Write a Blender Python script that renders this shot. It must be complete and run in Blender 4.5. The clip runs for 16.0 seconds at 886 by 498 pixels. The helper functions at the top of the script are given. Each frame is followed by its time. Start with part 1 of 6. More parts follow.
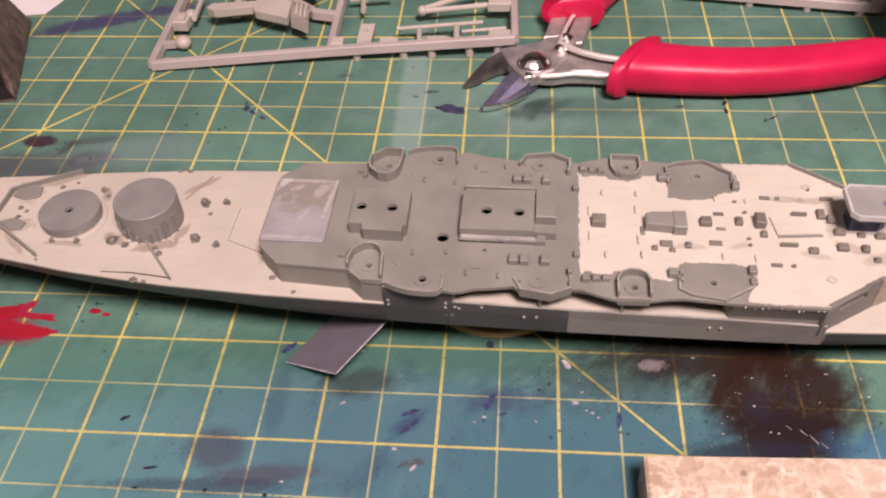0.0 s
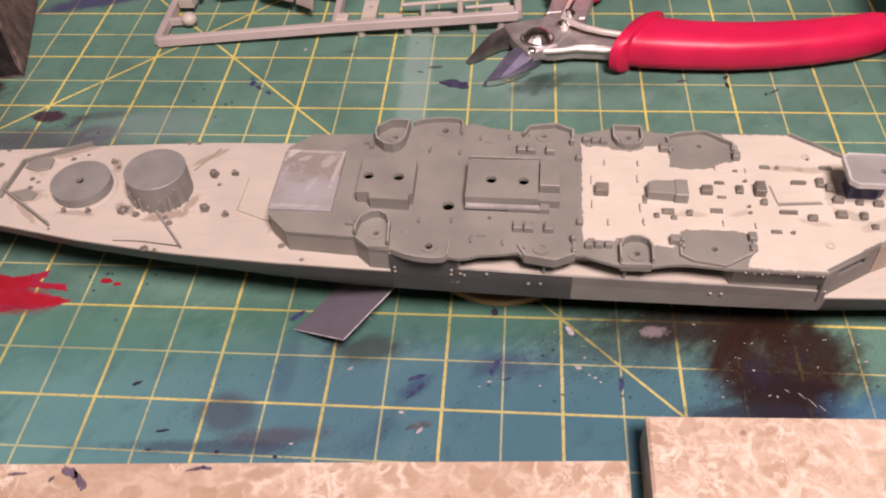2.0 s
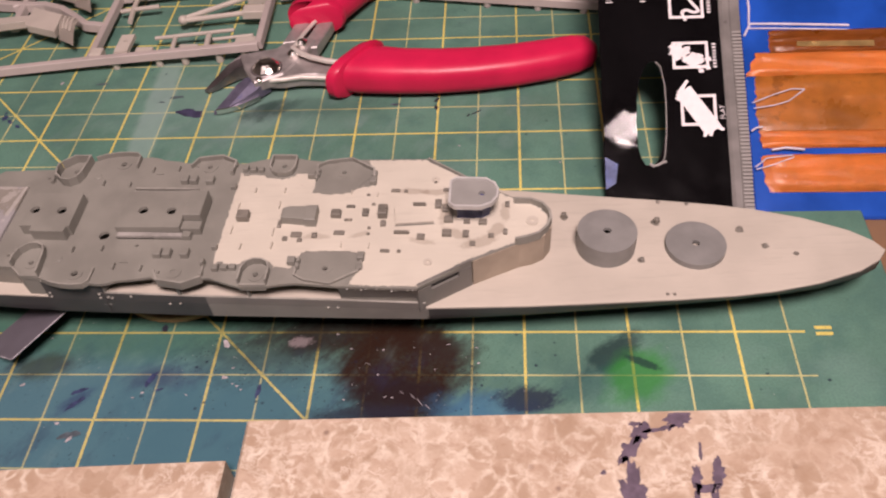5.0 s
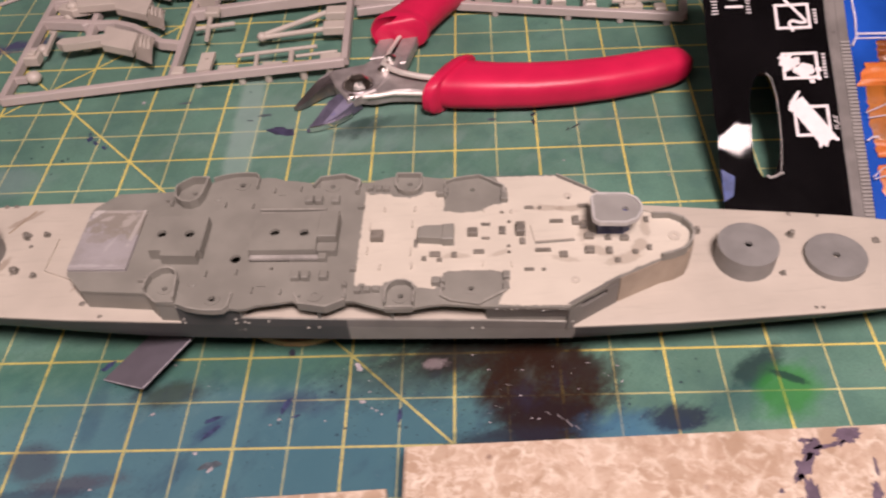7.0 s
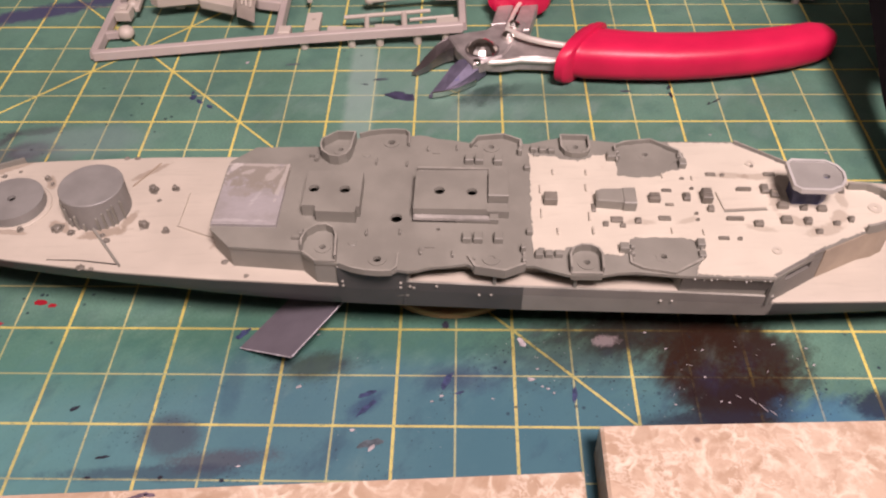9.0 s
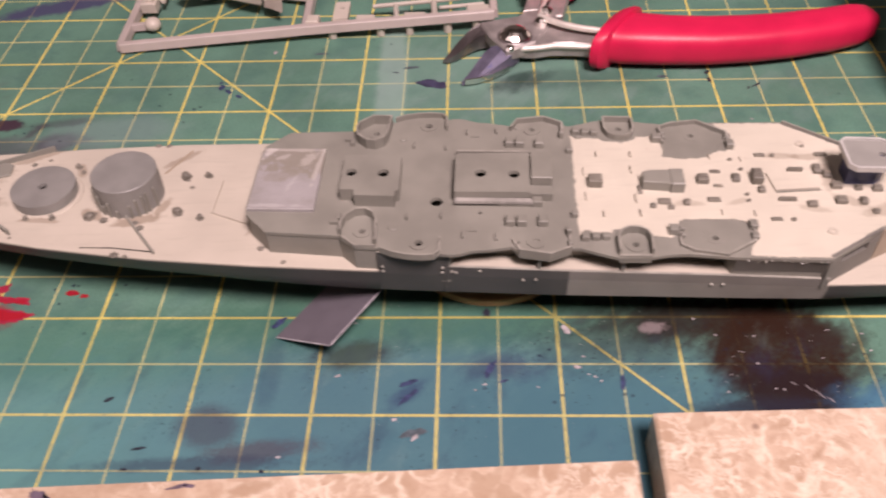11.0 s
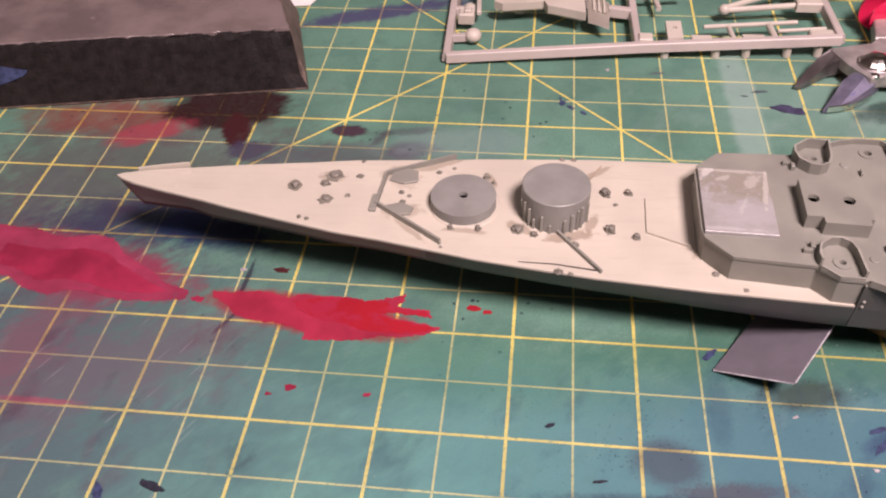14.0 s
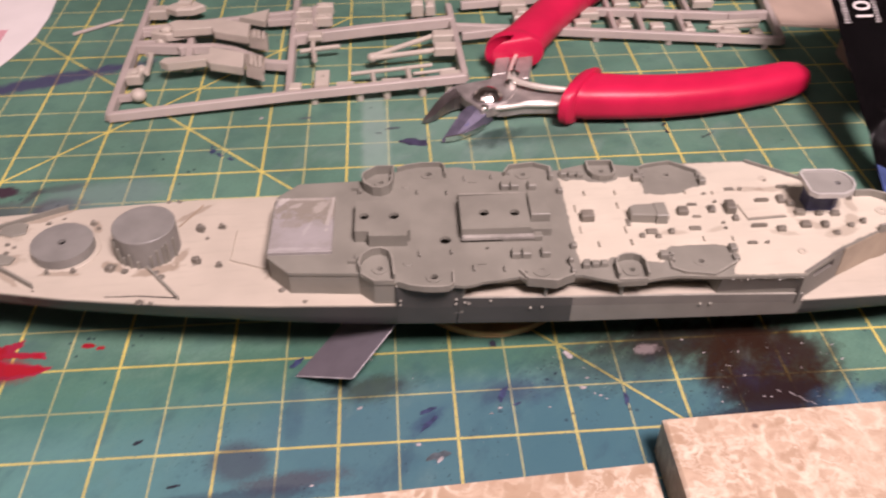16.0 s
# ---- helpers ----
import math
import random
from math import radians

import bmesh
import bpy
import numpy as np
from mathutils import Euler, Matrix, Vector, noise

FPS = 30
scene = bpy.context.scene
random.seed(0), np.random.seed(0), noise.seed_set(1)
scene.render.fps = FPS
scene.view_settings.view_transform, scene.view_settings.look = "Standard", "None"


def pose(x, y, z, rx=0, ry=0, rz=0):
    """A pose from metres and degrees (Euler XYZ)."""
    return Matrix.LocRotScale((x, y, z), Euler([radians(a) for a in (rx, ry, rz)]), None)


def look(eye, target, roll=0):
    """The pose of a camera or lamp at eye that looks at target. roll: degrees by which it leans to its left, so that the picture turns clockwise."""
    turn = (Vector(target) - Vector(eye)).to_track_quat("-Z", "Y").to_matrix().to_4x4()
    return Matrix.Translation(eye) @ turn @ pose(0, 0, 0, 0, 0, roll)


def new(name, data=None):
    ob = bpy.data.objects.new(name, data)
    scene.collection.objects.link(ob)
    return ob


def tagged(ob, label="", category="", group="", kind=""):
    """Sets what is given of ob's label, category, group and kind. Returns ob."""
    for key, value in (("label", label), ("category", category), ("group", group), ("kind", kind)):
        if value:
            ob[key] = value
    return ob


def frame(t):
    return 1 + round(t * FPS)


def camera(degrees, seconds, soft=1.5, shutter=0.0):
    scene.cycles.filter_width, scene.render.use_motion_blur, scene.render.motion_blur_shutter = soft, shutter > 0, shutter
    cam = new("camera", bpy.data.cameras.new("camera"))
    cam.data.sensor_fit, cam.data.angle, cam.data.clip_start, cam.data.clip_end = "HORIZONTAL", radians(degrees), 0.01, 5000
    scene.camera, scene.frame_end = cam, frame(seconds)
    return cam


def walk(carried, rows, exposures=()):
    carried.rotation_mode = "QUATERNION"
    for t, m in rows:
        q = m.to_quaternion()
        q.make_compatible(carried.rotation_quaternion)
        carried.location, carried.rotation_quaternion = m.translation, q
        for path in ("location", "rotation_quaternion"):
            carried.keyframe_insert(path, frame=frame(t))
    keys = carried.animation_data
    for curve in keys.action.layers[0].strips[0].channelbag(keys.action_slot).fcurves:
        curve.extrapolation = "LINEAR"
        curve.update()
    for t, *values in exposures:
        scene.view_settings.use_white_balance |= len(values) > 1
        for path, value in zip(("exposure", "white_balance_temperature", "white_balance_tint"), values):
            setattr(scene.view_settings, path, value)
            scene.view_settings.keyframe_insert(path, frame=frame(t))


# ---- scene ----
cam = camera(54.41, 16.0, 2.15, 0.35)
ROWS = [  # seconds, eye (m), turn (degrees)
    (0, -0.0099, -0.1181, 0.1569, 43.68, 2.56, 4.28),
    (0.5, -0.0121, -0.1161, 0.1592, 42.97, 2.50, 4.14),
    (1, -0.0116, -0.1196, 0.1572, 43.02, 2.60, 4.18),
    (1.5, -0.0110, -0.1213, 0.1581, 42.81, 2.66, 4.21),
    (2, -0.0106, -0.1235, 0.1566, 42.82, 2.64, 4.26),
    (2.5, -0.0089, -0.1252, 0.1589, 42.82, 2.41, 3.99),
    (3, -0.0102, -0.1248, 0.1571, 42.98, 2.21, 3.68),
    (3.5, 0.0018, -0.1251, 0.1575, 42.89, 2.37, 3.68),
    (4, 0.0247, -0.1272, 0.1621, 42.41, 2.77, 3.20),
    (4.5, 0.0479, -0.1288, 0.1665, 42.34, 3.14, 2.87),
    (4.7, 0.0605, -0.1282, 0.1695, 42.35, 3.26, 2.71),
    (5.2, 0.0737, -0.1283, 0.1725, 42.29, 3.54, 2.17),
    (5.75, 0.0736, -0.1276, 0.1734, 42.26, 3.77, 1.28),
    (6.3, 0.0616, -0.1267, 0.1727, 42.37, 3.73, 0.56),
    (6.8, 0.0432, -0.1263, 0.1713, 42.70, 3.32, 0.44),
    (7, 0.0332, -0.1256, 0.1726, 42.95, 3.11, 0.60),
    (7.5, 0.0064, -0.1262, 0.1688, 43.53, 2.21, 0.92),
    (8, -0.0137, -0.1200, 0.1694, 43.84, 1.71, 1.02),
    (8.5, -0.0189, -0.1210, 0.1612, 43.76, 0.96, 1.01),
    (8.7, -0.0140, -0.1220, 0.1567, 43.81, 0.97, 1.11),
    (9.2, -0.0101, -0.1220, 0.1530, 43.77, 0.91, 1.03),
    (9.75, -0.0019, -0.1212, 0.1491, 43.73, 1.12, 0.83),
    (10.3, 0.0015, -0.1202, 0.1466, 43.79, 1.47, 0.78),
    (10.8, -0.0071, -0.1197, 0.1466, 44.02, 1.78, 1.06),
    (11, -0.0170, -0.1217, 0.1469, 44.21, 1.89, 1.37),
    (11.5, -0.0361, -0.1194, 0.1488, 44.63, 2.26, 1.96),
    (12, -0.0491, -0.1185, 0.1491, 45.07, 2.26, 2.76),
    (12.5, -0.0641, -0.1172, 0.1499, 45.14, 2.06, 3.47),
    (13, -0.0791, -0.1181, 0.1453, 45.46, 1.87, 4.55),
    (13.5, -0.0886, -0.1179, 0.1452, 45.70, 1.79, 5.51),
    (14, -0.0982, -0.1197, 0.1406, 46.26, 2.01, 6.37),
    (14.5, -0.0920, -0.1231, 0.1418, 46.49, 2.11, 6.78),
    (15, -0.0721, -0.1277, 0.1433, 46.52, 2.23, 6.66),
    (15.5, -0.0479, -0.1309, 0.1501, 46.25, 2.58, 5.95),
    (15.6, -0.0426, -0.1342, 0.1487, 47.40, 1.92, 4.22),
    (15.7, -0.0390, -0.1362, 0.1520, 47.75, 1.36, 1.85),
    (15.8, -0.0367, -0.1368, 0.1510, 48.45, 1.02, -0.06),
    (15.9, -0.0356, -0.1376, 0.1501, 49.02, 0.49, -2.14),
    (16, -0.0355, -0.1379, 0.1496, 49.45, 0.31, -3.87),
]
walk(cam, [(t, pose(x, y, z, rx, ry, rz)) for t, x, y, z, rx, ry, rz in ROWS],
     exposures=[(0, -0.05, 6550, 15), (3, -0.09, 6550, 15), (4.5, -0.32, 6600, 14), (6.8, -0.27, 6550, 13), (8, -0.07, 6600, 14), (11, -0.04, 6550, 15), (12.0, 0.10, 6460, 14), (12.5, 0.16, 6430, 15), (13.5, 0.25, 6470, 15), (14, 0.25, 6450, 15), (14.6, 0.25, 6450, 16), (15.1, 0.16, 6500, 18), (15.5, 0.08, 6450, 16), (16, 0.0, 6550, 15)])

# ---- world and lights ----
world = bpy.data.worlds.new("room_air")
scene.world = world
world.use_nodes = True
world.node_tree.nodes["Background"].inputs[0].default_value = (1.0, 0.86, 0.74, 1)
world.node_tree.nodes["Background"].inputs[1].default_value = 0.03


def area_lamp(name, eye, target, size, watts, colour):
    data = bpy.data.lights.new(name, "AREA")
    data.shape, data.size, data.energy, data.color = "DISK", size, watts, colour
    ob = new(name, data)
    ob.matrix_world = look(eye, target)
    return tagged(ob, "warm white lamp above the work table", "lamp")


area_lamp("desk_lamp", (0.13, -0.28, 0.62), (0.0, 0.02, 0), 0.19, 9.6, (1.0, 0.80, 0.785))
# Soft point light added as fill; no such lamp is known here.
bulb = bpy.data.lights.new("fill_lamp", "POINT")
bulb.energy, bulb.shadow_soft_size, bulb.color = 5.6, 0.28, (1.0, 0.80, 0.78)
fill_lamp = tagged(new("fill_lamp", bulb), "added warm fill light, unseen, high at the front left", "lamp")
fill_lamp.location = (-0.42, -0.36, 1.00)
scene.view_settings.exposure = 0.0

# ---- materials ----
MM = 0.001


class Nodes:
    """Short hand for a material's node tree."""

    def __init__(self, tree):
        self.tree, self.nodes, self.links = tree, tree.nodes, tree.links

    def add(self, kind, **values):
        node = self.nodes.new(kind)
        for key, value in values.items():
            if key == "operation":
                node.operation = value
            elif key == "blend":
                node.blend_type = value
        return node

    def put(self, socket, value):
        if isinstance(value, bpy.types.NodeSocket):
            self.links.new(value, socket)
        else:
            socket.default_value = value

    def math(self, operation, a, b=0.0, clamp=False):
        node = self.add("ShaderNodeMath", operation=operation)
        node.use_clamp = clamp
        self.put(node.inputs[0], a)
        self.put(node.inputs[1], b)
        return node.outputs[0]

    def mix(self, factor, a, b, blend="MIX"):
        node = self.nodes.new("ShaderNodeMix")
        node.data_type, node.blend_type = "RGBA", blend
        self.put(node.inputs[0], factor)
        self.put(node.inputs[6], a if isinstance(a, bpy.types.NodeSocket) else (*a, 1))
        self.put(node.inputs[7], b if isinstance(b, bpy.types.NodeSocket) else (*b, 1))
        return node.outputs[2]

    def place(self):
        return self.nodes.new("ShaderNodeTexCoord").outputs["Object"]

    def noise(self, where, scale, detail=3.0, rough=0.55):
        node = self.nodes.new("ShaderNodeTexNoise")
        self.links.new(where, node.inputs["Vector"])
        node.inputs["Scale"].default_value, node.inputs["Detail"].default_value, node.inputs["Roughness"].default_value = scale, detail, rough
        return node.outputs[0]

    def voronoi(self, where, scale, feature="F1", random=1.0):
        node = self.nodes.new("ShaderNodeTexVoronoi")
        node.feature = feature
        self.links.new(where, node.inputs["Vector"])
        node.inputs["Scale"].default_value, node.inputs["Randomness"].default_value = scale, random
        return node.outputs["Distance"]

    def step(self, value, low, high):
        node = self.nodes.new("ShaderNodeMapRange")
        node.interpolation_type = "SMOOTHSTEP"
        self.put(node.inputs[0], value)
        node.inputs[1].default_value, node.inputs[2].default_value = low, high
        return node.outputs[0]

    def stretched(self, where, turn, squeeze):
        """Coordinates drawn out along one direction, for brush marks and rubbed smears."""
        node = self.nodes.new("ShaderNodeMapping")
        self.links.new(where, node.inputs["Vector"])
        node.inputs["Rotation"].default_value = (0, 0, radians(-turn))
        drawn = self.nodes.new("ShaderNodeMapping")
        self.links.new(node.outputs[0], drawn.inputs["Vector"])
        drawn.inputs["Scale"].default_value = (squeeze, 1, 1)
        return drawn.outputs[0]

    def moved(self, where, x, y, angle, rx, ry):
        """Coordinates in which an ellipse at (x, y) with those radii is the unit circle (metres, degrees)."""
        node = self.nodes.new("ShaderNodeMapping")
        node.vector_type = "TEXTURE"
        self.links.new(where, node.inputs["Vector"])
        node.inputs["Location"].default_value = (x, y, 0)
        node.inputs["Rotation"].default_value = (0, 0, radians(angle))
        node.inputs["Scale"].default_value = (rx, ry, 1)
        flat = self.add("ShaderNodeVectorMath", operation="MULTIPLY")
        self.links.new(node.outputs[0], flat.inputs[0])
        flat.inputs[1].default_value = (1, 1, 0)
        long = self.add("ShaderNodeVectorMath", operation="LENGTH")
        self.links.new(flat.outputs[0], long.inputs[0])
        return long.outputs["Value"]


def material(name, colour, rough=0.5, metal=0.0, spec=0.5, spread=0.12, scale=300.0, fine=2500.0, bump=0.15, worn=None, worn_from=0.62, coat=0.0):
    """A surface with blotches, grain and fine relief. worn: a second colour that shows in patches."""
    m = bpy.data.materials.new(name)
    m.use_nodes = True
    n = Nodes(m.node_tree)
    bsdf = n.nodes["Principled BSDF"]
    where = n.place()
    blotch, grain = n.noise(where, scale, 4), n.noise(where, fine, 3)
    dark, light = [c * (1 - spread) for c in colour], [min(1, c * (1 + spread)) for c in colour]
    tint = n.mix(n.step(blotch, 0.3, 0.7), dark, light)
    tint = n.mix(n.math("MULTIPLY", grain, spread), tint, [c * 0.5 for c in colour])
    if worn:
        tint = n.mix(n.math("MULTIPLY", n.step(n.noise(where, scale * 1.7, 6, 0.7), worn_from, worn_from + 0.08), 0.8), tint, worn)
    n.links.new(tint, bsdf.inputs["Base Color"])
    bsdf.inputs["Metallic"].default_value = metal
    bsdf.inputs["Specular IOR Level"].default_value = spec
    n.links.new(n.math("ADD", n.math("MULTIPLY", blotch, 0.16), rough - 0.08), bsdf.inputs["Roughness"])
    bsdf.inputs["Coat Weight"].default_value = coat
    if bump:
        b = n.nodes.new("ShaderNodeBump")
        b.inputs["Strength"].default_value, b.inputs["Distance"].default_value = bump, 0.0003
        n.links.new(n.math("ADD", grain, n.math("MULTIPLY", blotch, 0.7)), b.inputs["Height"])
        n.links.new(b.outputs[0], bsdf.inputs["Normal"])
    return m


# stains of old paint and other tints on the mat, among them painted light and shade: x, y, turn, half length, half
# width (mm), colour, strength, softness, raggedness
STAINS_AND_SHADE = []


def stain(*values):
    STAINS_AND_SHADE.append(values)


stain(-32, -32, 1, 82, 26, (0.054, 0.128, 0.184), 0.74, 0.5, 0.35)
stain(20, -30, 0, 45, 22, (0.040, 0.110, 0.145), 0.6, 0.5, 0.5)
# greener near left, also lightened: missing lamp light put into the mat colour
stain(-140, -32, 0, 60, 26, (0.100, 0.245, 0.240), 0.6, 0.6, 0.4)
stain(-222, -25, 0, 45, 60, (0.075, 0.092, 0.125), 0.6, 0.5, 0.7)
stain(-190, -20, 10, 60, 40, (0.055, 0.085, 0.105), 0.5, 0.5, 0.7)
stain(-212, 48, 20, 46, 30, (0.075, 0.040, 0.055), 0.55, 0.55, 1.1)
stain(-222, 74, 5, 22, 8, (0.19, 0.030, 0.022), 0.6, 0.5, 0.8)
stain(-188, 80, 8, 18, 9.5, (0.024, 0.009, 0.010), 1.0, 0.18, 0.35)
stain(-182.5, 70, 105, 8.5, 4.0, (0.040, 0.011, 0.013), 1.0, 0.2, 0.4)
stain(-175.5, 60.5, 0, 6.5, 4.5, (0.040, 0.034, 0.066), 0.85, 0.3, 0.6)
stain(-207, 66.5, 28, 11, 4.6, (0.27, 0.040, 0.062), 0.75, 0.35, 0.6)
stain(-151, 71, 0, 5.5, 2.8, (0.045, 0.018, 0.035), 0.92, 0.2, 0.5)
stain(-133.2, 63.6, 10, 6.5, 3.6, (0.040, 0.034, 0.048), 0.85, 0.35, 0.6)
stain(-150, 58, 0, 26, 8, (0.075, 0.065, 0.085), 0.6, 0.4, 0.8)
stain(-153, 137, 20, 29, 4.2, (0.050, 0.030, 0.11), 0.78, 0.3, 0.8)
stain(-16, 92, 2, 30, 17, (0.17, 0.27, 0.235), 0.42, 0.7, 0.6)
stain(-42, 88, 91, 48, 4.2, (0.26, 0.36, 0.33), 0.50, 0.30, 0.22)
stain(-120, 67.5, 5, 20, 7, (0.19, 0.255, 0.26), 0.42, 0.5, 0.6)
stain(-141, 68.5, 60, 4.0, 1.8, (0.045, 0.030, 0.048), 0.7, 0.5, 1.0)
stain(-136, 71.5, 10, 10, 1.6, (0.05, 0.045, 0.06), 0.5, 0.6, 1.0)
# two dark patches below the cutters: their shade put into the mat colour
stain(8, 90, 4, 20, 5, (0.02, 0.04, 0.04), 0.4, 0.5, 0.8)
stain(-5, 89, 24, 8.5, 3.6, (0.018, 0.036, 0.032), 0.72, 0.5, 0.8)
stain(-194, 31, 0, 24, 8, (0.02, 0.02, 0.06), 0.7, 0.5, 0.7)
stain(-177, 28, -4, 17, 6, (0.012, 0.026, 0.085), 0.8, 0.45, 0.6)
stain(-146, 3, -8, 25, 5.4, (0.24, 0.014, 0.026), 0.80, 0.2, 0.3)
stain(-206, 14, -12, 28, 9.0, (0.22, 0.018, 0.055), 0.8, 0.25, 0.5)
stain(-163.4, 12.5, 88, 6.5, 0.55, (0.016, 0.014, 0.030), 0.8, 0.4, 0.7)
stain(-164.4, -0.5, 62, 3.6, 0.5, (0.016, 0.014, 0.030), 0.8, 0.4, 0.7)
stain(-197, -24.6, 0, 8, 0.8, (0.33, 0.06, 0.10), 0.75, 0.5, 0.7)
stain(-206, -8, 60, 24, 7, (0.17, 0.050, 0.080), 0.5, 0.6, 1.3)
stain(-188, -16, 25, 30, 12, (0.130, 0.075, 0.100), 0.42, 0.6, 1.3)
# darker green strip along the hull's near side
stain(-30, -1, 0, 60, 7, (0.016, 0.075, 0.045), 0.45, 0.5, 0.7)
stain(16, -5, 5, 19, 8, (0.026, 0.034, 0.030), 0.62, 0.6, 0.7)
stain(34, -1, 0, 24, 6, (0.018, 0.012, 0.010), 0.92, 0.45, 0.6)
stain(46.5, -9.5, -10, 16.5, 13.5, (0.021, 0.009, 0.005), 1.0, 0.30, 0.42)
stain(47, -20, -4, 12.5, 6.5, (0.015, 0.008, 0.009), 0.97, 0.30, 0.5)
stain(59, -6, -8, 7, 5, (0.024, 0.016, 0.014), 0.6, 0.6, 0.9)
stain(37, -25, 4, 14, 3.6, (0.016, 0.016, 0.028), 0.75, 0.5, 0.8)
stain(66, -22, 0, 11, 4.5, (0.045, 0.140, 0.250), 0.6, 0.5, 0.6)
stain(97, -6.5, 38, 9, 3.6, (0.012, 0.028, 0.030), 0.85, 0.4, 0.7)
stain(91, -15, 20, 8, 4.6, (0.020, 0.070, 0.070), 0.6, 0.6, 0.7)
stain(103, -13, 40, 8.5, 6.0, (0.028, 0.19, 0.030), 0.78, 0.5, 0.6)
stain(104, -9, -25, 4, 1.0, (0.014, 0.030, 0.034), 0.8, 0.4, 0.9)
stain(76, -19.5, 0, 7, 3.2, (0.016, 0.018, 0.040), 0.85, 0.35, 0.8)
stain(20.3, -2.8, 10, 3.0, 1.5, (0.34, 0.28, 0.29), 0.42, 0.3, 0.8)
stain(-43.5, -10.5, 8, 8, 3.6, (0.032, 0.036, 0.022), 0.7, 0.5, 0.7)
stain(-71.5, -28, 0, 6.5, 4.6, (0.045, 0.038, 0.062), 0.62, 0.4, 0.5)
stain(-60, -33.6, 6, 10, 2.2, (0.06, 0.04, 0.058), 0.62, 0.5, 0.8)
stain(-72, -36.6, 2, 20, 1.6, (0.03, 0.04, 0.07), 0.6, 0.5, 0.9)
stain(-60.6, -14, 88, 10, 2.2, (0.03, 0.055, 0.10), 0.36, 0.5, 0.7)
stain(-31.7, -20.5, 40, 4.5, 1.6, (0.022, 0.026, 0.09), 0.55, 0.6, 0.8)
stain(-12, -13.5, 0, 8, 3.0, (0.03, 0.035, 0.085), 0.5, 0.6, 0.8)
# fainter green strip beside the fore part of the hull
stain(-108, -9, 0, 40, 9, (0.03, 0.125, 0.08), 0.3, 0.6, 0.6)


def stained(n, where, base, line=False):
    """Lays the old paint stains, the painted light and shade and the specks over a base colour."""
    warp = n.math("SUBTRACT", n.noise(where, 95, 4, 0.55), 0.5)
    streak = n.math("SUBTRACT", n.noise(n.stretched(where, 40, 0.5), 420, 3, 0.6), 0.5)
    crumb = n.math("SUBTRACT", n.noise(where, 1300, 4, 0.62), 0.5)
    rubbed = n.math("ADD", n.math("MULTIPLY", n.step(n.noise(where, 700, 6, 0.75), 0.35, 0.62), 0.09), 0.91)
    tint = base
    for x, y, turn, rx, ry, colour, strength, soft, rag in STAINS_AND_SHADE:
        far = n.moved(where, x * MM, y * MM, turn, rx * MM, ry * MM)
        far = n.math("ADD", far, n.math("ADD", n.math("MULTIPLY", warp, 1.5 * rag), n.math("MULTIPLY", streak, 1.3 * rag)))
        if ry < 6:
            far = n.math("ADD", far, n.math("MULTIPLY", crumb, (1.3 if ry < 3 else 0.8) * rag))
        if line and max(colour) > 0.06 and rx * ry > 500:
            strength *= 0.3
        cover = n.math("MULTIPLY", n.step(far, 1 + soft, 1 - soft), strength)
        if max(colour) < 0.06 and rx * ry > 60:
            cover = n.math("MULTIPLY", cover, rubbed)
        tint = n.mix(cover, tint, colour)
    # rubbed-in smears of blue and plum paint, and pale scuffs
    for cx, cy, crx, cry, turn, colour, low, strength in ((-20, -26, 130, 26, 62, (0.018, 0.020, 0.060), 0.52, 0.40), (-200, 10, 55, 75, 65, (0.085, 0.026, 0.050), 0.53, 0.42), (-190, -25, 70, 35, 60, (0.020, 0.018, 0.035), 0.57, 0.5),
                                                         (-20, 100, 260, 60, 25, (0.020, 0.030, 0.055), 0.64, 0.50), (-60, 10, 300, 130, 70, (0.21, 0.30, 0.27), 0.57, 0.16), (0, 80, 90, 34, 60, (0.24, 0.31, 0.31), 0.48, 0.22)):
        within = n.step(n.moved(where, cx * MM, cy * MM, 0, crx * MM, cry * MM), 1.25, 0.6)
        drawn = n.stretched(where, turn, 0.55)
        smear = n.math("MULTIPLY", n.step(n.noise(drawn, 90, 5, 0.6), low, low + 0.20), n.math("MULTIPLY", within, strength * (0.6 if line else 1)))
        tint = n.mix(smear, tint, colour)
    rare = n.step(n.noise(where, 22, 2), 0.5, 0.66)
    speck = n.math("MULTIPLY", n.step(n.math("ADD", n.voronoi(where, 230), n.math("MULTIPLY", streak, 0.10)), 0.13, 0.07), rare)
    tint = n.mix(n.math("MULTIPLY", speck, 0.85), tint, (0.012, 0.014, 0.035))
    crumbs = n.math("MULTIPLY", n.step(n.voronoi(where, 420), 0.11, 0.06), n.step(n.moved(where, -0.005, -0.026, 0, 0.095, 0.032), 1.2, 0.5))
    tint = n.mix(n.math("MULTIPLY", crumbs, n.step(n.noise(where, 60, 2), 0.46, 0.58)), tint, (0.014, 0.016, 0.030))
    fleck = n.math("MULTIPLY", n.step(n.voronoi(where, 950), 0.20, 0.10), n.step(n.moved(where, 0.0, -0.024, 0, 0.095, 0.032), 1.3, 0.6))
    tint = n.mix(n.math("MULTIPLY", fleck, n.step(n.noise(where, 45, 3), 0.47, 0.60)), tint, (0.012, 0.016, 0.024))
    # fine pale scratches where the near edge is worn most
    worn = n.step(n.moved(where, -0.205, -0.03, 0, 0.06, 0.06), 1.4, 0.5)
    scratch = n.math("MULTIPLY", n.step(n.noise(n.stretched(where, 62, 0.07), 900, 3, 0.6), 0.63, 0.70), worn)
    tint = n.mix(n.math("MULTIPLY", scratch, 0.16), tint, (0.42, 0.42, 0.45))
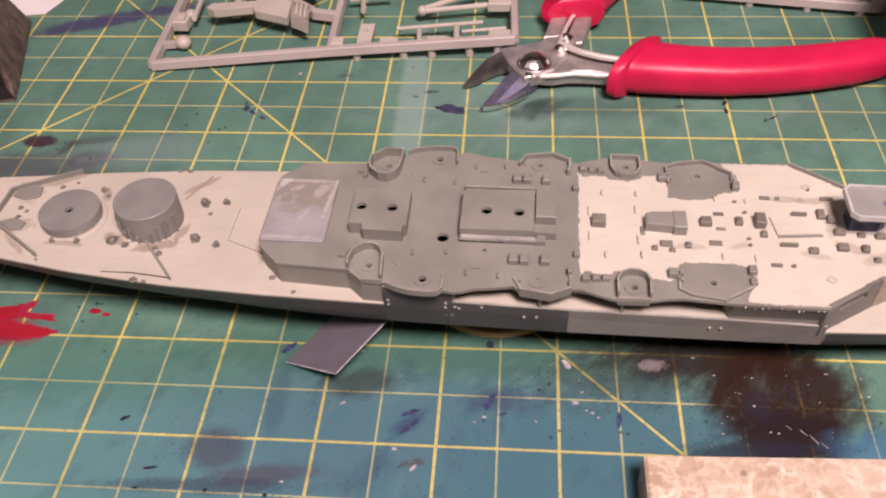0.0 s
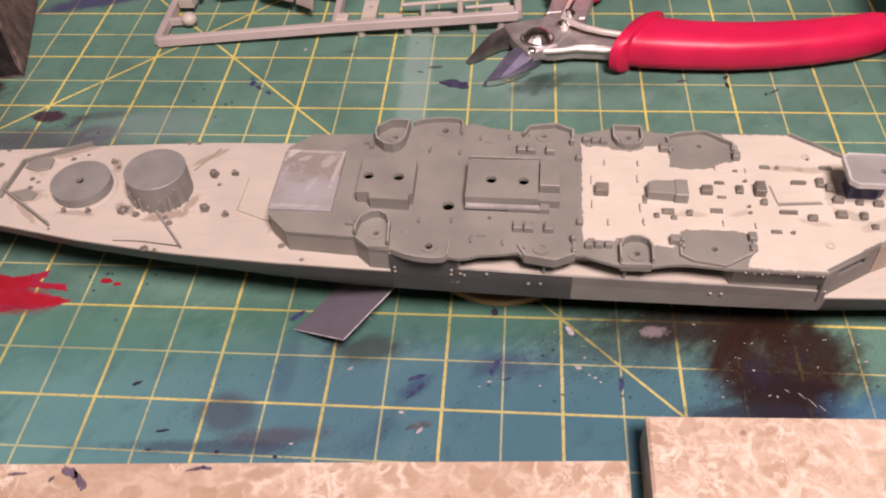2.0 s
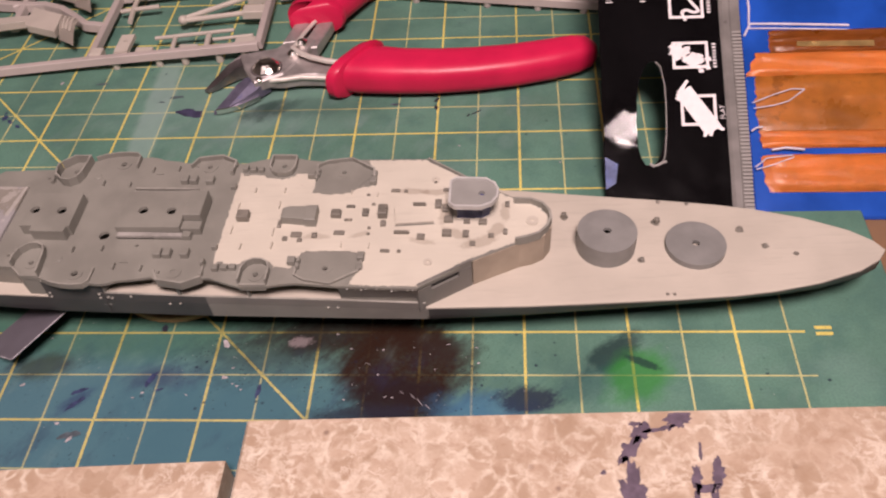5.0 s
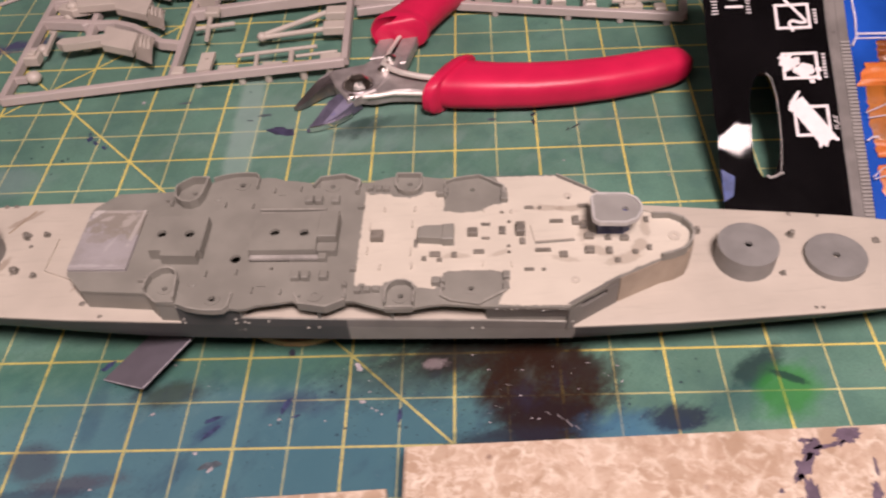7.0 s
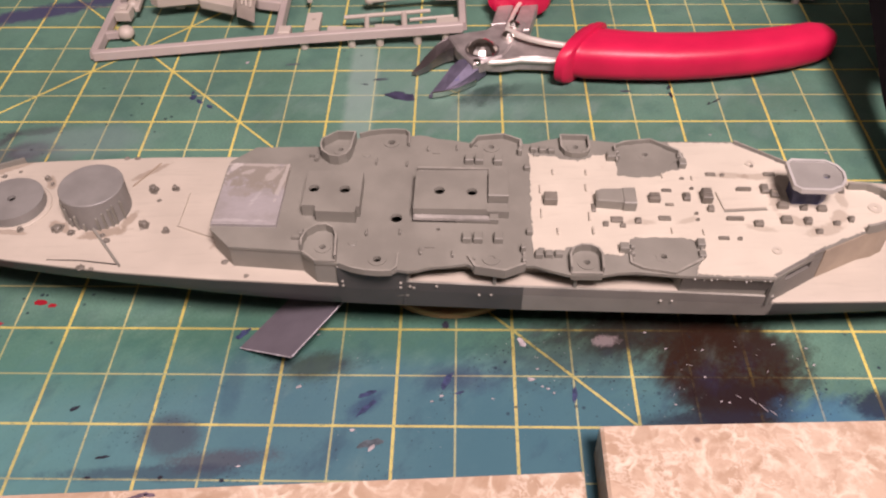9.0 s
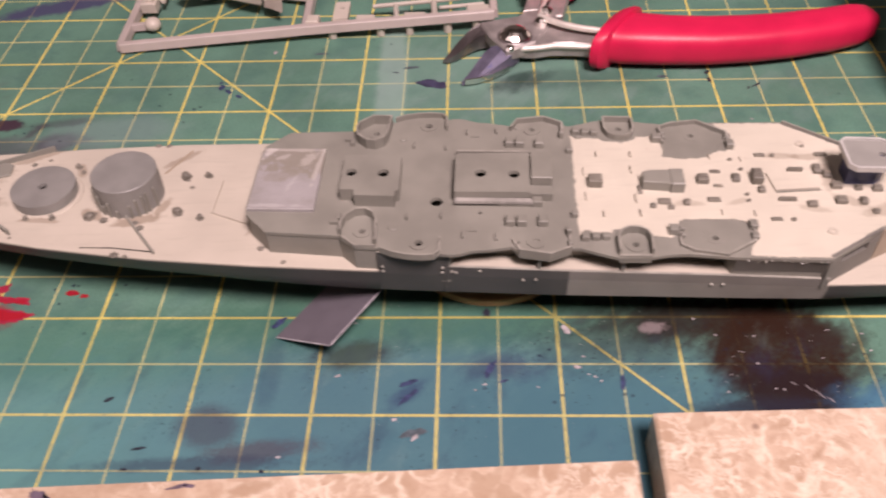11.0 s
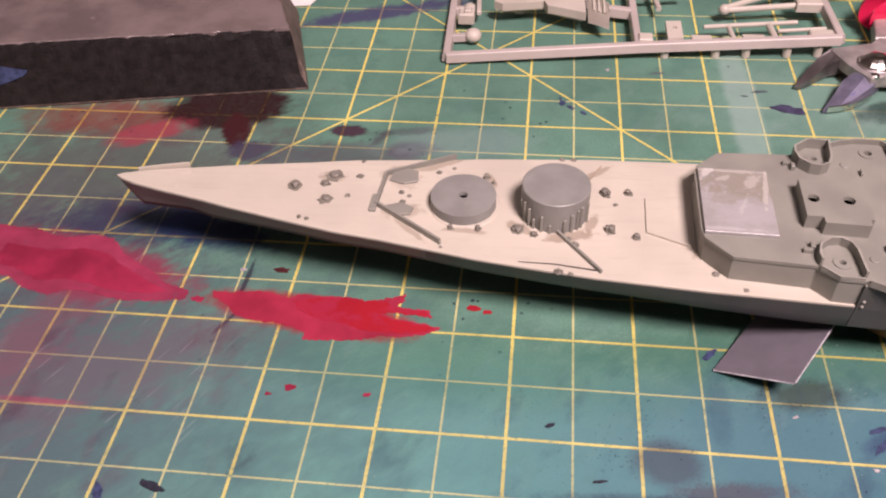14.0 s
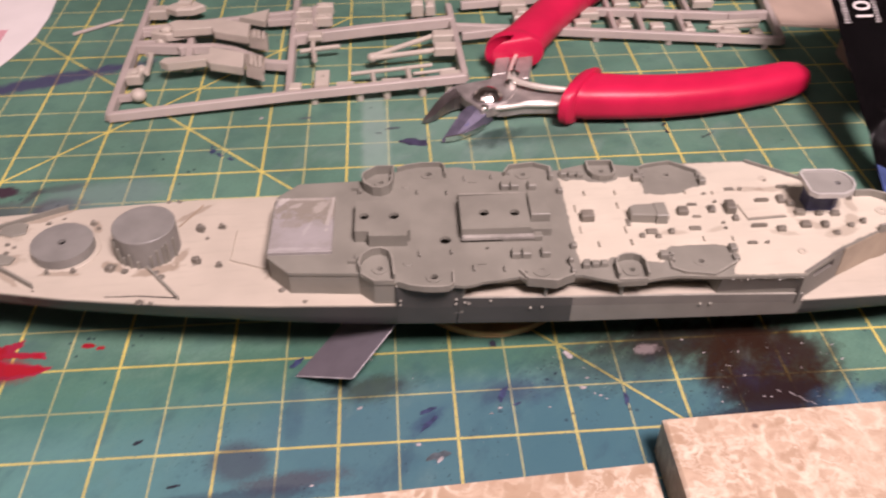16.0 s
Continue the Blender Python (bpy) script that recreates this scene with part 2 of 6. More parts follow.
    dust = n.math("MULTIPLY", n.step(n.voronoi(where, 340), 0.045, 0.025), n.step(n.noise(where, 31, 2), 0.52, 0.7))
    tint = n.mix(dust, tint, (0.55, 0.55, 0.52))
    grain = n.math("MULTIPLY", n.step(n.voronoi(where, 620), 0.10, 0.05), n.step(n.moved(where, 0.015, -0.012, 0, 0.075, 0.028), 1.3, 0.5))
    return n.mix(n.math("MULTIPLY", grain, n.step(n.noise(where, 70, 3), 0.50, 0.62)), tint, (0.40, 0.40, 0.40))


def mat_material(name, colour, line):
    m = bpy.data.materials.new(name)
    m.use_nodes = True
    n = Nodes(m.node_tree)
    bsdf, where = n.nodes["Principled BSDF"], n.place()
    cloud = n.noise(where, 28, 5, 0.6)
    tint = n.mix(n.step(cloud, 0.3, 0.7), [c * 0.82 for c in colour], [c * 1.18 for c in colour])
    if not line:  # worn vinyl: darker blue-green and greyer patches
        patch = n.step(n.noise(where, 75, 5, 0.62), 0.46, 0.66)
        tint = n.mix(n.math("MULTIPLY", patch, 0.42), tint, (0.052, 0.118, 0.108))
        pale = n.step(n.noise(n.stretched(where, 25, 0.6), 48, 4, 0.6), 0.52, 0.72)
        tint = n.mix(n.math("MULTIPLY", pale, 0.22), tint, (0.165, 0.250, 0.235))
    if line:  # rubbed print: the ink thins out in places
        gone = n.math("MULTIPLY", n.step(n.noise(where, 150, 5, 0.7), 0.56, 0.74), 0.55)
        tint = n.mix(gone, tint, (0.035, 0.16, 0.105))
        nick = n.math("MULTIPLY", n.step(n.noise(where, 1250, 4, 0.65), 0.55, 0.66), 0.62)
        tint = n.mix(nick, tint, (0.070, 0.150, 0.100))
    else:
        grit = n.step(n.noise(where, 1700, 3, 0.6), 0.38, 0.64)
        tint = n.mix(n.math("MULTIPLY", grit, 0.30), tint, [c * 0.60 for c in colour])
        scratch = n.voronoi(where, 700, "DISTANCE_TO_EDGE")
        tint = n.mix(n.math("MULTIPLY", n.step(scratch, 0.03, 0.0), 0.10), tint, (0.10, 0.28, 0.21))
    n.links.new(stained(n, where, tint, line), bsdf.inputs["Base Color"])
    bsdf.inputs["Specular IOR Level"].default_value = 0.16
    n.links.new(n.math("ADD", n.math("MULTIPLY", cloud, 0.25), 0.42), bsdf.inputs["Roughness"])
    b = n.nodes.new("ShaderNodeBump")
    b.inputs["Strength"].default_value, b.inputs["Distance"].default_value = 0.12, 0.0003
    n.links.new(n.noise(where, 1800, 3), b.inputs["Height"])
    n.links.new(b.outputs[0], bsdf.inputs["Normal"])
    return m


def marble_material(name):
    m = bpy.data.materials.new(name)
    m.use_nodes = True
    n = Nodes(m.node_tree)
    bsdf, where = n.nodes["Principled BSDF"], n.place()
    def warped(base, scale, amount):
        tex = n.nodes.new("ShaderNodeTexNoise")
        n.links.new(base, tex.inputs["Vector"])
        tex.inputs["Scale"].default_value, tex.inputs["Detail"].default_value = scale, 4
        node = n.add("ShaderNodeVectorMath", operation="MULTIPLY_ADD")
        n.links.new(tex.outputs["Color"], node.inputs[0])
        node.inputs[1].default_value = (amount, amount, amount)
        n.links.new(base, node.inputs[2])
        return node.outputs[0]
    bent = warped(warped(where, 60, 0.010), 260, 0.0045)
    cloud = n.noise(bent, 115, 6, 0.68)
    tint = n.mix(n.step(cloud, 0.34, 0.64), (0.375, 0.270, 0.190), (0.485, 0.376, 0.285))
    # brown pebbles of the breccia, each of its own shade
    cell = n.nodes.new("ShaderNodeTexVoronoi")
    n.links.new(bent, cell.inputs["Vector"])
    cell.inputs["Scale"].default_value = 215
    shade = n.nodes.new("ShaderNodeSeparateColor")
    n.links.new(cell.outputs["Color"], shade.inputs[0])
    tint = n.mix(n.math("MULTIPLY", n.step(shade.outputs[0], 0.60, 0.95), 0.55), tint, (0.325, 0.228, 0.152))
    # pale veins: broken webs between the pebbles and loose wisps
    patch = n.noise(bent, 38, 4)
    web = n.math("MULTIPLY", n.step(n.voronoi(bent, 215, "DISTANCE_TO_EDGE"), 0.19, 0.0), n.step(n.noise(where, 190, 5, 0.65), 0.38, 0.62))
    tint = n.mix(n.math("MULTIPLY", n.math("MULTIPLY", web, n.step(patch, 0.34, 0.56)), 0.75), tint, (0.68, 0.60, 0.49))
    ridge = n.step(n.math("ABSOLUTE", n.math("SUBTRACT", n.noise(bent, 120, 6, 0.65), 0.5)), 0.045, 0.0)
    tint = n.mix(n.math("MULTIPLY", n.math("MULTIPLY", ridge, n.step(n.noise(where, 55, 3), 0.45, 0.62)), 0.55), tint, (0.70, 0.62, 0.52))
    milky = n.step(n.noise(bent, 24, 5, 0.62), 0.58, 0.74)
    tint = n.mix(n.math("MULTIPLY", milky, 0.45), tint, (0.62, 0.53, 0.43))
    grain = n.noise(where, 900, 3)
    tint = n.mix(n.math("MULTIPLY", n.step(grain, 0.5, 0.75), 0.18), tint, (0.30, 0.21, 0.15))
    mottle = n.step(n.noise(bent, 420, 4, 0.6), 0.54, 0.68)
    tint = n.mix(n.math("MULTIPLY", mottle, 0.40), tint, (0.335, 0.222, 0.150))
    speck = n.math("MULTIPLY", n.step(n.voronoi(where, 150), 0.12, 0.06), n.step(n.noise(where, 40, 2), 0.48, 0.6))
    tint = n.mix(n.math("MULTIPLY", speck, 0.6), tint, (0.16, 0.10, 0.08))
    n.links.new(tint, bsdf.inputs["Base Color"])
    bsdf.inputs["Roughness"].default_value = 0.32
    return m


def brushed_material(name, colour, smudges=()):
    """Hand-brushed matt paint: long thin brush marks, thin spots and a little grime."""
    m = bpy.data.materials.new(name)
    m.use_nodes = True
    n = Nodes(m.node_tree)
    bsdf, where = n.nodes["Principled BSDF"], n.place()
    brush = n.noise(n.stretched(where, 4, 0.12), 900, 4, 0.6)
    cloud = n.noise(where, 60, 4)
    tint = n.mix(n.step(cloud, 0.3, 0.7), [c * 0.93 for c in colour], [c * 1.05 for c in colour])
    tint = n.mix(n.math("MULTIPLY", n.step(brush, 0.52, 0.72), 0.35), tint, [c * 0.80 for c in colour])
    thin = n.step(n.noise(where, 210, 6, 0.7), 0.64, 0.74)
    tint = n.mix(n.math("MULTIPLY", thin, 0.45), tint, (0.40, 0.325, 0.27))
    if smudges:
        warp = n.math("MULTIPLY", n.math("SUBTRACT", n.noise(where, 420, 6, 0.72), 0.5), 2.2)
        for x, y, turn, rx, ry, strength in smudges:
            far = n.math("ADD", n.moved(where, x * MM, y * MM, turn, rx * MM, ry * MM), warp)
            tint = n.mix(n.math("MULTIPLY", n.step(far, 1.25, 0.75), strength), tint, (0.17, 0.125, 0.085))
    n.links.new(tint, bsdf.inputs["Base Color"])
    bsdf.inputs["Roughness"].default_value = 0.6
    b = n.nodes.new("ShaderNodeBump")
    b.inputs["Strength"].default_value, b.inputs["Distance"].default_value = 0.25, 0.0003
    n.links.new(n.math("ADD", brush, n.math("MULTIPLY", thin, -0.4)), b.inputs["Height"])
    n.links.new(b.outputs[0], bsdf.inputs["Normal"])
    return m


def putty_material(name):
    """Sanded grey plastic with shiny whitish remains of filler along the far edge."""
    m = bpy.data.materials.new(name)
    m.use_nodes = True
    n = Nodes(m.node_tree)
    bsdf, where = n.nodes["Principled BSDF"], n.place()
    cloud, grain = n.noise(where, 150, 5, 0.65), n.noise(n.stretched(where, 20, 0.2), 1500, 4)
    tint = n.mix(n.step(cloud, 0.35, 0.65), (0.250, 0.240, 0.232), (0.300, 0.288, 0.292))
    tint = n.mix(n.math("MULTIPLY", n.step(grain, 0.5, 0.7), 0.25), tint, (0.36, 0.34, 0.34))
    edge = n.math("MULTIPLY", n.math("SUBTRACT", n.noise(where, 420, 6, 0.78), 0.5), 4.4)
    # bare plastic showing through towards the far edge, then smears of whitish filler
    for x, y, turn, rx, ry, strength, colour in ((-56.5, 6.0, -8, 9.5, 5.2, 0.85, (0.215, 0.198, 0.165)), (-59.5, 0.5, 20, 4.0, 1.6, 0.5, (0.225, 0.208, 0.180)), (-57.5, 9.0, 0, 7.0, 0.45, 0.45, (0.46, 0.44, 0.41)), (-52.0, 4.0, 84, 5.8, 0.5, 0.5, (0.47, 0.45, 0.42)),
                                                 (-54.2, 6.0, 55, 2.6, 1.2, 0.45, (0.44, 0.42, 0.39)), (-63.6, 8.0, 55, 2.2, 0.8, 0.6, (0.52, 0.50, 0.48)), (-60.5, 6.4, 30, 1.7, 0.7, 0.45, (0.44, 0.42, 0.40)), (-57.0, -2.0, 70, 2.8, 0.5, 0.35, (0.42, 0.41, 0.41)), (-60.0, -9.2, 0, 5.0, 0.4, 0.4, (0.45, 0.44, 0.44))):
        far = n.math("ADD", n.moved(where, x * MM, y * MM, turn, rx * MM, ry * MM), edge)
        tint = n.mix(n.math("MULTIPLY", n.step(far, 1.2, 0.8), strength), tint, colour)
    n.links.new(tint, bsdf.inputs["Base Color"])
    n.links.new(n.math("ADD", n.math("MULTIPLY", cloud, 0.3), 0.22), bsdf.inputs["Roughness"])
    b = n.nodes.new("ShaderNodeBump")
    b.inputs["Strength"].default_value, b.inputs["Distance"].default_value = 0.35, 0.0003
    n.links.new(n.math("ADD", grain, cloud), b.inputs["Height"])
    n.links.new(b.outputs[0], bsdf.inputs["Normal"])
    return m


GREY = material("ship_grey_plastic", (0.205, 0.201, 0.176), 0.48, spread=0.10, scale=110, bump=0.12)
BARBETTE_GREY = material("blue_grey_plastic", (0.204, 0.202, 0.192), 0.46, spread=0.10, scale=160, worn=(0.30, 0.28, 0.26), worn_from=0.68)
# For rubbed edges, and for light on tops and rivets put into colour.
GREY_EDGE = material("rubbed_and_lit_edge", (0.27, 0.262, 0.232), 0.42, spread=0.2, scale=260)
# Glossier and lighter than the ship grey: a ledge highlight partly put into colour.
GREY_SHINY = material("glossy_plastic_with_highlight", (0.30, 0.29, 0.27), 0.2, spread=0.2, scale=260)
GREY_DAUB = material("grey_plastic_daubed_beige", (0.165, 0.152, 0.128), 0.52, spread=0.22, scale=260, worn=(0.42, 0.36, 0.28), worn_from=0.60)
GREY_HULL = material("dark_grey_paint", (0.060, 0.060, 0.058), 0.50, spread=0.12, scale=90)
GREY_LIGHT = material("light_grey_paint", (0.225, 0.218, 0.196), 0.50, spread=0.10, scale=90)
GREY_BULWARK = material("bulwark_grey_paint", (0.158, 0.152, 0.138), 0.50, spread=0.12, scale=90)
GREY_BOW = material("mid_grey_paint", (0.112, 0.113, 0.108), 0.46, spread=0.12, scale=90)
BLACK_PAINT = material("waterline_black_and_slot_shade", (0.012, 0.012, 0.013), 0.5)
BEIGE_PALE = brushed_material("pale_beige_paint", (0.522, 0.486, 0.408), [
    (66, -7.0, 20, 4.5, 1.6, 0.35), (60, -4.6, 150, 3.6, 1.2, 0.35), (69.5, -3.4, 60, 3.0, 1.4, 0.4), (71.6, 3.0, 90, 3.4, 1.2, 0.35), (57.4, 3.0, 80, 4.2, 1.5, 0.38), (48.6, 9.6, 0, 4.4, 1.0, 0.35), (54.0, 9.4, 0, 3.4, 1.1, 0.4), (52.0, -7.2, 170, 3.2, 0.9, 0.3), (37.0, -5.4, 20, 2.6, 0.8, 0.3), (26.4, -6.0, 0, 3.0, 0.9, 0.28)])
BEIGE = brushed_material("beige_deck_paint", (0.445, 0.408, 0.345), [
    (-91, -7.4, 15, 5.0, 1.6, 0.6), (-86.6, -3, 70, 3.2, 1.1, 0.55), (-101.5, -5.8, 150, 2.6, 1.3, 0.55), (-126.5, -3.6, 10, 4.4, 2.2, 0.4),
    (-128.5, 7.6, 160, 4.2, 3.0, 0.4), (-121, 12.6, 30, 6.0, 1.0, 0.5), (-108.6, 8.8, 110, 2.4, 1.0, 0.5), (-143.6, 6.2, 0, 3.2, 1.5, 0.45),
    (-113, -8.2, 0, 4.6, 0.7, 0.45), (-86.5, 13.2, 40, 5.0, 0.9, 0.5), (-65.2, -9.0, 60, 2.4, 0.7, 0.4), (-124, -9.4, 140, 5.0, 0.7, 0.45)])
BEIGE_THIN = material("thin_beige_wash", (0.33, 0.275, 0.212), 0.55, spread=0.14, scale=130, worn=(0.21, 0.18, 0.145), worn_from=0.60)
PUTTY = putty_material("sanded_plastic")
PLATFORM_GREY = material("pale_grey_plastic", (0.255, 0.252, 0.236), 0.42, spread=0.08, scale=150)
RIM = material("whitish_plastic_rim", (0.44, 0.435, 0.42), 0.35, spread=0.10, scale=200)
BLUE_SHADE = material("blue_platform_shade", (0.060, 0.068, 0.150), 0.5, spread=0.3, scale=300)
# Runner plastic made paler: light on upward faces put into the colour.
KIT_PART = material("lit_kit_plastic", (0.470, 0.425, 0.372), 0.46, spread=0.08, scale=70, bump=0.06)
SPRUE = material("grey_sprue_plastic", (0.415, 0.362, 0.340), 0.42, spread=0.08, scale=60, bump=0.06)
STEEL = material("brushed_steel", (0.47, 0.43, 0.42), 0.52, metal=0.7, spread=0.15, scale=250, bump=0.10)
STEEL_JAW = material("dark_jaw_steel", (0.30, 0.265, 0.27), 0.42, metal=0.9, spread=0.18, scale=160, bump=0.15, worn=(0.16, 0.14, 0.16), worn_from=0.66)
STEEL_STAINED = material("violet_stained_steel", (0.165, 0.155, 0.225), 0.50, metal=0.6, spread=0.22, scale=200, bump=0.15, worn=(0.12, 0.12, 0.26), worn_from=0.60)
STEEL_DARK = material("shaded_steel_gap", (0.055, 0.05, 0.05), 0.5, metal=0.6)
# Pale and only half metallic: reflections on the steel put into the colour.
WIRE = material("wire_with_painted_reflection", (0.80, 0.75, 0.69), 0.32, metal=0.45, spread=0.06, bump=0.03)
CHROME = material("polished_steel", (0.85, 0.82, 0.78), 0.16, metal=1.0, spread=0.05, bump=0.03)
RED_GRIP = material("red_rubber_grip", (0.56, 0.013, 0.066), 0.40, spec=0.38, spread=0.12, scale=45, fine=900, bump=0.10, worn=(0.44, 0.016, 0.060), worn_from=0.66)
STONE = material("dark_stone", (0.0115, 0.0082, 0.0085), 0.62, spec=0.25, spread=0.55, scale=420, fine=1800, bump=0.5, worn=(0.036, 0.027, 0.027), worn_from=0.62)
STONE_CHIP = material("broken_stone_face", (0.135, 0.095, 0.082), 0.6, spread=0.45, scale=260, bump=0.6, worn=(0.26, 0.20, 0.18), worn_from=0.60)
# Much paler than the block: glare on the top put into its colour.
STONE_TOP = material("glare_paled_stone_top", (0.165, 0.128, 0.126), 0.24, spread=0.24, scale=70, bump=0.4, worn=(0.33, 0.28, 0.27), worn_from=0.67)
PAPER = material("white_paper", (0.80, 0.76, 0.76), 0.6, spread=0.03, scale=60, bump=0.05)
PINK_INK = material("faded_pink_ink", (0.70, 0.36, 0.42), 0.6, spread=0.1)
BLACK_FILM = material("black_glossy_film", (0.008, 0.007, 0.008), 0.13, spread=0.2, scale=60, bump=0.10)
WHITE_INK = material("white_print", (0.72, 0.68, 0.68), 0.4, spread=0.05)
CLEAR_ZIP = material("cloudy_zip_plastic", (0.33, 0.315, 0.30), 0.25, spread=0.15, scale=120)
BLUE_PRINT = material("dull_blue_print", (0.040, 0.070, 0.210), 0.35, spread=0.4, scale=240)
# Zip plastic with shade put into its colour, darker than its ribs.
ZIP_BASE = material("shaded_zip_plastic", (0.175, 0.165, 0.155), 0.30, spread=0.2, scale=120)
BLUE_FILM = material("blue_wrapper_film", (0.010, 0.066, 0.36), 0.20, spread=0.25, scale=50, bump=0.1)
ORANGE = material("orange_wrapper_film", (0.82, 0.27, 0.062), 0.30, spread=0.20, scale=55, bump=0.25, worn=(0.82, 0.44, 0.16), worn_from=0.62)
# Pale tone that paints the glints along creases of the coloured film.
CREASE = material("painted_glint_tone", (0.62, 0.58, 0.66), 0.12, spread=0.1)
ORANGE_PACK = material("orange_brown_print", (0.55, 0.20, 0.035), 0.28, spread=0.30, scale=70, bump=0.25, worn=(0.36, 0.12, 0.02), worn_from=0.55)
GOLD_FOIL = material("gold_foil", (0.75, 0.50, 0.20), 0.25, metal=0.8, spread=0.2)
BROWN_PACK = material("brown_print", (0.40, 0.115, 0.020), 0.3, spread=0.3, scale=60, bump=0.2)
WOOD = material("pale_wood", (0.52, 0.33, 0.16), 0.5, spread=0.18, scale=90)
CARD_EDGE = material("whitened_card_edge", (0.42, 0.40, 0.43), 0.5, spread=0.35, scale=600)
CARD = material("grey_plastic_card", (0.120, 0.110, 0.130), 0.40, spread=0.12, scale=120, bump=0.1)
RED_PAINT = material("dried_red_paint", (0.30, 0.009, 0.020), 0.45, spread=0.15, scale=30, bump=0.2, worn=(0.29, 0.017, 0.045), worn_from=0.50)
RED_THIN = material("thin_crimson_red_paint", (0.285, 0.018, 0.046), 0.48, spread=0.18, scale=120, bump=0.15)
CRIMSON_THIN = material("thin_crimson_paint", (0.250, 0.030, 0.070), 0.45, spread=0.2, scale=110, bump=0.15, worn=(0.16, 0.045, 0.08), worn_from=0.62)
PINK_PAINT = material("dried_crimson_paint", (0.27, 0.020, 0.056), 0.40, spread=0.30, scale=80, bump=0.2, worn=(0.16, 0.02, 0.05), worn_from=0.64)
TABLE = material("brown_table_wood", (0.22, 0.13, 0.075), 0.45, spread=0.25, scale=12, fine=200)
# Unseen walls; this tone sets how much fill light they return.
WALL_PAINT = material("pale_wall_paint", (0.34, 0.315, 0.29), 0.8, spread=0.05, scale=4, fine=60)
TAN_CARD = material("tan_cardboard", (0.46, 0.36, 0.30), 0.6, spread=0.08, scale=80)
INK_BLUE = material("dried_blue_paint", (0.034, 0.046, 0.110), 0.5, spread=0.4, scale=700)
INK_BLACK = material("dried_black_paint", (0.018, 0.020, 0.034), 0.5, spread=0.4, scale=700)
INK_PLUM = material("dried_plum_paint", (0.048, 0.046, 0.092), 0.5, spread=0.35, scale=300)
INK_GREY = material("dried_grey_paint", (0.070, 0.090, 0.108), 0.5, spread=0.4, scale=700)
INK_RED = material("dried_dark_red_paint", (0.055, 0.010, 0.014), 0.5, spread=0.4, scale=700)
FLAKE = material("white_flake", (0.36, 0.33, 0.345), 0.6, spread=0.3, scale=900)
PLUM_STROKE = material("dried_plum_stroke", (0.118, 0.088, 0.122), 0.5, spread=0.25, scale=500, worn=(0.20, 0.15, 0.15), worn_from=0.66)
MARBLE = marble_material("beige_marble")
MAT = mat_material("green_mat_vinyl", (0.098, 0.200, 0.153), False)
BOLD = mat_material("yellow_print", (0.59, 0.50, 0.135), True)
THIN = mat_material("pale_yellow_print", (0.44, 0.43, 0.20), True)

# ---- mesh helpers, all in millimetres ----


def ring_ops(bm, a, b, flip=False):
    n = len(a)
    for i in range(n):
        f = (a[i], a[(i + 1) % n], b[(i + 1) % n], b[i])
        bm.faces.new(f[::-1] if flip else f)


def prism(bm, pts, z0, z1, chamfer=0.0, lid=True):
    """An upright prism over a polygon (counter-clockwise), its top edge chamfered."""
    low = [bm.verts.new((x, y, z0)) for x, y in pts]
    rings = [low]
    if chamfer:
        cx, cy = sum(p[0] for p in pts) / len(pts), sum(p[1] for p in pts) / len(pts)
        rings.append([bm.verts.new((x, y, z1 - chamfer)) for x, y in pts])
        top = []
        for x, y in pts:
            d = math.hypot(x - cx, y - cy) or 1
            k = max(0.0, 1 - 1.3 * chamfer / d)
            top.append(bm.verts.new((cx + (x - cx) * k, cy + (y - cy) * k, z1)))
        rings.append(top)
    else:
        rings.append([bm.verts.new((x, y, z1)) for x, y in pts])
    for a, b in zip(rings, rings[1:]):
        ring_ops(bm, a, b)
    bm.faces.new(low[::-1])
    if lid:
        bm.faces.new(rings[-1])
    return bm


def box(bm, x0, x1, y0, y1, z0, z1, chamfer=0.12):
    return prism(bm, [(x0, y0), (x1, y0), (x1, y1), (x0, y1)], z0, z1, chamfer)


def disc(x, y, r, n=32, ry=None):
    return [(x + r * math.cos(2 * math.pi * i / n), y + (ry or r) * math.sin(2 * math.pi * i / n)) for i in range(n)]


def pierced(bm, pts, z0, z1, holes, depth):
    """A slab over a polygon with round holes (x, y, r) in its top; shallow ones open into the hollow below."""
    edges = []
    low = [bm.verts.new((x, y, z0)) for x, y in pts]
    top = [bm.verts.new((x, y, z1)) for x, y in pts]
    ring_ops(bm, low, top)
    loops = [top]
    for x, y, r in holes:
        a = [bm.verts.new((u, v, z1)) for u, v in disc(x, y, r, 20)]
        b = [bm.verts.new((u, v, z1 - depth)) for u, v in disc(x, y, r * 0.9, 20)]
        ring_ops(bm, a, b, True)
        if depth > 1:
            bm.faces.new(b)
        loops.append(a)
    for loop in loops:
        for i in range(len(loop)):
            edges.append(bm.edges.get((loop[i], loop[(i + 1) % len(loop)])))
    bmesh.ops.triangle_fill(bm, use_beauty=True, use_dissolve=False, edges=edges, normal=(0, 0, 1))
    return bm


